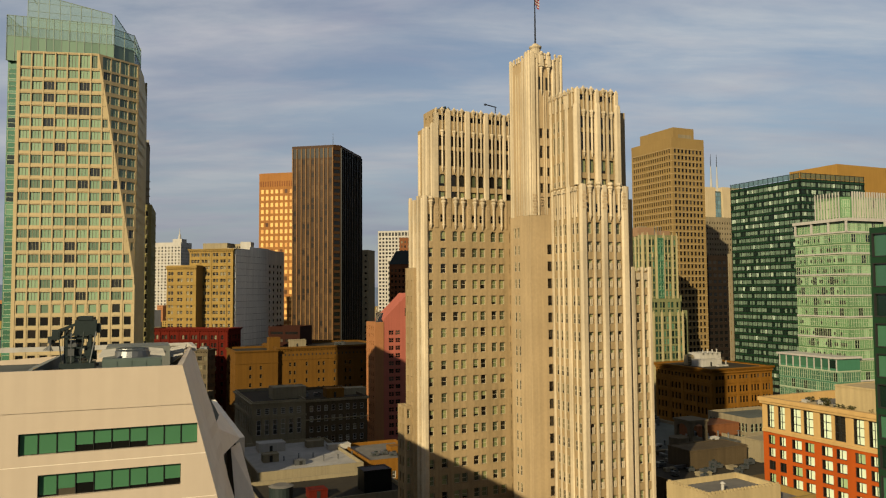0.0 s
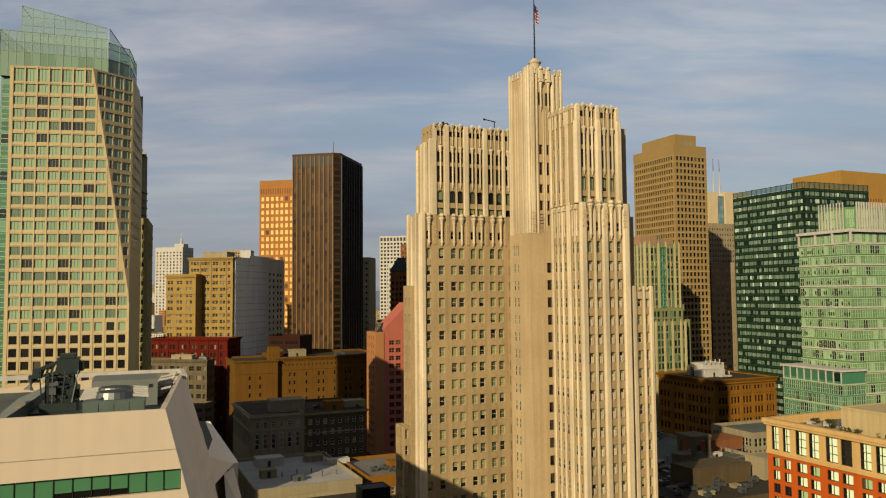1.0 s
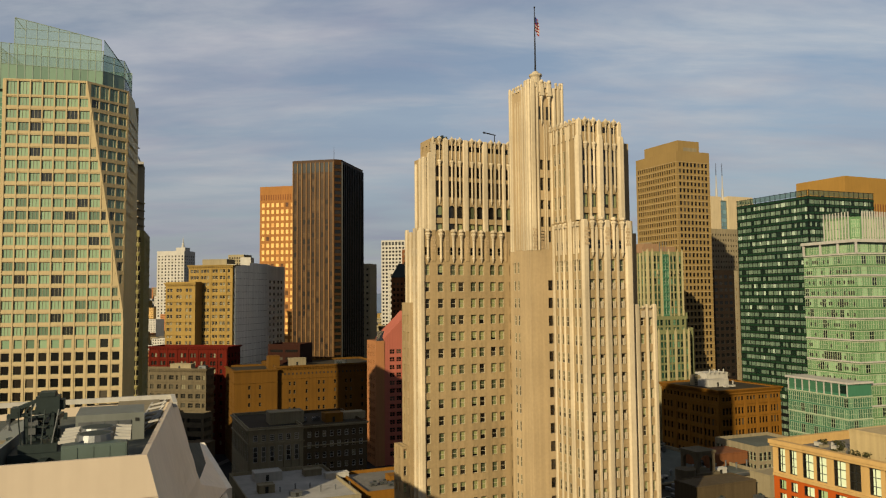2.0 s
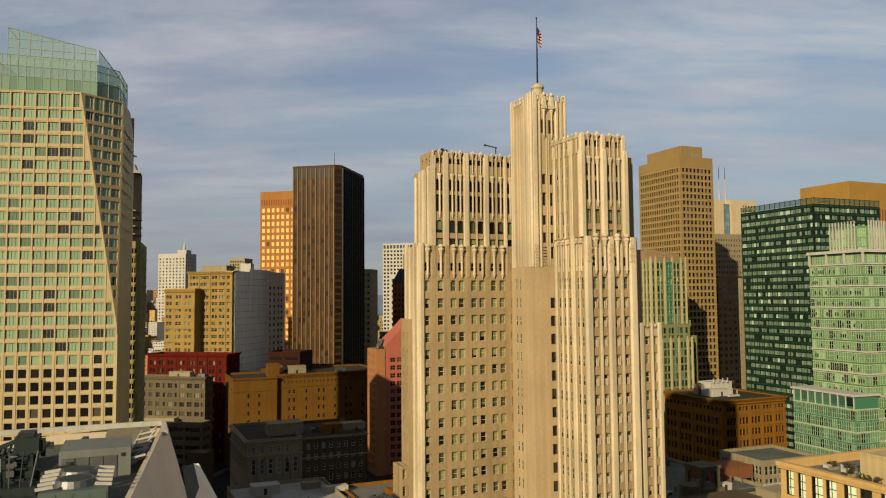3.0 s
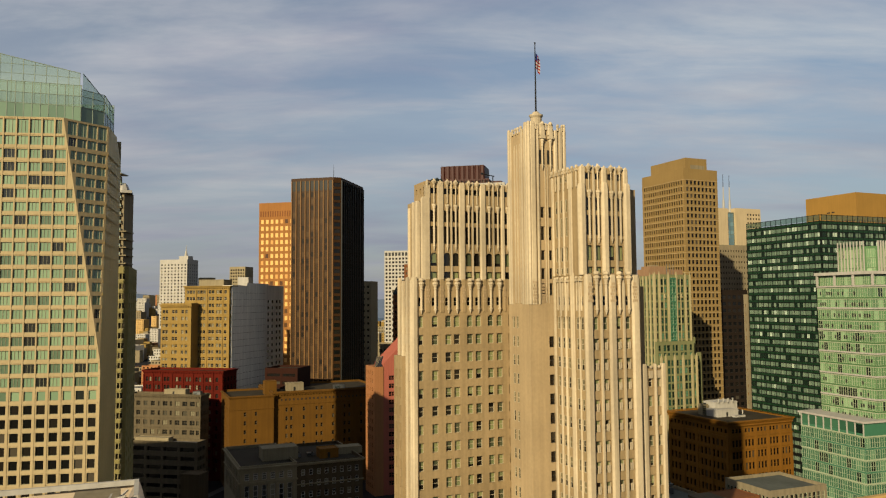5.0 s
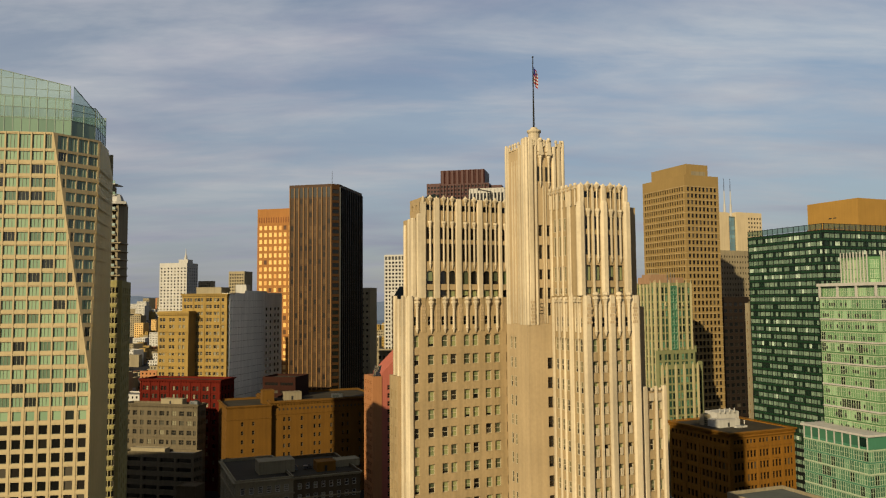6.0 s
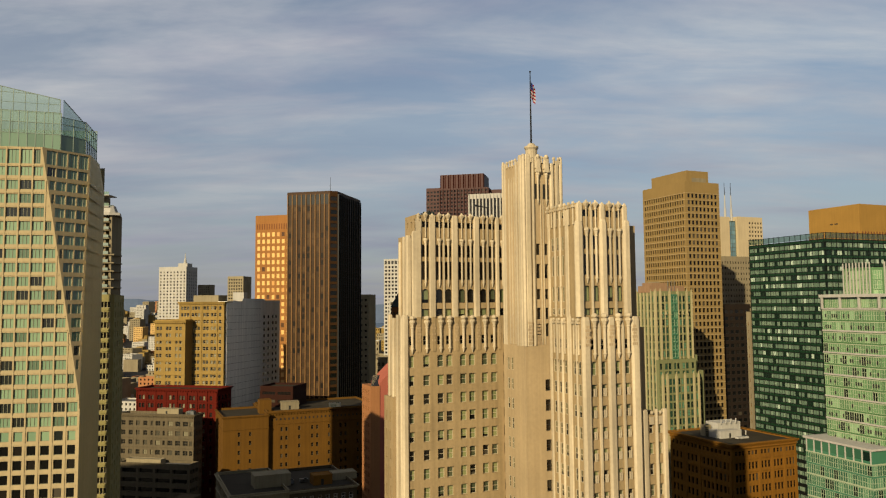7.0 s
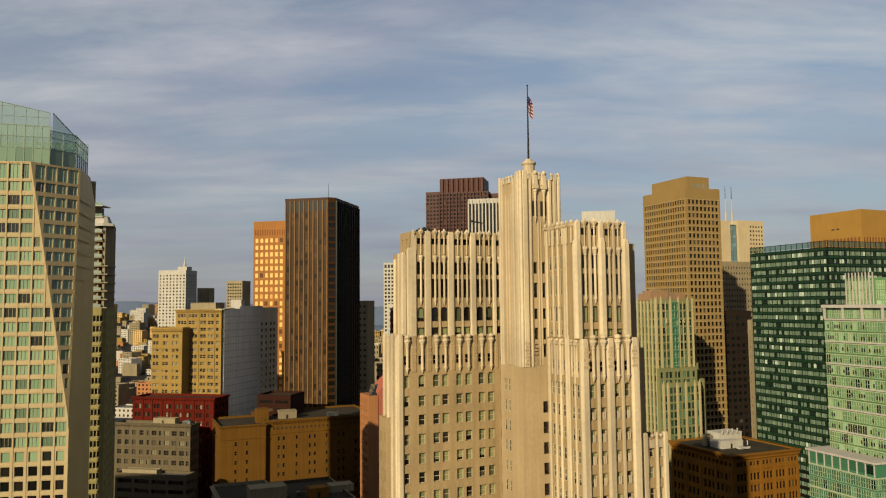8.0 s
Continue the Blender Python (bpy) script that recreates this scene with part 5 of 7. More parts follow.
band(t_, 0, 58, 0, 40, 42.0, 0.4, 0.25, M_YELLOW)
g = Geo()
for i in range(26):
    g.box(2 + 2.1 * i, 2.7 + 2.1 * i, -0.05, 0.002, 44.2, 45.2)
part("attic_openings", g, M_FRAME_D, t_, kind="stuff")
air_handler(-60, 425, 48, 24, 6, 3, 2.2)
penthouse(-84, 418, 47.9, 24, 9, 5, 4.2, M_PALE, "pale plant room with louvres on a roof")

# ---- grey stone block ----
GS = dict(glass=G_MIXED, fr=M_WHITE, d=0.3, bar=0.2)
t_ = simple_tower("grey_stone_block", "weathered grey stone office block in shade", -70.5, 282, 24, 20.0, 40, 37.9, M_GREYSTONE,
                  {0: dict(GS, zs=[(10, 13), (16, 19), (25.4, 31.0), (32.8, 35.2)], n=6, share=0.55, m=(1.0, 1.0), mh=2), 3: dict(GS, zs=[(10, 13), (16, 19), (25.4, 31.0), (32.8, 35.2)], n=10, share=0.5, mh=2)}, M_ROOF)
cornice(t_, 0, 20, 0, 40, 36.3, 0.8, 1.0, M_GREYSTONE, 3)
band(t_, 0, 20, 0, 40, 31.7, 0.6, 0.35, M_GREYSTONE)
for k in range(7):
    pier(t_, "pier", 1.0 + 3.0 * k - 0.35, 1.0 + 3.0 * k + 0.35, -0.35, 0.1, 8, 31.7, M_GREYSTONE)
# wall colour carries the shade of the street canyon
t_ = simple_tower("brown_stone_block", "stone office block with plain sash windows, darkened as if shaded", -52.2, 290.2, 24, 24.4, 36, 37.6, M_DUSKY,
                  {0: dict(GS, zs=floors(35.0, 3.9, 2.2, 8), n=8, share=0.5, m=(0.8, 0.8))}, M_ROOF)
cornice(t_, 0, 24.4, 0, 36, 36.4, 0.7, 0.9, M_GREYSTONE, 3)
band(t_, 0, 24.4, 0, 36, 29.6, 0.4, 0.25, M_GREYSTONE)
penthouse(-66, 296, 36.8, 24, 13, 8, 4.5, M_GREYSTONE, "grey stone plant room on an old roof", False)
penthouse(-46, 302, 36.5, 24, 7, 6, 3.5, M_BROWN, "brown brick stair head on a roof")
penthouse(-40, 310, 36.5, 24, 9, 6, 2.6, M_GREYSTONE, "low grey stair head on a roof", False)
for k in range(5):
    air_handler(-62 + 5.2 * k + (k % 2), 300 + 3.0 * k, 36.6, 24, 2.0 + 0.4 * (k % 3), 1.6, 1.2 + 0.3 * (k % 2))

# ---- low roofs before it ----
t_ = simple_tower("flat_roof_block", "low building with a pale patched flat roof", -55.5, 229, 24, 33, 46, 24.6, M_GREYSTONE,
                  {3: dict(GS, zs=floors(21, 4.5, 2.4, 4), n=10, share=0.45)}, M_ROOF_WHITE)
for i, (x, y, w, d, h, mt) in enumerate(((-63, 262, 9, 6, 3.0, M_WHITE), (-48, 270, 6, 4, 2.2, M_PALE), (-58, 247, 5, 4, 2.6, M_GREYSTONE), (-40, 266, 8, 3, 1.8, M_WHITE), (-47, 243, 3.4, 3.0, 1.6, M_METAL))):
    penthouse(x, y, 23.5, 24, w, d, h, mt, "patched white stair head on a flat roof" if mt is M_WHITE else "weathered plant box on a flat roof", i % 2 == 0)
for k in range(6):
    vent_pipe(-52 + 4.3 * k, 250 + 2.5 * (k % 3), 23.5, 1.2 + 0.4 * (k % 2))
t_ = simple_tower("brown_roof_block", "low brown building with a cluttered roof", -24.0, 247, 24, 20, 30, 24.0, M_BROWN,
                  {0: dict(GS, zs=floors(20, 4.5, 2.4, 4), n=6, share=0.45)}, M_ROOF_PALE)
for k in range(5):
    air_handler(-24 + 3.0 * k, 258 + 2.0 * (k % 2), 22.9, 24, 2.2, 1.6, 1.2)
penthouse(-18, 262, 22.9, 24, 6, 5, 2.4, M_BROWN, "brown stair head on a cluttered roof")
t_ = simple_tower("tank_roof_block", "low dark roof with a round tank", -46.0, 196, 24, 40, 26, 23.9, M_GREYSTONE, {}, M_ROOF)
t_ = thing("roof_tank", "round dark water tank with a pale lid", "tank", -44.0, 208, 22.8, 0)
g = Geo()
g.rod(0, 0, 3.2, 0, 3.2, 20)
part("drum", g, M_MACHINE, t_)
g = Geo()
g.rod(0, 0, 3.4, 3.2, 3.6, 20, 0, 2.2)
part("lid", g, M_ROOF_PALE, t_)
penthouse(-22, 212, 22.8, 24, 8, 6, 6.0, M_BLACKSTEEL, "dark metal plant enclosure with a pale lid", False)
penthouse(-36, 206, 22.8, 24, 5, 4, 2.4, M_RED, "red brick stair head")


# ---- pink office block with a gable ----
def pink_block():
    t = thing("pink_block", "pink stucco office block with a gabled top", "building", -34.7, 392, 0, 24)
    zs = floors(58.0, 3.95, 2.3, 14)
    P_ = dict(glass=G_DARK, fr=M_PINK, d=0.35, mv=1, mh=1, bar=0.12)
    tier(t, rect(0, 30, 0, 13.8), 0, 60.6, [M_PINK], {0: dict(P_, zs=zs, xs=[(7.2, 9.9), (10.8, 13.5), (17.0, 19.7), (20.6, 23.3), (26, 28)])}, M_ROOF, 0.2)
    # flank: low sun put into a peach colour; pink front lightened for shade
    g, rest = Geo(), {}
    facade(t, g, rest, (-0.35, 14.2), (-0.35, -0.35), 0, 62.5, dict(P_, d=0.22, fr=M_PINK_TRIM, zs=floors(60.5, 3.95, 2.2, 15), xs=[(1.5, 2.9), (4.4, 5.8), (7.2, 8.6), (10.2, 11.8)]), [M_PINK_TRIM])
    facade(t, g, rest, (-0.35, -0.35), (4.2, -0.35), 0, 62.5, None, [M_PINK_TRIM])
    g.poly(((4.2, -0.35, 0), (4.2, 0, 0), (4.2, 0, 62.5), (4.2, -0.35, 62.5)))
    g.poly(((-0.35, -0.35, 62.5), (4.2, -0.35, 62.5), (4.2, 14.2, 62.5), (-0.35, 14.2, 62.5)))
    part("flank_wall", g, [M_PINK_TRIM], t)
    # gable with a rounded shoulder
    prof = [(4.2, 60.6), (4.4, 64.0), (8, 67.6), (12, 71.4), (15.5, 74.8), (18, 77.4), (20.5, 74.8), (24, 71.4), (28, 67.6), (30, 60.6)]
    g = Geo()
    g.poly([(x, 0, z) for x, z in prof])
    g.poly([(x, 13.8, z) for x, z in prof][::-1])
    for (x0, z0), (x1, z1) in zip(prof, prof[1:]):
        g.poly(((x0, 0, z0), (x0, 13.8, z0), (x1, 13.8, z1), (x1, 0, z1))[::-1])
    part("gable", g, M_PINK, t)
    g = Geo()
    g.box(16.0, 20.0, -0.05, 0.004, 65.5, 69.5)
    part("gable_window", g, M_MAROON, t)
    for k in range(6):
        g = Geo()
        a = 0.4 + 0.7 * k
        g.beam((a, 0.5 + 0.3 * k, 62.6), (a + 3.2, 8 + 0.3 * k, 67.0), 0.22)
        part("skylight_bar", g, M_PALE, t)
    g = Geo()
    g.poly(((0, 0.4, 62.55), (4.2, 0.4, 62.55), (7.6, 9, 66.9), (3.2, 9, 66.9)))
    part("skylight", g, G_DARK[0], t)
    return t


pink_block()


# ---- far towers ----
def carnelian_tower():
    t = thing("carnelian_tower", "dark red granite skyscraper with bay windows", "building", -27.2, 918, 0, -12)
    zs = floors(236, 4.5, 2.3, 40)
    K = dict(glass=G_DARK, fr=M_MAROON, d=0.8, mh=0, quota=120, low=170)
    tier(t, rect(0, 17, 4, 45), 0, 240, [M_MAROON], {0: dict(K, zs=zs, n=4, share=0.6)})
    tier(t, rect(17, 76, 0, 45), 0, 238, [M_MAROON], {0: dict(K, zs=zs, n=14, share=0.55)})
    tier(t, rect(17.5, 70, 3, 40), 238, 255, [M_MAROON])
    tier(t, rect(76, 90, 8, 45), 0, 236, [M_MAROON], {0: dict(K, zs=zs, n=3, share=0.6)})
    for k in range(15):
        x = 17.6 + 58.0 * k / 14
        g = Geo()
        g.prism([(x - 1.1, 0), (x - 0.5, -1.1), (x + 0.5, -1.1), (x + 1.1, 0)], 0, 237)
        part("bay_rib", g, M_MAROON, t)
    for k in range(9):
        x = 20.0 + 6.0 * k
        g = Geo()
        g.prism([(x - 2.6, 3.0), (x - 1.4, 1.4), (x + 1.4, 1.4), (x + 2.6, 3.0)], 238, 254.4)
        part("crown_bay", g, M_MAROON, t)


carnelian_tower()
t_ = simple_tower("striped_tower", "white tower with dark vertical window strips", 18.6, 656, -12, 29.6, 25, 194, M_WHITE, {})
for k in range(11):
    pier(t_, "pier", 0.1 + 2.94 * k - 0.1, 0.1 + 2.94 * k + 0.95, -0.9, 0.1, 60, 193.6, M_WHITE)
for k in range(10):
    g = Geo()
    g.box(1.0 + 2.94 * k, 3.0 + 2.94 * k, -0.06, 0.002, 60, 190)
    part("window_strip", g, G_DARK[0], t_)
t_ = simple_tower("white_grid_tower", "white gridded office tower", -94.7, 1110.8, -12, 66, 40, 166.9, M_WHITE,
                  {0: win(floors(157, 5.3, 3.0, 30), G_DARK, M_WHITE, n=13, share=0.6, d=0.7, mh=0, quota=100, low=100), 3: win(floors(157, 5.3, 3.0, 30), G_DARK, M_WHITE, n=8, share=0.6, d=0.7, mh=0, quota=0)})
g = Geo()
for k in range(13):
    g.box(1.2 + 4.95 * k, 4.6 + 4.95 * k, -0.06, 0.002, 159.5, 164.5)
part("attic_louvres", g, M_FRAME_D, t_, kind="stuff")
t_ = simple_tower("brick_office_tower", "stepped rust-brown brick office tower", -40, 702, -12, 36, 30, 128, M_RUST,
                  {0: win(floors(125, 4.2, 2.2, 20), G_MIXED, M_RUST, n=11, share=0.5, d=0.5, mh=0, quota=40), 3: win(floors(125, 4.2, 2.2, 20), G_DARK, M_RUST, n=8, share=0.5, d=0.5, mh=0, quota=0)})
tier(t_, rect(12, 36, 4, 26), 128, 150, [M_RUST], {0: win(floors(148, 4.2, 2.4, 5), G_DARK, M_RUST, n=7, share=0.5, d=0.5, mh=0)})
tier(t_, rect(18, 36, 7, 22), 150, 166, [M_RUST], {0: win(floors(163, 4.2, 2.4, 3), G_DARK, M_RUST, n=5, share=0.5, d=0.5, mh=0)})
t_ = simple_tower("striped_low_tower", "white office block with dark window bands", -47.0, 640, -12, 22, 20, 107, M_WHITE,
                  {0: win(floors(104, 4.6, 2.4, 14), G_DARK, M_WHITE, n=1, share=0.96, d=0.4, mh=0)})
t_ = thing("domed_block", "dark weathered copper roof above brown brick", "building", -43, 610, 0, -12)
tier(t_, rect(0, 26, 0, 22), 0, 100, [M_RUST], {0: win(floors(96, 4.4, 2.2, 8), G_DARK, M_RUST, n=8, share=0.5, d=0.4)})
g = Geo()
g.prism(rect(-0.5, 26.5, -0.5, 22.5), 100, 111, 0, 0.62)
part("mansard_roof", g, M_MACHINE, t_)
simple_tower("grey_slab_block", "flat grey slab block", -66.0, 566, -12, 11, 16, 109.3, M_GREYSTONE, {0: win(floors(106, 4.4, 1.6, 20), G_DARK, M_GREYSTONE, n=3, share=0.5, d=0.3)})
t_ = simple_tower("cream_arcade_block", "cream stone block with rows of square windows", -68, 606, -12, 36, 20, 62, M_PALE,
                  {0: win(floors(58, 5.2, 2.6, 10), G_DARK, M_PALE, n=10, share=0.55, d=0.5)}, M_ROOF_PALE)
cornice(t_, 0, 36, 0, 20, 60.6, 0.8, 1.0, M_PALE, 3, 1.8)
t_ = simple_tower("white_office_block", "white office block behind the deco tower", 116.1, 702, -12, 40, 30, 176, M_WHITE, {0: win(floors(173, 4.5, 2.2, 10), G_MIXED, M_WHITE, n=10, share=0.5, d=0.4, mh=0, quota=60)})
tier(t_, rect(5, 34, 4, 26), 175, 188.5, [M_WHITE])
t_ = simple_tower("hilltop_tower", "white hilltop apartment tower with a spire", -576.6, 1513, -12, 60, 40, 179, M_WHITE,
                  {0: win(floors(170, 6.2, 3.2, 20), G_MIXED, M_FRAME_L, n=8, share=0.42, d=0.6, mh=0, quota=90), 1: win(floors(170, 6.2, 3.2, 20), G_DARK, M_FRAME_L, n=5, share=0.4, d=0.6, mh=0, quota=90)})
tier(t_, rect(38, 58, 6, 24), 178, 186, [M_WHITE])
g = Geo()
g.rod(48, 15, 3.5, 186, 196, 8, 0, 1.8)
g.rod(48, 15, 1.2, 196, 208, 8, 0, 0.2)
part("spire", g, M_WHITE, t_)
simple_tower("hill_hotel", "dark hotel tower on the far hill", -258, 903, -12, 20, 20, 136, M_GREYSTONE, {0: win(floors(133, 3.6, 1.9, 30), G_DARK, M_GREYSTONE, n=6, share=0.55, d=0.3, mh=0, quota=60)})
simple_tower("hill_flats", "pale apartment slab on the far hill", -530, 1603, -12, 28, 20, 146, M_PALE, {0: win(floors(142, 5, 2.4, 12), G_MIXED, M_PALE, n=6, share=0.5, d=0.4, mh=0)})

G_SLOT = glass_pair("grey_blue_glass", [(0.6, (0.11, 0.19, 0.21)), (0.4, (0.08, 0.14, 0.16))])
M_CREAMY = surface("creamy_granite", (1.05, 0.88, 0.58), 0.8, 0.1)

# twin-masted tower, far right
def twin_tower():
    t = thing("twin_mast_tower", "pale tower with a blue glass slot and two masts", "building", 315.5, 905, 0, 24)
    K = dict(glass=G_DARK, fr=M_PALE, d=0.6, mh=0, quota=90, low=120)
    tier(t, [(0, 0), (15, 0), (15, 26), (0, 26)], 0, 201, [M_CREAMY], {3: dict(K, zs=floors(196, 5, 2.2, 26), n=6, share=0.5)})
    tier(t, [(15, 3), (27, 3), (27, 26), (15, 26)], 0, 197, [M_SEAGREY], {0: dict(K, zs=floors(195.5, 5, 4.7, 26), n=2, share=0.96, glass=G_SLOT, fr=M_SEAGREY, d=0.1, bar=0.1)})
    tier(t, [(27, 0), (66, 0), (66, 26), (27, 26)], 0, 202, [M_CREAMY], {0: dict(K, zs=floors(196, 5, 2.4, 26), xs=[(18 + 4.4 * i, 20.4 + 4.4 * i) for i in range(5)])})
    for x in (16.5, 26):
        g = Geo()
        g.rod(x, 8, 1.5, 195, 212, 8, 0, 1.2)
        g.rod(x, 8, 0.8, 212, 228, 8, 0, 0.5)
        mast = part("mast", g, M_WHITE, t)
        g = Geo()
        g.rod(x, 8, 0.42, 228, 243, 6, 0, 0.2)
        part("tip", g, M_POLE, mast)


twin_tower()
simple_tower("tan_mid_block", "tan office block with small dark windows", 214, 622, 24, 34, 30, 138, M_PALE,
             {0: win(floors(134, 4.4, 1.9, 24), G_DARK, M_PALE, n=12, share=0.42, d=0.3, mh=0, quota=60), 3: win(floors(134, 4.4, 1.9, 24), G_DARK, M_PALE, n=10, share=0.42, d=0.3, mh=0, quota=120)})
simple_tower("dark_mid_block", "dark brown office block in shade", 172.5, 496, 24, 22, 16, 100.4, M_DARKBROWN,
             {0: win(floors(97, 4.2, 2.2, 22), G_DARK, M_FRAME_D, n=5, share=0.7, d=0.3, mh=0, quota=60)})
simple_tower("red_sliver_block", "narrow red-brown block beside the dark tower", 152.6, 402, 22, 1.5, 2.4, 97.0, M_PALE, {3: win(floors(92, 4.0, 1.8, 20), G_DARK, M_BROWN, n=1, share=0.4, d=0.3)})

# ---- tan tower ----
TAN = dict(glass=G_DARK, fr=M_FRAME_D, d=0.6, mh=0, bar=0.06)
t_ = simple_tower("tan_tower", "tan precast office tower with square punched windows", 145.7, 478, 24, 26.5, 40, 174.9, M_TAN,
                  {0: dict(TAN, zs=floors(167.6, 4.08, 2.5, 40), n=8, share=0.66, m=(1.4, 1.2), quota=160, low=72), 3: dict(TAN, zs=floors(167.6, 4.08, 2.5, 40), n=17, share=0.64, m=(1.2, 1.4), quota=294, low=125)}, parapet=0.5)
tier(t_, rect(5, 22, 4, 37), 174.4, 182.5, [M_TAN])
g = Geo()
g.box(24.2, 24.4, 12, 30, 174.5, 180.5)
part("plant_screen", g, M_PALE, t_)
g = Geo()
g.box(9, 20, 3.9, 4.0, 175.4, 178.2)
part("plant_screen", g, M_PALE, t_)
for k in range(34):
    z = 166.9 - 4.08 * k
    band(t_, 0, 26.5, 0, 40, z + 0.95, 0.3, 0.1, M_TAN_L, "window_ledge")


# ---- pale deco tower with green windows ----
def deco_tower():
    t = thing("deco_green_tower", "stepped tower of pale stone piers and green glass", "building", 106.8, 405, 0, 24)
    K = dict(glass=G_DECO, fr=M_FRAME_D, d=0.5, mh=1, bar=0.12, quota=160)
    zs = floors(105.2, 3.95, 3.0, 26)
    xs = [(0.7, 2.3), (3.9, 5.8), (6.2, 8.1), (9.6, 11.1), (11.5, 13.2), (14.8, 16.7), (17.1, 19.0), (20.7, 22.4)]
    tier(t, rect(0, 23.2, 0, 14.8), 0, 107.6, [M_DECO], {0: dict(K, zs=zs, xs=xs), 3: dict(K, zs=zs, n=5, share=0.5)}, M_ROOF_PALE)
    for c, w_ in ((0.2, 0.45), (3.1, 0.55), (8.85, 0.55), (14.0, 0.55), (19.85, 0.55), (22.9, 0.4)):
        pier(t, "pier", c - w_, c + w_, -0.5, 0.1, 0, 109.0, M_DECO_P, 2)
    for c in (6.0, 16.9, 11.3):
        pier(t, "mullion_pier", c - 0.2, c + 0.2, -0.2, 0.1, 0, 106.5, M_DECO_P)
    for k in range(6):
        y = 0.4 + 2.8 * k
        pier(t, "pier", -0.4, 0.1, y - 0.45, y + 0.45, 0, 108.6, M_DECO_P, 2)
    # green glass bay up the middle
    g, rest = Geo(), {}
    facade(t, g, rest, (9.5, -0.9), (13.3, -0.9), 0, 106, dict(K, zs=floors(105.2, 3.95, 3.3, 26), glass=G_SEA, fr=M_GREENFRAME, xs=[(0.1, 1.85), (1.95, 3.7)], quota=0), [M_SEAGREEN])
    g.poly(((9.5, 0, 0), (9.5, -0.9, 0), (9.5, -0.9, 106), (9.5, 0, 106)))
    g.poly(((13.3, -0.9, 0), (13.3, 0, 0), (13.3, 0, 106), (13.3, -0.9, 106)))
    g.poly(((9.5, -0.9, 106), (13.3, -0.9, 106), (13.3, 0, 106), (9.5, 0, 106)))
    part("glass_bay", g, [M_SEAGREEN], t)
    for gg_, mm in rest.values():
        part("windows", gg_, mm, t, kind="stuff")
    # setbacks and crown
    tier(t, rect(-0.5, 23.0, -2.0, 0), 0, 73.4, [M_DECO], {0: dict(K, zs=floors(71.5, 3.95, 3.0, 17), xs=[(a - 0.0, b) for a, b in xs], quota=160)}, M_ROOF_PALE)
    tier(t, rect(0.5, 23.4, -3.6, -2.0), 0, 66.2, [M_DECO], {0: dict(K, zs=floors(64.0, 3.95, 3.0, 15), xs=xs, quota=160)}, M_ROOF_PALE)
    for c in (0.4, 3.1, 8.75, 14.1, 19.8, 22.8):
        pier(t, "pier", c - 0.6, c + 0.6, -4.0, -3.5, 0, 67.2, M_DECO_P, 2)
    tier(t, rect(23.2, 27.0, 1.5, 14), 0, 75.0, [M_DECO], {0: dict(K, zs=floors(73, 3.95, 3.0, 17), xs=[(0.9, 2.8)], quota=160)}, M_ROOF_PALE)
    tier(t, rect(27.0, 31.6, 2.5, 14), 0, 66.8, [M_DECO], {0: dict(K, zs=floors(65, 3.95, 3.0, 15), xs=[(1.2, 3.4)], quota=160)}, M_ROOF_PALE)
    tier(t, rect(-0.4, 21.5, 3.5, 13), 107.0, 110.4, [M_TANBRICK], {}, M_ROOF)
    tier(t, rect(1.5, 11, 4.5, 12), 110.2, 112.0, [M_TANBRICK], {}, M_ROOF)
    tier(t, rect(3, 7, 5, 9), 110.8, 112.6, [M_GREYSTONE])
    for c in (3.1, 6.0, 8.75, 14.1, 16.9, 19.8):
        g = Geo()
        g.box(c - 0.5, c + 0.5, -0.9, -0.2, 95.6, 96.3)
        finial(g, c, -0.6, 97.0, 0.4)
        part("pier_knob", g, M_DECO_P, t)
    g = Geo()
    for x, y in ((10.6, 3.0), (13.0, 3.2), (15.2, 3.4)):
        g.rod(x, y, 0.15, 107, 113, 6)
    part("roof_rail", g, M_METAL, t)
    return t


deco_tower()


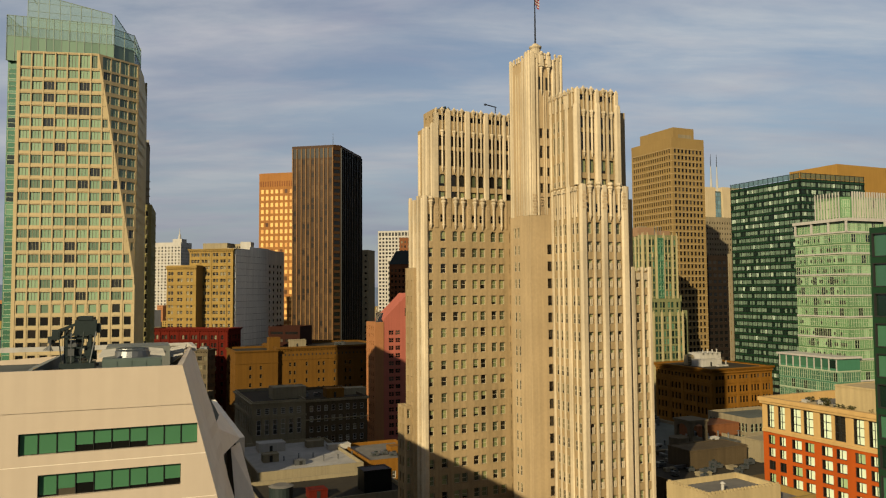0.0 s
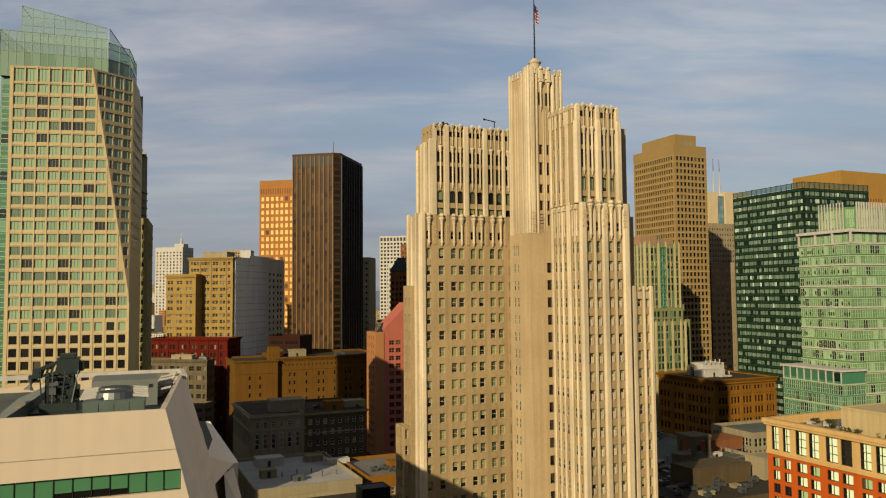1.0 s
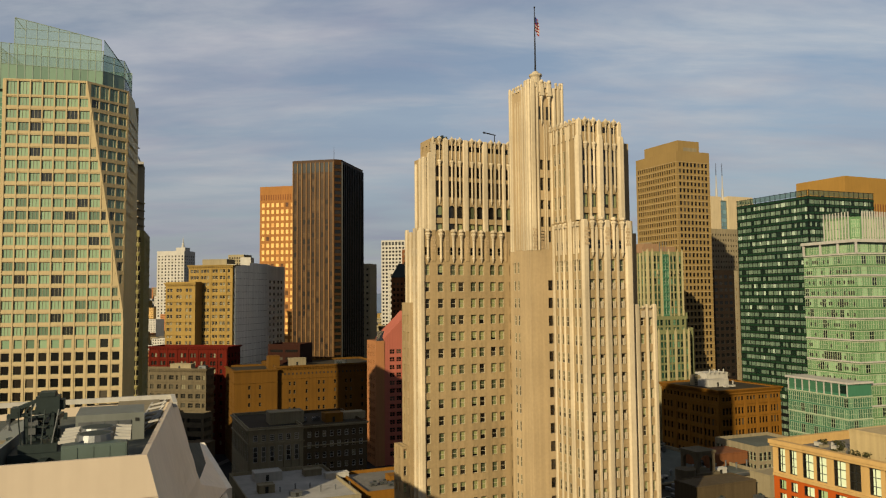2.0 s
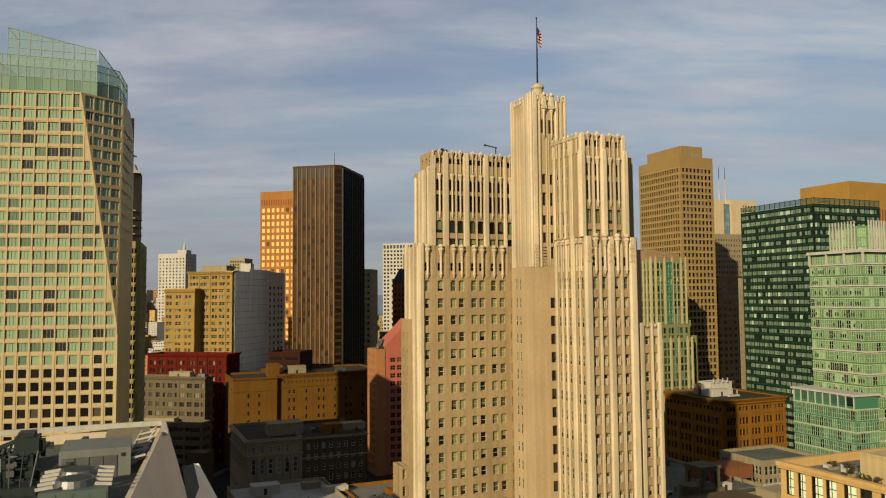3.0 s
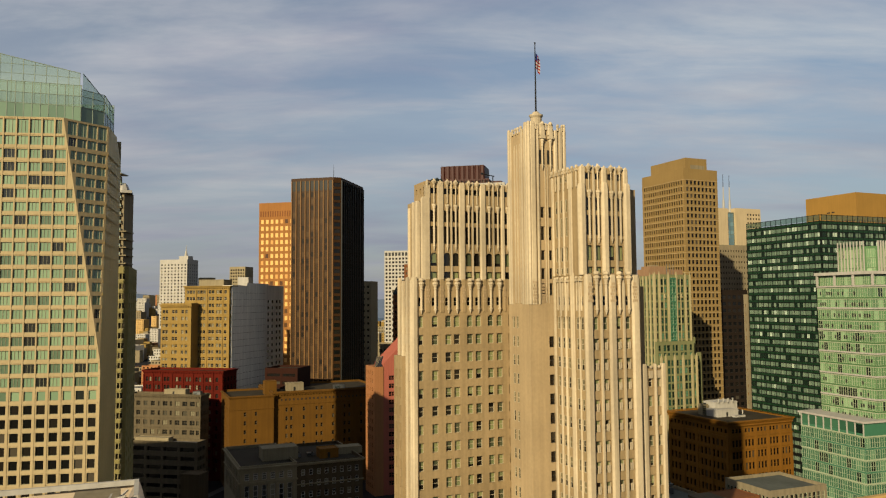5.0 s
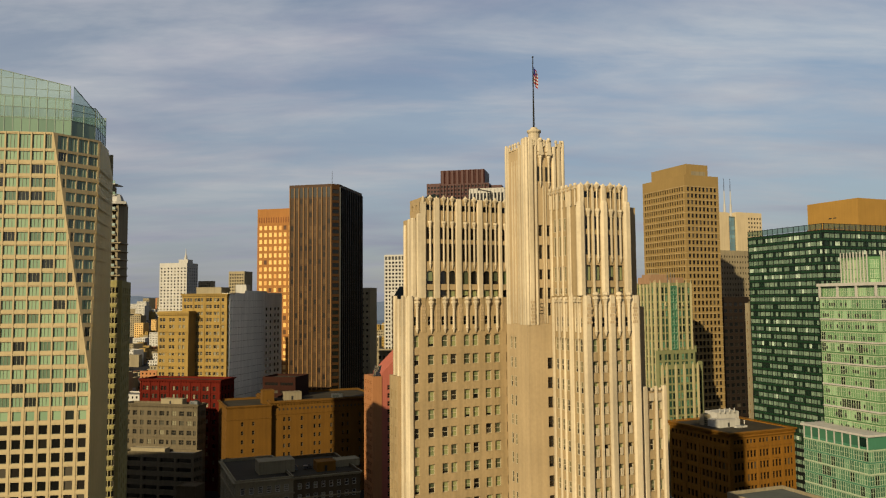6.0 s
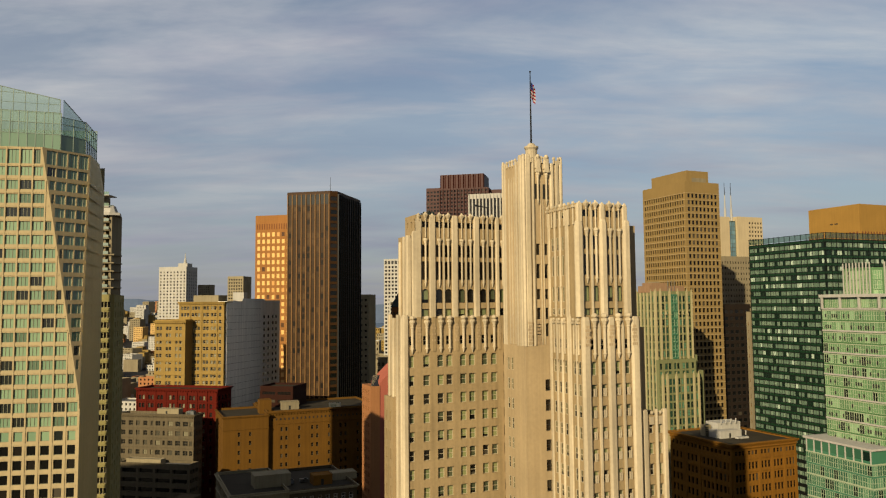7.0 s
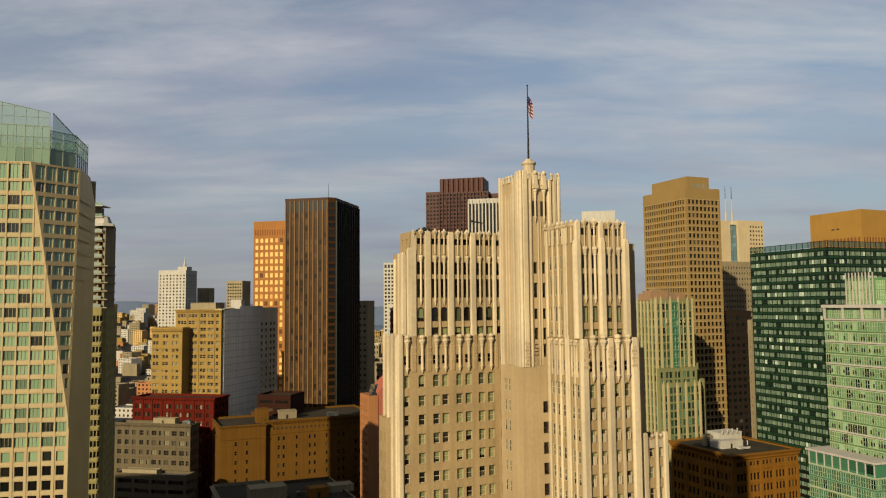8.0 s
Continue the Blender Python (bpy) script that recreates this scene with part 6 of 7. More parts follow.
# ---- black steel and glass tower ----
def black_tower():
    t = thing("black_glass_tower", "black steel and dark green glass office tower", "building", 164, 346, 0, 22)
    Wu, Wv, Z_ = 41.0, 44.0, 128.6
    zs = floors(127.0, 3.42, 1.9, 37)
    K = dict(glass=G_BLACK, fr=M_FRAME_D, d=0.12, mh=0, mv=1, bar=0.05)
    tier(t, rect(0, Wu, 0, Wv), 0, Z_, [M_BLACKSTEEL], {0: dict(K, zs=zs, n=26, share=0.975, m=(0.4, 0.4), quota=60, low=110), 3: dict(K, zs=zs, n=28, share=0.975, m=(0.4, 0.4), quota=300, low=85)}, M_ROOF)
    for i in range(15):
        y = 0.4 + (Wv - 0.8) * i / 14
        g = Geo()
        g.box(-0.24, 0.0, y - 0.07, y + 0.07, 0, Z_ + 2.8, 0, "ru")
        part("steel_post", g, M_BLACKSTEEL, t)
    for i in range(14):
        x = 0.4 + (Wu - 0.8) * i / 13
        g = Geo()
        g.box(x - 0.07, x + 0.07, -0.24, 0.0, 0, Z_ + 2.8, 0, "bu")
        part("steel_post", g, M_BLACKSTEEL, t)
    for a, b in zs:
        if a > 30:
            band(t, 0, Wu, 0, Wv, b + 0.35, 0.9, 0.12, M_GREENDARK, "spandrel")
    # glass wind screen round the roof
    for i in range(14):
        g = Geo()
        y0, y1 = 0.4 + (Wv - 0.8) * i / 14, 0.4 + (Wv - 0.8) * (i + 1) / 14
        g.poly(((-0.1, y1 - 0.15, Z_ + 0.2), (-0.1, y0 + 0.15, Z_ + 0.2), (-0.1, y0 + 0.15, Z_ + 2.5), (-0.1, y1 - 0.15, Z_ + 2.5)))
        part("screen_pane", g, M_SMOKE, t)
    for i in range(13):
        g = Geo()
        x0, x1 = 0.4 + (Wu - 0.8) * i / 13, 0.4 + (Wu - 0.8) * (i + 1) / 13
        g.poly(((x0 + 0.15, -0.1, Z_ + 0.2), (x1 - 0.15, -0.1, Z_ + 0.2), (x1 - 0.15, -0.1, Z_ + 2.5), (x0 + 0.15, -0.1, Z_ + 2.5)))
        part("screen_pane", g, M_SMOKE, t)
    g = Geo()
    g.beam((-0.1, 0, Z_ + 2.6), (-0.1, Wv, Z_ + 2.6), 0.18)
    g.beam((0, -0.1, Z_ + 2.6), (Wu, -0.1, Z_ + 2.6), 0.18)
    part("screen_rail", g, M_BLACKSTEEL, t)
    return t


black_tower()


# ---- green glass tower with white bands ----
def green_tower():
    t = thing("green_glass_tower", "pale green glass office tower with white bands", "building", 150.1, 282, 0, 20)
    K = dict(glass=G_JADE, fr=M_GREENFRAME, d=0.1, mh=1, mv=1, bar=0.1)
    zs = floors(98.6, 3.95, 3.35, 24)
    tier(t, rect(0, 48, 0, 24.3), 0, 99.4, [M_JADE], {0: dict(K, zs=zs, n=20, share=0.95, m=(0.1, 0.1), quota=60, low=55), 3: dict(K, zs=zs, n=12, share=0.95, m=(0.1, 0.1), quota=220, low=30)}, M_ROOF_PALE, 0.3)
    for k in range(12):
        z = 98.9 - 7.9 * k
        band(t, 0, 48, 0, 24.3, z, 0.55, 0.3, M_WHITE, "white_band")
    for k in range(24):
        band(t, 0, 48, 0, 24.3, 98.7 - 3.95 * k - 0.35, 0.3, 0.06, M_GREENFRAME, "mullion_band")
    # vents, dark small openings in groups
    g = Geo()
    rr = random.Random(5)
    for k in range(22):
        z = 96.0 - 3.95 * k
        y = 1.5
        while y < 23:
            if rr.random() < 0.42:
                g.box(-0.06, 0.0, y - 0.28, y + 0.28, z, z + 1.3, 0, "r")
            y += 1.01
    part("vent_openings", g, M_FRAME_D, t, kind="stuff")
    # open roof gallery under a white slab
    g = Geo()
    g.box(-0.6, 20, -0.6, 25, 103.3, 104.4)
    part("roof_slab", g, M_WHITE, t)
    for k in range(4):
        g = Geo()
        y = -0.3 + 8.1 * k
        g.box(-0.45, 0.25, y - 0.3, y + 0.3, 99.4, 103.3)
        part("gallery_post", g, M_WHITE, t)
    g, rest = Geo(), {}
    facade(t, g, rest, (0.8, 24), (0.8, 0.8), 99.1, 103.4, dict(K, zs=[(99.6, 103.0)], n=14, share=0.94, quota=300), [M_JADE])
    facade(t, g, rest, (0.8, 0.8), (20, 0.8), 99.1, 103.4, dict(K, zs=[(99.6, 103.0)], n=10, share=0.94, quota=300), [M_JADE])
    part("gallery_wall", g, [M_JADE], t)
    # taller part behind, with upright fins
    tier(t, [(10.7, 12), (14, 9.5), (48, 9.5), (48, 24), (10.7, 24)], 99.4, 114.0, [M_JADE], {0: dict(K, zs=floors(113, 3.6, 3.2, 4), n=2, share=0.95, quota=300), 1: dict(K, zs=floors(113, 3.6, 3.2, 4), n=20, share=0.95, quota=300), 4: dict(K, zs=floors(113, 3.6, 3.2, 4), n=8, share=0.95, quota=300)}, M_ROOF_PALE)
    for k in range(9):
        g = Geo()
        y = 12.2 + 1.45 * k
        g.box(10.2, 10.7, y - 0.09, y + 0.09, 99.4, 116.0)
        part("fin", g, M_WHITE, t)
    for k in range(26):
        g = Geo()
        x = 14.2 + 1.3 * k
        g.box(x - 0.09, x + 0.09, 8.9, 9.5, 99.4, 116.0)
        part("fin", g, M_WHITE, t)
    # podium
    tier(t, rect(-8.0, 3.0, -1.5, 26.5), 0, 52.4, [M_SEAGREEN], {0: dict(K, glass=G_SEA, zs=floors(47.4, 3.95, 3.35, 12), n=5, share=0.95, m=(0.1, 0.1), quota=300), 3: dict(K, glass=G_SEA, zs=floors(47.4, 3.95, 3.35, 12), n=14, share=0.95, m=(0.1, 0.1), quota=300)}, M_ROOF_PALE)
    g, rest = Geo(), {}
    for k in range(4):
        band(t, -8.0, 3.0, -1.5, 26.5, 47.6 - 7.9 * k, 0.45, 0.2, M_GREENFRAME, "white_band")
    g.box(-8.7, 3.3, -2.2, 27.2, 52.4, 53.1)
    part("podium_slab", g, M_WHITE, t)
    for k in range(9):
        g = Geo()
        y = -1.2 + 3.4 * k
        g.box(-8.3, -7.95, y - 0.16, y + 0.16, 48.0, 52.4)
        part("gallery_post", g, M_WHITE, t)
        if k < 8:
            g = Geo()
            g.box(-8.06, -7.99, y + 0.3, y + 3.1, 48.9, 51.9)
            part("gallery_opening", g, G_SEA[0], t)
    return t


green_tower()

t_ = simple_tower("orange_slab_tower", "orange stone slab tower with a blank top storey", 293.4, 560, 24, 60, 43, 170.6, M_ORANGE, {}, parapet=0.6)
for k in range(15):
    y = 1.5 + 2.9 * k
    g = Geo()
    g.box(-0.04, 0.002, y, y + 1.7, 60, 151)
    part("window_strip", g, M_RUST, t_)
    g = Geo()
    x = 1.5 + 2.9 * k
    g.box(x, x + 1.7, -0.04, 0.002, 60, 151)
    part("window_strip", g, M_RUST, t_)
    pier(t_, "rib", -0.5, 0.0, y - 0.75, y - 0.35, 60, 152, M_ORANGE)
    pier(t_, "rib", x - 0.75, x - 0.35, -0.5, 0.0, 60, 152, M_ORANGE)
g = Geo()
g.box(-0.05, 0.002, 18, 20.5, 157.5, 158.4)
g.box(-0.05, 0.002, 22, 24.5, 157.5, 158.4)
part("vent_slot", g, M_FRAME_D, t_)

# ---- brown brick block ----
BR = dict(glass=G_DARK, fr=M_YELLOW, d=0.55, bar=0.07)
t_ = simple_tower("brown_brick_block", "brown brick warehouse block with a heavy cornice", 122.4, 349, 24, 37, 38.6, 41.6, M_BROWN,
                  {0: dict(BR, zs=[(5, 8), (10, 13), (15.6, 18.6), (20.6, 23.6), (25.6, 28.6), (30.6, 33.6), (36.6, 38.4)], xs=[(a + d, a + d + 1.6) for a in (1.8, 9.0, 16.2, 23.4, 30.6) for d in (0.2, 2.15, 4.1)]),
                   3: dict(BR, zs=[(5, 8), (10, 13), (15.6, 18.6), (20.6, 23.6), (25.6, 28.6), (30.6, 33.6), (36.6, 38.4)], n=15, share=0.6)}, M_ROOF, 0.5)
cornice(t_, 0, 37, 0, 38.6, 40.2, 1.5, 1.6, M_BROWN, 4, 1.3)
for z in (34.8, 29.4, 9.0):
    band(t_, 0, 37, 0, 38.6, z, 0.5, 0.3, M_BROWN)
for a in (0.9, 8.3, 15.5, 22.7, 29.9, 36.2):
    pier(t_, "pier", a - 0.7, a + 0.7, -0.35, 0.1, 0, 36.0, M_BROWN)
for a in (0.9, 10.2, 19.5, 28.7, 37.7):
    pier(t_, "pier", -0.35, 0.1, a - 0.7, a + 0.7, 0, 36.0, M_BROWN)
penthouse(124, 366, 41.1, 24, 12, 8, 3.4, M_WHITE, "white plant room on a dark roof")
penthouse(125, 372, 41.1, 24, 13, 8, 6.0, M_WHITE, "tall white plant room on a dark roof", False)
air_handler(119, 372, 41.1, 24, 3.5, 3.0, 5.0, M_GREYSTONE)
air_handler(131, 364, 41.1, 24, 6, 2.0, 1.0, M_WHITE)
for k in range(6):
    vent_pipe(126 + 2.6 * k, 371 + 1.1 * k, 47.0 if k < 4 else 41.1, 1.6, 0.25, M_WHITE)


# ---- orange brick apartments with a cream top ----
def orange_block():
    t = thing("orange_brick_block", "orange brick and cream apartment block with a roof terrace", "building", 85.6, 120.9, 0, 24)
    L_ = 45.0
    pairs = [(1.24, 3.02), (4.04, 5.76), (7.16, 9.64), (10.31, 12.57), (14.12, 16.65), (17.39, 19.7), (21.36, 23.55), (24.46, 26.7), (28.4, 30.8), (31.6, 34.0), (35.6, 38.0), (39.0, 41.4)]
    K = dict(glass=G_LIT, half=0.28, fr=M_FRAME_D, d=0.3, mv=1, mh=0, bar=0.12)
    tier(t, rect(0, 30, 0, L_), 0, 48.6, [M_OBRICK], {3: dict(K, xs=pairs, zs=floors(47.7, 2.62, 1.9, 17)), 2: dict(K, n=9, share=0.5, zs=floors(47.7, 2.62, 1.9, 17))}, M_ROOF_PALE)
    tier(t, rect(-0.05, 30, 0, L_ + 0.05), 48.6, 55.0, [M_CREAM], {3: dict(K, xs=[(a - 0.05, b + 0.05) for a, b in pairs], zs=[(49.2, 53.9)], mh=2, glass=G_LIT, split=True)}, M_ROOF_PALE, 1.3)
    g = Geo()
    g.box(-0.75, 30.2, -0.5, 0.4, 54.6, 55.4)
    g.box(-0.75, 0.5, 0.4, L_ + 0.6, 54.6, 55.4)
    g.box(-0.5, 0.2, 0.4, L_ + 0.4, 54.1, 54.6)
    g.box(0.5, 30, L_ - 0.4, L_ + 0.6, 54.6, 55.4)
    part("cornice", g, M_CREAM, t)
    band(t, -0.05, 30, 0, L_, 48.3, 0.5, 0.25, M_CREAM)
    return t


orange_block()
u24, v24 = Vector((math.cos(radians(24)), math.sin(radians(24)))), Vector((-math.sin(radians(24)), math.cos(radians(24))))


def on_orange(a, b):
    p = Vector((85.6, 120.9)) + u24 * a + v24 * b
    return p.x, p.y


penthouse(*on_orange(5.2, 21.0), 53.7, 24, 14, 10.5, 5.4, M_BUFF, "cream stucco plant room on a roof terrace")
rr = random.Random(11)


def planter(x, y, z, s):
    """Box planter with a clump of dry shrubs made of small leaves."""
    t = thing("planter", "low planter with dry shrubs on a roof terrace", "planter", x, y, z, 24, "roof planters")
    g = Geo()
    g.box(-s, s, -s * 0.6, s * 0.6, 0, 0.5)
    part("box", g, M_PALE, t)
    g = Geo()
    for _ in range(90):
        a, r, h = rr.random() * 6.283, s * math.sqrt(rr.random()), 0.5 + rr.random() * s * 1.1
        c = Vector((r * math.cos(a), r * 0.6 * math.sin(a), h))
        d1 = Vector((rr.uniform(-1, 1), rr.uniform(-1, 1), rr.uniform(-0.3, 1))).normalized() * 0.22
        d2 = Vector((rr.uniform(-1, 1), rr.uniform(-1, 1), rr.uniform(-1, 1))).normalized() * 0.14
        g.poly((c - d1, c + d2, c + d1, c - d2))
    part("foliage", g, M_LEAF, t, kind="stuff")


for k in range(13):
    planter(*on_orange(2.2 + rr.uniform(0, 5.0) + (6 if k > 9 else 0), 18 + 1.9 * k), 53.7, 0.7 + 0.5 * rr.random())
for k in range(5):
    air_handler(*on_orange(8 + 2.5 * (k % 2), 33 + 2.0 * k), 53.7, 24, 1.4, 1.0, 0.9, M_WHITE)

# ---- green glass tower at the edge ----
t_ = simple_tower("edge_glass_tower", "green glass tower with dark floor bands", 20.5, 13.5, 24, 10.5, 14, 80.1, M_GREENDARK,
                  {3: win(floors(79.9, 1.03, 0.82, 30), G_SEA, M_FRAME_D, n=7, share=0.97, d=0.08, mv=0, mh=0, bar=0.04, m=(0.05, 0.05), quota=110, low=50), 2: win(floors(79.9, 1.03, 0.82, 30), G_SEA, M_FRAME_D, n=5, share=0.95, d=0.08, mv=0, mh=0, bar=0.04, quota=0)})

# ---- low roofs beside the deco tower ----
# walls and roof rooms here take darkened stone in place of cast shade
t_ = simple_tower("low_roof_block", "low dark-roofed building with parapets", 58, 186, 24, 42, 34, 31.0, M_DUSKY,
                  {0: win(floors(28, 4.4, 2.4, 6), G_DARK, M_OCHRE, n=10, share=0.4, d=0.35, quota=40), 3: win(floors(28, 4.4, 2.4, 6), G_DARK, M_OCHRE, n=8, share=0.4, d=0.35)}, M_ROOF)
t_ = simple_tower("back_roof_block", "low building with a grey weathered roof", 44, 222, 24, 60, 56, 30.0, M_PALE,
                  {0: win(floors(27, 4.4, 2.4, 6), G_DARK, M_PALE, n=14, share=0.4, d=0.35, quota=20)}, M_ROOF_GREY)


def belfry():
    """Square roof lantern with arched openings on a curved base."""
    t = thing("roof_lantern", "grey stone roof lantern with arched openings", "roof lantern", 75.5, 236, 28.9, 24)
    g = Geo()
    g.box(-1.0, 8.0, -1.0, 8.0, 0, 2.6)
    part("base", g, M_DRAB, t)
    for x in (0, 5.9):
        for y in (0, 5.9):
            g = Geo()
            g.box(x, x + 1.1, y, y + 1.1, 2.6, 8.2)
            part("post", g, M_DRAB, t)
    for (ax, ay, bx, by) in ((1.1, 0.25, 5.9, 0.25), (0.25, 1.1, 0.25, 5.9), (1.1, 6.75, 5.9, 6.75), (6.75, 1.1, 6.75, 5.9)):
        g = Geo()
        n = 8
        for i in range(n):
            a0, a1 = math.pi * i / n, math.pi * (i + 1) / n
            p0 = (ax + (bx - ax) * (0.5 - 0.5 * math.cos(a0)), ay + (by - ay) * (0.5 - 0.5 * math.cos(a0)), 5.6 + 2.0 * math.sin(a0))
            p1 = (ax + (bx - ax) * (0.5 - 0.5 * math.cos(a1)), ay + (by - ay) * (0.5 - 0.5 * math.cos(a1)), 5.6 + 2.0 * math.sin(a1))
            for o in (-0.3, 0.3):
                ox, oy = (0, o) if ay == by else (o, 0)
                q = ((p0[0] + ox, p0[1] + oy, p0[2]), (p1[0] + ox, p1[1] + oy, p1[2]), (p1[0] + ox, p1[1] + oy, 8.2), (p0[0] + ox, p0[1] + oy, 8.2))
                g.poly(q if o < 0 else q[::-1])
            ox, oy = (0, 0.3) if ay == by else (0.3, 0)
            g.poly(((p0[0] - ox, p0[1] - oy, p0[2]), (p0[0] + ox, p0[1] + oy, p0[2]), (p1[0] + ox, p1[1] + oy, p1[2]), (p1[0] - ox, p1[1] - oy, p1[2])))
        part("arch", g, M_DRAB, t)
    g = Geo()
    g.box(-0.3, 7.3, -0.3, 7.3, 8.2, 8.9)
    part("cap", g, M_DRAB, t)
    g = Geo()
    g.rod(-3.5, 1.0, 3.0, 0, 4.2, 16)
    part("drum", g, M_DRAB, t)


belfry()
penthouse(66, 206, 29.9, 24, 20, 9, 5.0, M_DUSKY, "dark brown plant room on a dark roof", False)
penthouse(88, 214, 29.9, 24, 8, 7, 6.0, M_GREYSTONE, "grey metal plant box on a dark roof", False)
penthouse(98, 232, 28.9, 24, 16, 8, 3.0, M_WHITE, "white louvred roof room", False)
penthouse(84, 254, 28.9, 24, 18, 10, 4.0, M_RUST, "rust-brown plant room on a roof", False)
penthouse(66, 262, 28.9, 24, 5, 4, 3.0, M_RED, "red container on a pale roof", False)
for k in range(12):
    air_handler(66 + 3.4 * k, 196 + 4.0 * (k % 3) + 1.3 * k, 29.9, 24, 1.6 + 0.5 * (k % 3), 1.4, 1.0 + 0.4 * (k % 2))
for k in range(8):
    vent_pipe(70 + 4.0 * k, 244 + 1.7 * k, 28.9, 1.5 + 0.5 * (k % 3), 0.25)
rr2 = random.Random(33)
for k in range(16):
    p = Vector((58, 186)) + u24 * rr2.uniform(2, 38) + v24 * rr2.uniform(2, 30)
    (air_handler if k % 3 else penthouse)(*((p.x, p.y, 29.9, 24, rr2.uniform(1.5, 4), rr2.uniform(1.2, 2.4), rr2.uniform(0.9, 2.0)) + (() if k % 3 else (M_PALE if k % 2 else M_GREYSTONE, "small weathered stair head on a low roof"))))
for k in range(16):
    p = Vector((44, 222)) + u24 * rr2.uniform(20, 56) + v24 * rr2.uniform(3, 50)
    (air_handler if k % 3 else penthouse)(*((p.x, p.y, 28.9, 24, rr2.uniform(1.5, 5), rr2.uniform(1.2, 3), rr2.uniform(0.9, 2.4)) + (() if k % 3 else (M_WHITE if k % 2 else M_RUST, "small patched stair head on a low roof"))))
for k in range(5):
    t_ = thing("roof_duct", "long galvanised duct across a roof", "duct", 62 + 5 * k, 206 + 8 * k, 29.9 if k < 2 else 28.9, 24 + 90 * (k % 2), "roof machinery")
    g = Geo()
    g.box(0, 9 + k, 0, 0.8, 0.35, 1.1)
    part("duct", g, M_METAL, t_)
    for q in range(4):
        g = Geo()
        g.box(1 + 2.2 * q, 1.2 + 2.2 * q, 0.1, 0.7, 0, 0.35)
        part("bracket", g, M_MACHINE, t_)
simple_tower("low_white_block", "low pale block with rows of windows and a pale roof", 104, 262, 22, 24, 20, 34, M_PALE,
             {3: win(floors(32, 4, 2.8, 7), G_MIXED, M_GREENFRAME, n=12, share=0.7, d=0.2, quota=60), 0: win(floors(32, 4, 2.8, 7), G_MIXED, M_GREENFRAME, n=12, share=0.7, d=0.2, quota=0)}, M_ROOF_GREY)


def cream_roof_box():
    t = thing("cream_corner_block", "cream stucco block with a toothed parapet", "building", 40.1, 117.4, 0, 24)
    tier(t, rect(0, 15, 0, 9.4), 0, 46.8, [M_BUFF], {}, M_ROOF_PALE, 0.9)
    for k in range(20):
        g = Geo()
        g.box(0.3 + 0.74 * k, 0.65 + 0.74 * k, -0.02, 0.4, 46.8, 47.15)
        part("merlon", g, M_BUFF, t)
    for k in range(12):
        g = Geo()
        g.box(-0.02, 0.4, 0.3 + 0.76 * k, 0.65 + 0.76 * k, 46.8, 47.15)
        part("merlon", g, M_BUFF, t)
    tier(t, rect(-30, 0, 2, 16), 0, 42.5, [M_GREYSTONE], {}, M_ROOF_PALE)
    tier(t, rect(15, 24, 1, 14), 0, 44.0, [M_OCHRE], {0: win(floors(42, 3.4, 2.0, 6), G_DARK, M_OCHRE, n=3, share=0.5, d=0.3)}, M_ROOF_PALE)


cream_roof_box()
vent_pipe(44, 122, 45.9, 1.4, 0.25, M_WHITE)
for k in range(6):
    air_handler(18 + 3.2 * k, 114 + 1.0 * k, 41.4, 24, 2.2, 1.5, 1.1 + 0.3 * (k % 2), M_METAL if k % 2 else M_PALE)


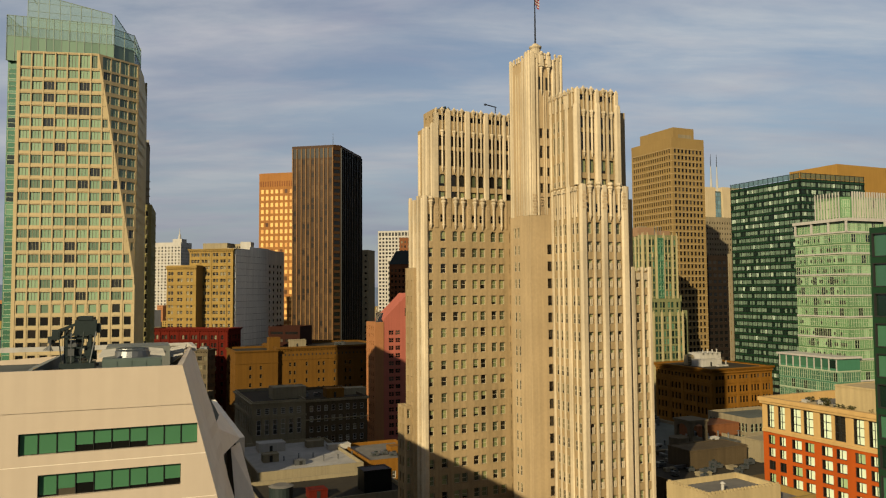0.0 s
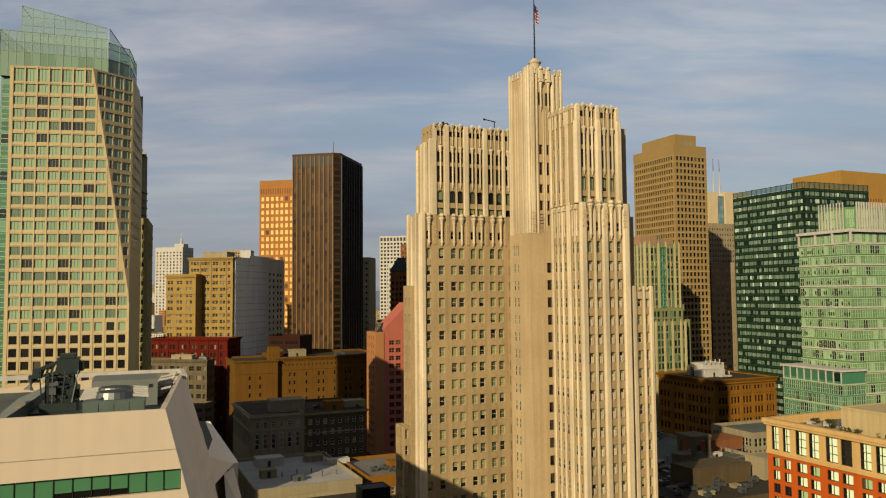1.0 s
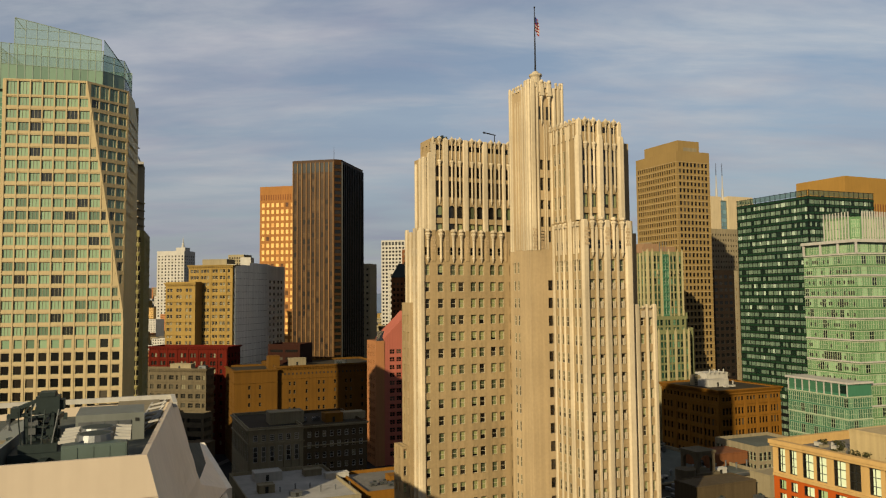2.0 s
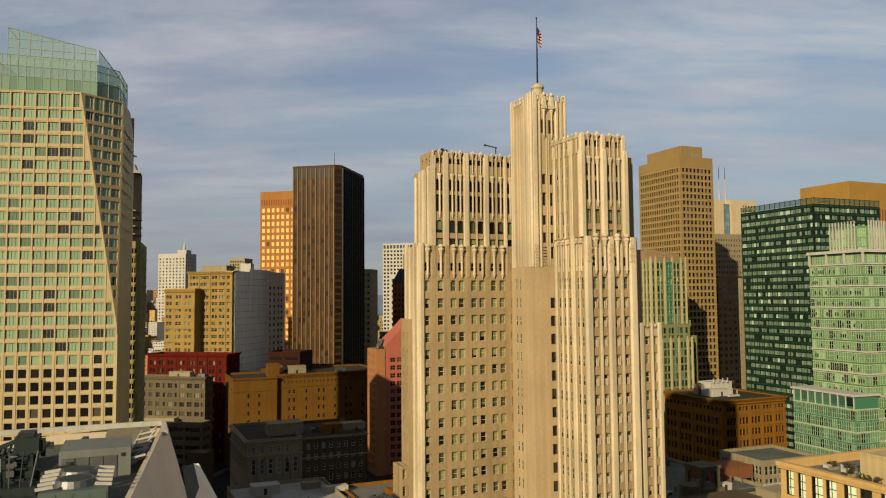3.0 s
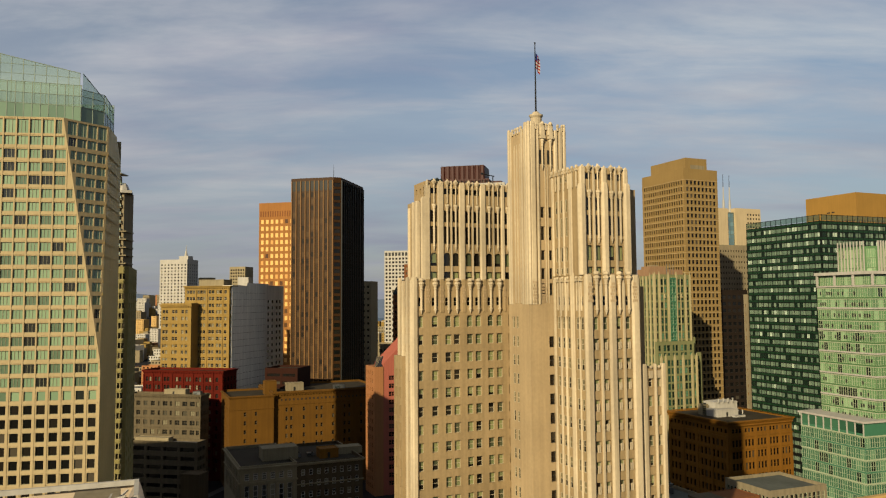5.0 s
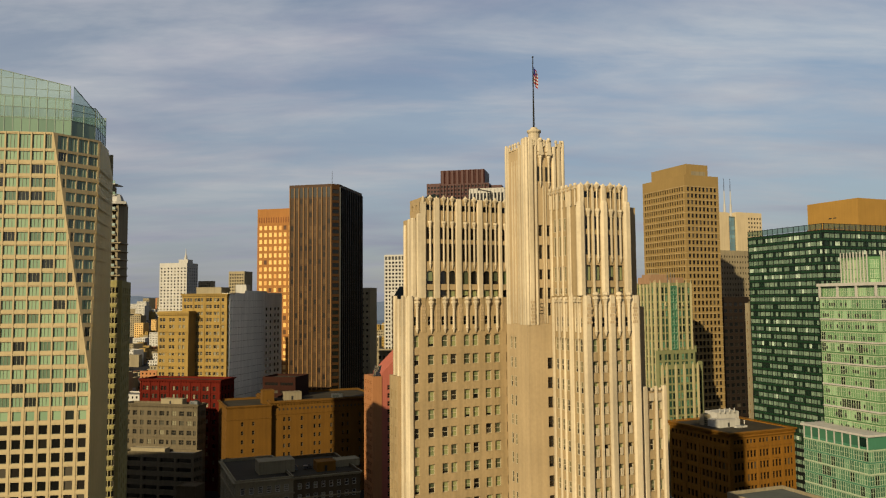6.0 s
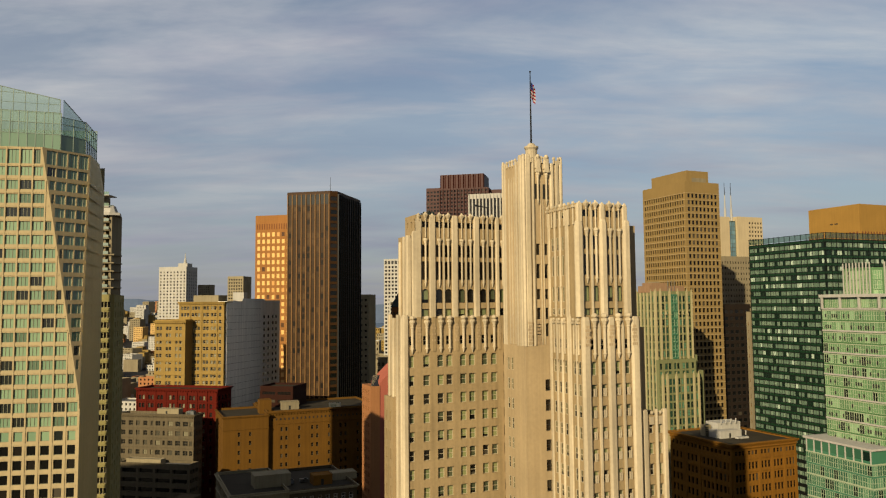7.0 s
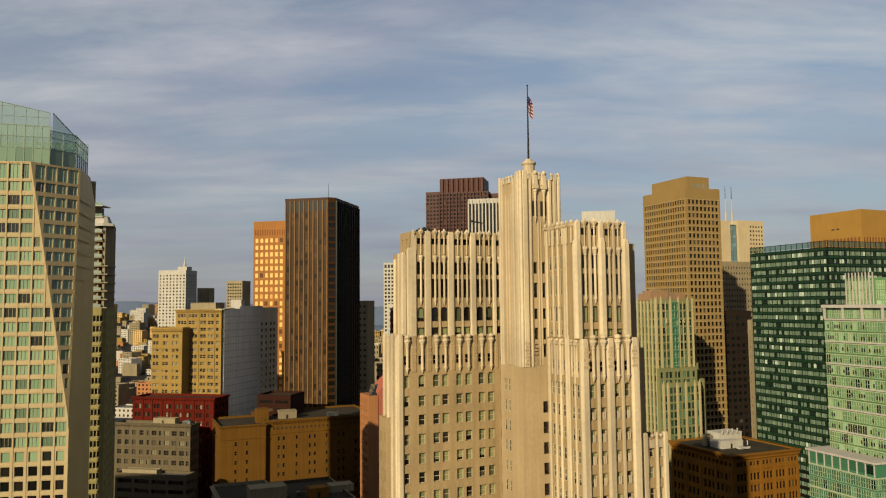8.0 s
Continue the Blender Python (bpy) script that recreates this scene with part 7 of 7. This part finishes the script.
# ---- white museum block ----
def museum():
    t = thing("museum_block", "white-clad museum block with slanting walls and green ribbon windows", "building", -25.4, 72.9, 0, 22)
    TOP = 71.15

    def edge(z):                     # right end of the front wall: leans outwards going down
        return 0.5 + 0.262 * (TOP - max(z, 36.0))

    g = Geo()
    LEFT = -34.0

    def strip(z0, z1, x0, x1, y=0.0):
        g.poly(((x0, y, z0), (x1 if x1 is not None else edge(z0), y, z0), (x1 if x1 is not None else edge(z1), y, z1), (x0, y, z1)))

    ribbons = ((-11.6, 0.47, 59.9, 61.9), (-13.2, 1.95, 63.68, 65.62), (-10.6, -1.0, 56.0, 58.0), (-8.0, -2.0, 52.0, 54.0))
    strip(0, 52.0, LEFT, None)
    at = 52.0
    for x0, x1, z0, z1 in sorted(ribbons, key=lambda r: r[2]):
        strip(at, z0, LEFT, None)
        strip(z0, z1, LEFT, x0)
        strip(z0, z1, x1, None)
        at = z1
    strip(65.62, 67.38, LEFT, None)
    strip(67.38, 67.45, LEFT, None, 0.08)
    strip(67.45, TOP, LEFT, None)
    for x0, x1, z0, z1 in ribbons:
        d = 0.45
        g.poly(((x0, 0, z0), (x0, d, z0), (x0, d, z1), (x0, 0, z1)))
        g.poly(((x1, d, z0), (x1, 0, z0), (x1, 0, z1), (x1, d, z1)))
        g.poly(((x0, 0, z0), (x1, 0, z0), (x1, d, z0), (x0, d, z0)))
        g.poly(((x0, d, z1), (x1, d, z1), (x1, 0, z1), (x0, 0, z1)))
        n = round((x1 - x0) / 1.51)
        w_ = (x1 - x0) / n
        for i in range(n):
            gw = Geo()
            gw.box(x0 + w_ * i, x0 + w_ * i + 0.05, d - 0.1, d, z0, z1, 0)
            gw.poly(((x0 + w_ * i, d, z0), (x0 + w_ * (i + 1), d, z0), (x0 + w_ * (i + 1), d, z1), (x0 + w_ * i, d, z1)), 1)
            pane = part("window", gw, [M_FRAME_D, G_DARK[0]], t)
            drop = ([0.0, 0.0, 0.05, 0.55, 0.6, 0.62, 0.5, 0.05, 0.0, 0.05] if z0 > 60 else [0.1, 0.55, 0.9, 0.15, 0.2, 0.25, 0.3, 0.55])[i % (10 if z0 > 60 else 8)]
            gb = Geo()
            gb.poly(((x0 + w_ * i + 0.08, d - 0.03, z0 + drop + 0.05), (x0 + w_ * (i + 1) - 0.03, d - 0.03, z0 + drop + 0.05), (x0 + w_ * (i + 1) - 0.03, d - 0.03, z1), (x0 + w_ * i + 0.08, d - 0.03, z1)))
            part("blind", gb, M_BLIND, pane, "green roller blind behind the glass")
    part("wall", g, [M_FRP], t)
    # fine seams between the cladding panels
    for z in (58.6, 62.7):
        gs = Geo()
        gs.box(LEFT, edge(z + 0.05) - 0.02, -0.012, 0.0, z, z + 0.04, 0, "b")
        part("panel_seam", gs, M_FRP_SIDE, t)
    # rippled flank, leaning out, creased lower down
    g = Geo()
    NY, NZ, DEP = 40, 30, 54.2
    pts = []
    for j in range(NZ + 1):
        z = TOP - (TOP - 20) * (j / NZ) ** 1.5
        row = []
        for i in range(NY + 1):
            f = i / NY
            sag = max(0.0, min(1.0, (TOP - z - 3) / 12.0))
            x = edge(z) + 4.5 * f + sag * (1.6 * math.sin(f * 9.0 + z * 0.10) * f * (1.2 - f))
            x += 0.10 * math.sin(z * 2.1 + 2.2 * math.sin(f * 11)) * sag
            x += sag * f * 1.5 * (abs(math.sin(5.2 * f + 0.06 * (TOP - z))) - 0.6)
            row.append((x, DEP * f, z - (1.6 * f if j == 0 else 1.6 * f * (1 - j / NZ))))
        pts.append(row)
    for j in range(NZ):
        for i in range(NY):
            g.poly((pts[j + 1][i], pts[j + 1][i + 1], pts[j][i + 1], pts[j][i]))
    g.poly(((edge(20), 0, 0), (edge(20) + 4.5, DEP, 0), pts[NZ][NY], pts[NZ][0]))
    part("rippled_wall", g, [M_FRP_SIDE], t, "rippled white cladding on the flank, lightened to lift its shade")
    g = Geo()
    for i in range(NY):
        a, b = pts[0][i], pts[0][i + 1]
        g.poly(((a[0], a[1], a[2]), (b[0], b[1], b[2]), (b[0] - 0.5, b[1], b[2]), (a[0] - 0.5, a[1], a[2])))
        g.poly(((a[0] - 0.5, a[1], a[2]), (b[0] - 0.5, b[1], b[2]), (b[0] - 0.5, b[1], 66.0), (a[0] - 0.5, a[1], 66.0)))
    g.poly(((LEFT, 0, TOP), (0.5, 0, TOP), (0.5, 0.4, TOP), (LEFT, 0.4, TOP)))
    g.poly(((0.5, 0.4, TOP), (LEFT, 0.4, TOP), (LEFT, 0.4, 66.0), (0.5, 0.4, 66.0))[::-1])
    part("parapet", g, [M_FRP], t)
    g = Geo()
    g.poly(((LEFT, 0.4, 69.0), (0.4, 0.4, 69.0), (4.6, DEP, 67.4), (LEFT, DEP, 67.4)))
    part("roof", g, [M_ROOF_GREY], t)
    g = Geo()
    g.poly(((LEFT, DEP, 0), (LEFT, 0, 0), (LEFT, 0, TOP), (LEFT, DEP, TOP)))
    g.poly(((edge(20) + 4.5, DEP, 0), (LEFT, DEP, 0), (LEFT, DEP, 67.5), (5.0, DEP, 69.5)))
    part("back_wall", g, [M_FRP], t)
    # steel bracing behind the flank parapet
    g = Geo()
    for k in range(5):
        y = 26 + 4.2 * k
        x = 0.5 + 0.083 * y
        g.beam((x - 0.7, y, 70.3), (x - 2.6, y + 2.1, 68.6), 0.22)
        g.beam((x - 2.6, y + 2.1, 68.6), (x - 0.5, y + 4.2, 70.1), 0.22)
        g.beam((x - 0.7, y, 70.3), (x - 2.8, y, 69.9), 0.22)
        g.beam((x - 2.8, y, 67.6), (x - 2.8, y, 69.9), 0.22)
    g.beam((-0.2, 26, 69.9), (1.6, 47, 69.7), 0.22)
    part("truss", g, [M_WHITE], t, "white steel bracing")
    # grey plant room across the roof and the room behind it
    g = Geo()
    g.box(-7.0, 0.4, 25.5, 33, 67.5, 71.4)
    part("plant_room", g, [M_PLANT_WALL], t)
    for k in range(4):
        g = Geo()
        g.box(-6.7 + 1.45 * k, -5.4 + 1.45 * k, 25.4, 25.5, 68.2, 70.6)
        part("louvre_panel", g, [M_METAL], t)
    g = Geo()
    g.box(-0.6, -0.2, 25.42, 25.5, 70.4, 70.8)
    part("wall_lamp", g, [M_FRAME_D], t)
    g = Geo()
    g.box(-3.0, 2.6, 34, 50, 67.4, 69.8)
    part("rear_room", g, [M_PALE], t)
    g = Geo()
    g.box(-30, 4.3, DEP - 0.9, DEP - 0.3, 69.3, 70.0)
    g.box(4.3, 4.9, 44, DEP - 0.3, 69.3, 70.0)
    part("rear_parapet", g, [M_WHITE], t)
    # long grey roof wall on the left, sloping away
    g = Geo()
    g.poly(((-16.5, 0.5, 68.2), (-12.8, 0.5, 70.9), (-10.5, 40, 70.9), (-16.5, 40, 68.2)))
    g.poly(((-12.8, 0.5, 70.9), (-12.8, 0.5, 68.2), (-10.5, 40, 68.2), (-10.5, 40, 70.9)))
    part("sloping_roof", g, [M_PLANT_WALL], t)
    # angled lobe beyond, on the street side: a folded flap round a sunken terrace
    far, bend, tip = (11.4, 92.0, 55.4), (11.2, 73.3, 55.0), (14.3, 66.8, 51.6)
    low, near, back = (8.3, 46.0, 52.2), (8.36, 51.6, 56.4), (8.5, 78.0, 58.0)
    g = Geo()
    g.poly((low, tip, far, bend, near))
    g.poly(((far[0] + 0.9, far[1], far[2]), (tip[0] + 0.9, tip[1] + 0.6, tip[2]), (tip[0] + 0.2, tip[1] + 2, 0), (far[0] + 0.2, far[1], 0)))
    g.poly((far, tip, (tip[0] + 0.9, tip[1] + 0.6, tip[2]), (far[0] + 0.9, far[1], far[2])))
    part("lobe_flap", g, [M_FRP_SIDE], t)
    # flat dark sheet over the terrace stands in for the recess's shade
    g = Geo()
    g.poly((near, bend, far, back))
    g.poly((back, far, (far[0], far[1], 40), (back[0], back[1], 40)))
    part("terrace", g, [M_ROOF_GREY], t)
    # near-black sheets stand in for the shaded slot below the flap
    g = Geo()
    g.poly(((7.4, 47.5, 0), (12.0, 66.5, 0), (12.0, 66.5, 51.4), (7.4, 47.5, 52.6)))
    g.poly(((12.0, 66.5, 0), (13.6, 67.5, 0), (13.6, 67.5, 51.3), (12.0, 66.5, 51.4)))
    part("lobe_core", g, [M_FRAME_D], t)
    g = Geo()
    g.poly(((12.4, 64.5, 50.4), (12.9, 62.0, 42.0), (16.4, 63.0, 42.0), (14.2, 66.4, 51.0)))
    g.poly(((12.9, 62.0, 42.0), (14.0, 58.0, 10.0), (24.0, 60.0, 10.0), (16.4, 63.0, 42.0)))
    part("lobe_skirt", g, [M_FRP_SIDE], t)
    return t


M_BLIND = surface("green_roller_blind", (0.16, 0.36, 0.20), 0.35, 0.1, 0.4, 0.05, 0.0)
museum()
mu, mv_ = Vector((math.cos(radians(22)), math.sin(radians(22)))), Vector((-math.sin(radians(22)), math.cos(radians(22))))


def on_museum(a, b):
    p = Vector((-25.4, 72.9)) + mu * a + mv_ * b
    return p.x, p.y


def cooling_tower():
    t = thing("cooling_unit", "grey-green rooftop cooling unit with two big fans", "cooling unit", *on_museum(-6.7, 4.6), 69.0, 22)
    g = Geo()
    g.box(0, 5.5, 0, 9.2, 0.4, 2.6)
    part("casing", g, M_SEAGREY, t)
    for k in range(4):
        g = Geo()
        g.box(0.15 + 1.35 * k, 1.35 + 1.35 * k, -0.05, 0.0, 0.7, 2.4)
        part("side_panel", g, M_SEAGREY, t)
    for y in (2.6, 6.6):
        g = Geo()
        g.rod(2.7, y, 1.75, 2.6, 3.2, 20, 0, 1.6)
        cowl = part("fan_cowl", g, M_METAL, t)
        g = Geo()
        g.rod(2.7, y, 1.4, 3.2, 3.22, 20)
        part("fan_grille", g, M_MACHINE, cowl)
    for y in (0.6, 2.4, 4.2, 6.0, 7.8):
        g = Geo()
        g.beam((-0.3, y, 2.85), (1.1, y, 3.0), 0.26)
        part("pipe", g, M_WHITE, t)
        g = Geo()
        g.beam((4.4, y, 3.0), (5.8, y, 2.85), 0.26)
        part("pipe", g, M_WHITE, t)
    g = Geo()
    for x in (0.2, 2.6, 5.0):
        g.box(x, x + 0.25, 0, 9.2, 0, 0.4)
    part("skid", g, M_MACHINE, t)


cooling_tower()


def cleaning_rig():
    """Window-cleaning machine: carriage, mast, jib and counterweight."""
    t = thing("cleaning_rig", "dark window-cleaning crane on roof rails", "crane", *on_museum(-9.3, 14.0), 68.6, 22)
    r_ = random.Random(8)
    g = Geo()
    g.box(-2.6, 2.4, -2.6, 2.2, 0.5, 1.3)
    g.box(-1.8, 1.6, -2.0, 1.6, 1.3, 2.1)
    part("carriage", g, M_MACHINE, t)
    for x in (-2.5, 1.9):
        for y in (-2.5, 1.7):
            g = Geo()
            g.rod(x + 0.25, y + 0.2, 0.32, 0.0, 0.5, 10)
            part("wheel", g, M_MACHINE, t)
    g = Geo()
    for x in (-1.4, 0.9):
        for y in (-1.3, 0.8):
            g.box(x, x + 0.35, y, y + 0.35, 2.1, 5.0)
    for z in (2.6, 3.6, 4.6):
        g.box(-1.4, 1.25, -1.3, -1.1, z, z + 0.18)
        g.box(-1.4, 1.25, 0.95, 1.15, z, z + 0.18)
    part("mast_frame", g, M_MACHINE, t)
    for k in range(9):
        g = Geo()
        x, y, z = r_.uniform(-1.5, 0.8), r_.uniform(-1.6, 0.8), r_.uniform(1.8, 4.4)
        g.box(x, x + r_.uniform(0.4, 1.1), y, y + r_.uniform(0.4, 1.0), z, z + r_.uniform(0.4, 1.2))
        part("gear_box", g, M_METAL if k % 4 == 0 else M_MACHINE, t)
    g = Geo()
    g.box(-0.4, 1.7, -1.1, 0.9, 4.9, 6.6)
    g.box(-0.1, 1.3, -1.2, 1.0, 6.6, 7.0)
    g.box(1.7, 2.1, -0.8, 0.6, 5.2, 6.2)
    part("machine_house", g, M_MACHINE, t)
    for o in (-0.8, 0.5):
        g = Geo()
        g.beam((0.0, o, 6.3), (-2.0, o, 5.5), 0.3)
        g.beam((0.0, o, 5.2), (-2.0, o, 4.7), 0.22)
        for k in range(4):
            g.beam((-0.2 - 0.45 * k, o, 6.2 - 0.18 * k), (-0.5 - 0.45 * k, o, 5.2 - 0.1 * k), 0.13)
        part("jib", g, M_MACHINE, t)
    g = Geo()
    g.box(-2.6, -1.8, -1.0, 0.6, 4.6, 5.6)
    g.box(-3.0, -2.5, -0.6, 0.3, 4.2, 4.9)
    part("jib_head", g, M_MACHINE, t)
    for k in range(5):
        g = Geo()
        g.beam((-2.9 + 0.2 * k, -1.1 + 0.4 * k, 4.6), (-2.5 - 0.25 * k, -1.0 + 0.4 * k, 3.4), 0.12)
        part("cable_guide", g, M_METAL, t)
    for k in range(4):
        g = Geo()
        g.beam((-1.6 + 0.9 * k, -1.6, 2.0), (-1.9 + 1.2 * k, -1.7, 5.4), 0.1)
        part("hose", g, M_METAL if k % 2 else M_MACHINE, t)
    return t


cleaning_rig()
for o, ln in ((-13.6, 40), (-9.2, 42)):
    t_ = thing("roof_rail", "dark steel rail of a cleaning crane", "rail", *on_museum(o, 5.0), 68.0, 22 - 5, "crane rails")
    g = Geo()
    g.box(-0.35, 0.35, 0, ln, 0.9, 1.5)
    part("beam", g, M_MACHINE, t_)
    for k in range(9):
        g = Geo()
        g.box(-0.25, 0.25, 1 + 5.2 * k, 1.5 + 5.2 * k, 0, 0.9)
        part("post", g, M_MACHINE, t_)
for k in range(4):
    air_handler(*on_museum(-14.5 + 2.4 * k, 22 + 3.0 * (k % 2)), 67.8, 22, 2.0, 1.6, 1.6 + 0.4 * (k % 2), M_MACHINE if k % 2 else M_GREYSTONE)

# ---- details on the art deco tower's roofs ----
t_ = thing("flag", "small red, white and blue flag hanging from a pole", "flag", 0, 0, 0)
t_.matrix_basis = pose(28.3, 153, 0, 0, 0, 24) @ pose(-1.0 + 0.15, 11.7 + 4.0, 142.2)
M_FLAG_R = surface("red_cloth", (0.45, 0.03, 0.03), 0.8, 0.1)
M_FLAG_W = surface("white_cloth", (0.75, 0.75, 0.75), 0.8, 0.1)
M_FLAG_B = surface("blue_cloth", (0.04, 0.06, 0.25), 0.8, 0.1)
g = Geo()
for i in range(10):
    for j in range(9):
        def cloth(a, b):
            return (0.10 * a * (1 - 0.02 * b), 0.25 * math.sin(a * 0.9 + b * 0.3) * a / 10, 3.2 - 0.36 * b - 0.14 * a)
        m_ = 2 if (i < 4 and j < 4) else (0 if j % 2 == 0 else 1)
        g.poly((cloth(i, j), cloth(i, j + 1), cloth(i + 1, j + 1), cloth(i + 1, j)), m_)
part("cloth", g, [M_FLAG_R, M_FLAG_W, M_FLAG_B], t_)
t_ = thing("roof_davit", "dark metal davit arm on a roof", "davit", 0, 0, 0)
t_.matrix_basis = pose(28.3, 153, 0, 0, 0, 24) @ pose(-3.2, 32.0, 118.4)
g = Geo()
g.beam((0.6, 0, 0), (0.6, 0, 4.0), 0.16)
part("mast", g, M_POLE, t_)
g = Geo()
g.beam((0.9, 0, 3.9), (-2.0, 0, 4.3), 0.2)
g.box(-2.3, -1.9, -0.2, 0.2, 4.1, 4.5)
part("arm", g, M_POLE, t_)

for a, h in ((-17.6, 0.9), (-16.6, 1.2), (-15.7, 1.0), (-12.0, 0.8)):
    p = pose(28.3, 153, 0, 0, 0, 24) @ Vector((a, 31.6, 119.0))
    air_handler(p.x, p.y, p.z, 24, 0.9, 0.8, 0.6 + h, M_MACHINE, "roof_fan", "small dark fan unit on a roof edge")

# ---- planting by the street ----
def street_tree(x, y, z, h, leaf, label, seed):
    """Tapered trunk with limbs and a loose crown of small leaves."""
    r_ = random.Random(seed)
    t = thing("street_tree", label, "tree", x, y, z, 0, "street trees")
    g = Geo()
    g.rod(0, 0, 0.22, 0, h * 0.45, 8, 0, 0.14)
    tips = []
    for k in range(7):
        a = 6.283 * k / 7 + r_.uniform(-0.3, 0.3)
        e = (h * 0.28 * math.cos(a), h * 0.28 * math.sin(a), h * (0.62 + 0.25 * r_.random()))
        g.beam((0, 0, h * (0.3 + 0.02 * k)), e, 0.11)
        tips.append(Vector(e))
    tips.append(Vector((0, 0, h * 0.9)))
    part("trunk", g, M_BARK, t)
    g = Geo()
    for c in tips:
        for _ in range(170):
            d = Vector((r_.gauss(0, 1), r_.gauss(0, 1), r_.gauss(0, 0.8))) * h * 0.09
            p = c + d
            d1 = Vector((r_.uniform(-1, 1), r_.uniform(-1, 1), r_.uniform(-1, 1))).normalized() * 0.2
            d2 = d1.cross(Vector((r_.uniform(-1, 1), r_.uniform(-1, 1), 1))).normalized() * 0.12
            g.poly((p - d1, p + d2, p + d1, p - d2))
    part("crown", g, leaf, t, kind="stuff")


street_tree(-14.5, 188.0, 19.0, 7.0, M_LEAF_RED, "red autumn tree on a low roof", 3)


# ---- low houses and slopes far away ----
HOUSE_M = [M_WHITE, M_PALE, M_CREAM, M_WHITE, M_OCHRE, M_PINK_TRIM, M_PALE]
rr = random.Random(21)


def far_house(x, y, w, d, h, mat, turn, rows):
    t = thing("far_house", "small pale city building far off with rows of dark windows", "building", x, y, ground_height(x, y) - 2, turn, "far houses")
    tier(t, rect(0, w, 0, d), 0, h + 2, [mat], {0: win(floors(h + 0.6, h / rows, h / rows * 0.5, rows), G_DARK, mat, n=max(2, int(w / 4)), share=0.4, d=0.3, mh=0, quota=0)}, M_ROOF_PALE)


n = 0
for ring, (y0, y1, cnt) in enumerate(((560, 700, 9), (700, 950, 14), (950, 1300, 18), (1300, 1800, 22), (1800, 2400, 26))):
    for k in range(cnt):
        y = rr.uniform(y0, y1)
        x = -y * rr.uniform(0.335, 0.45)
        w = rr.uniform(14, 30)
        h = rr.choice((9, 12, 14, 18, 24, 32)) * (1.0 + 0.35 * (ring > 2))
        far_house(x, y, w, rr.uniform(12, 22), h, HOUSE_M[rr.randrange(7)], rr.choice((-12, -12, -30)), max(2, int(h / 4)))
for k in range(26):
    y = rr.uniform(700, 2300)
    x = -y * rr.uniform(0.075, 0.125)
    far_house(x, y, rr.uniform(14, 30), rr.uniform(12, 20), rr.choice((12, 16, 22, 28, 36)), HOUSE_M[rr.randrange(7)], -12, 4)
g = Geo()
for k in range(1500):
    y = rr.uniform(650, 3000)
    x = y * rr.uniform(-0.72, 0.72)
    if -0.46 * y < x < -0.32 * y and y < 1000:
        continue
    z = ground_height(x, y)
    w, d, h = rr.uniform(8, 22), rr.uniform(8, 20), rr.choice((7, 9, 11, 14, 18))
    g.box(x, x + w, y, y + d, z - 2, z + h, rr.randrange(4), "u")
tagged(new("far_rooftops", g.mesh("far_rooftops", [M_WHITE, M_PALE, M_OCHRE, M_PINK_TRIM])), "crowd of low pale buildings over the far slopes", "buildings", kind="stuff")

# ---- unseen city blocks that close the place behind and beside the view ----
# added out of view; the first three are sized to shade the left-hand buildings
for x, y, w, d, h, turn in ((-187, 165, 38, 28, 106, 0), (-245, 165, 52, 36, 102, 0), (-367, 165, 56, 40, 128, 0), (-150, 20, 50, 50, 58, 24), (-60, -80, 60, 50, 52, 24), (60, -70, 60, 50, 60, 24), (150, 20, 60, 60, 90, 24), (-290, 260, 50, 50, 70, 24), (-330, 420, 50, 50, 80, -12), (230, 160, 60, 60, 80, 24), (330, 330, 60, 60, 120, 24)):
    t_ = thing("unseen_block", "plain unseen city block added to close the place and cast shade", "building", x, y, 0, turn, "surrounding blocks", "structure")
    tier(t_, rect(0, w, 0, d), 0, h, [M_GREYSTONE], {0: win(floors(h - 2, 4.2, 2.2, int(h / 4.2) - 1), G_DARK, M_FRAME_D, n=8, share=0.5, d=0.3, quota=0), 1: win(floors(h - 2, 4.2, 2.2, int(h / 4.2) - 1), G_DARK, M_FRAME_D, n=8, share=0.5, d=0.3, quota=0)}, M_ROOF)

# ---- pavements along the streets between the blocks ----
for x, y, w, d, turn in ((-124, 372, 4, 90, -12), (-112, 360, 4, 34, 24), (20, 130, 60, 4, 24), (46, 168, 4, 60, 24)):
    g = Geo()
    g.box(0, w, 0, d, 0, 0.15)
    ob = tagged(new("pavement", g.mesh("pavement", [M_PAVING])), "grey concrete pavement with a raised kerb", "pavement", kind="structure")
    ob.matrix_basis = pose(x, y, 0.004, 0, 0, turn)
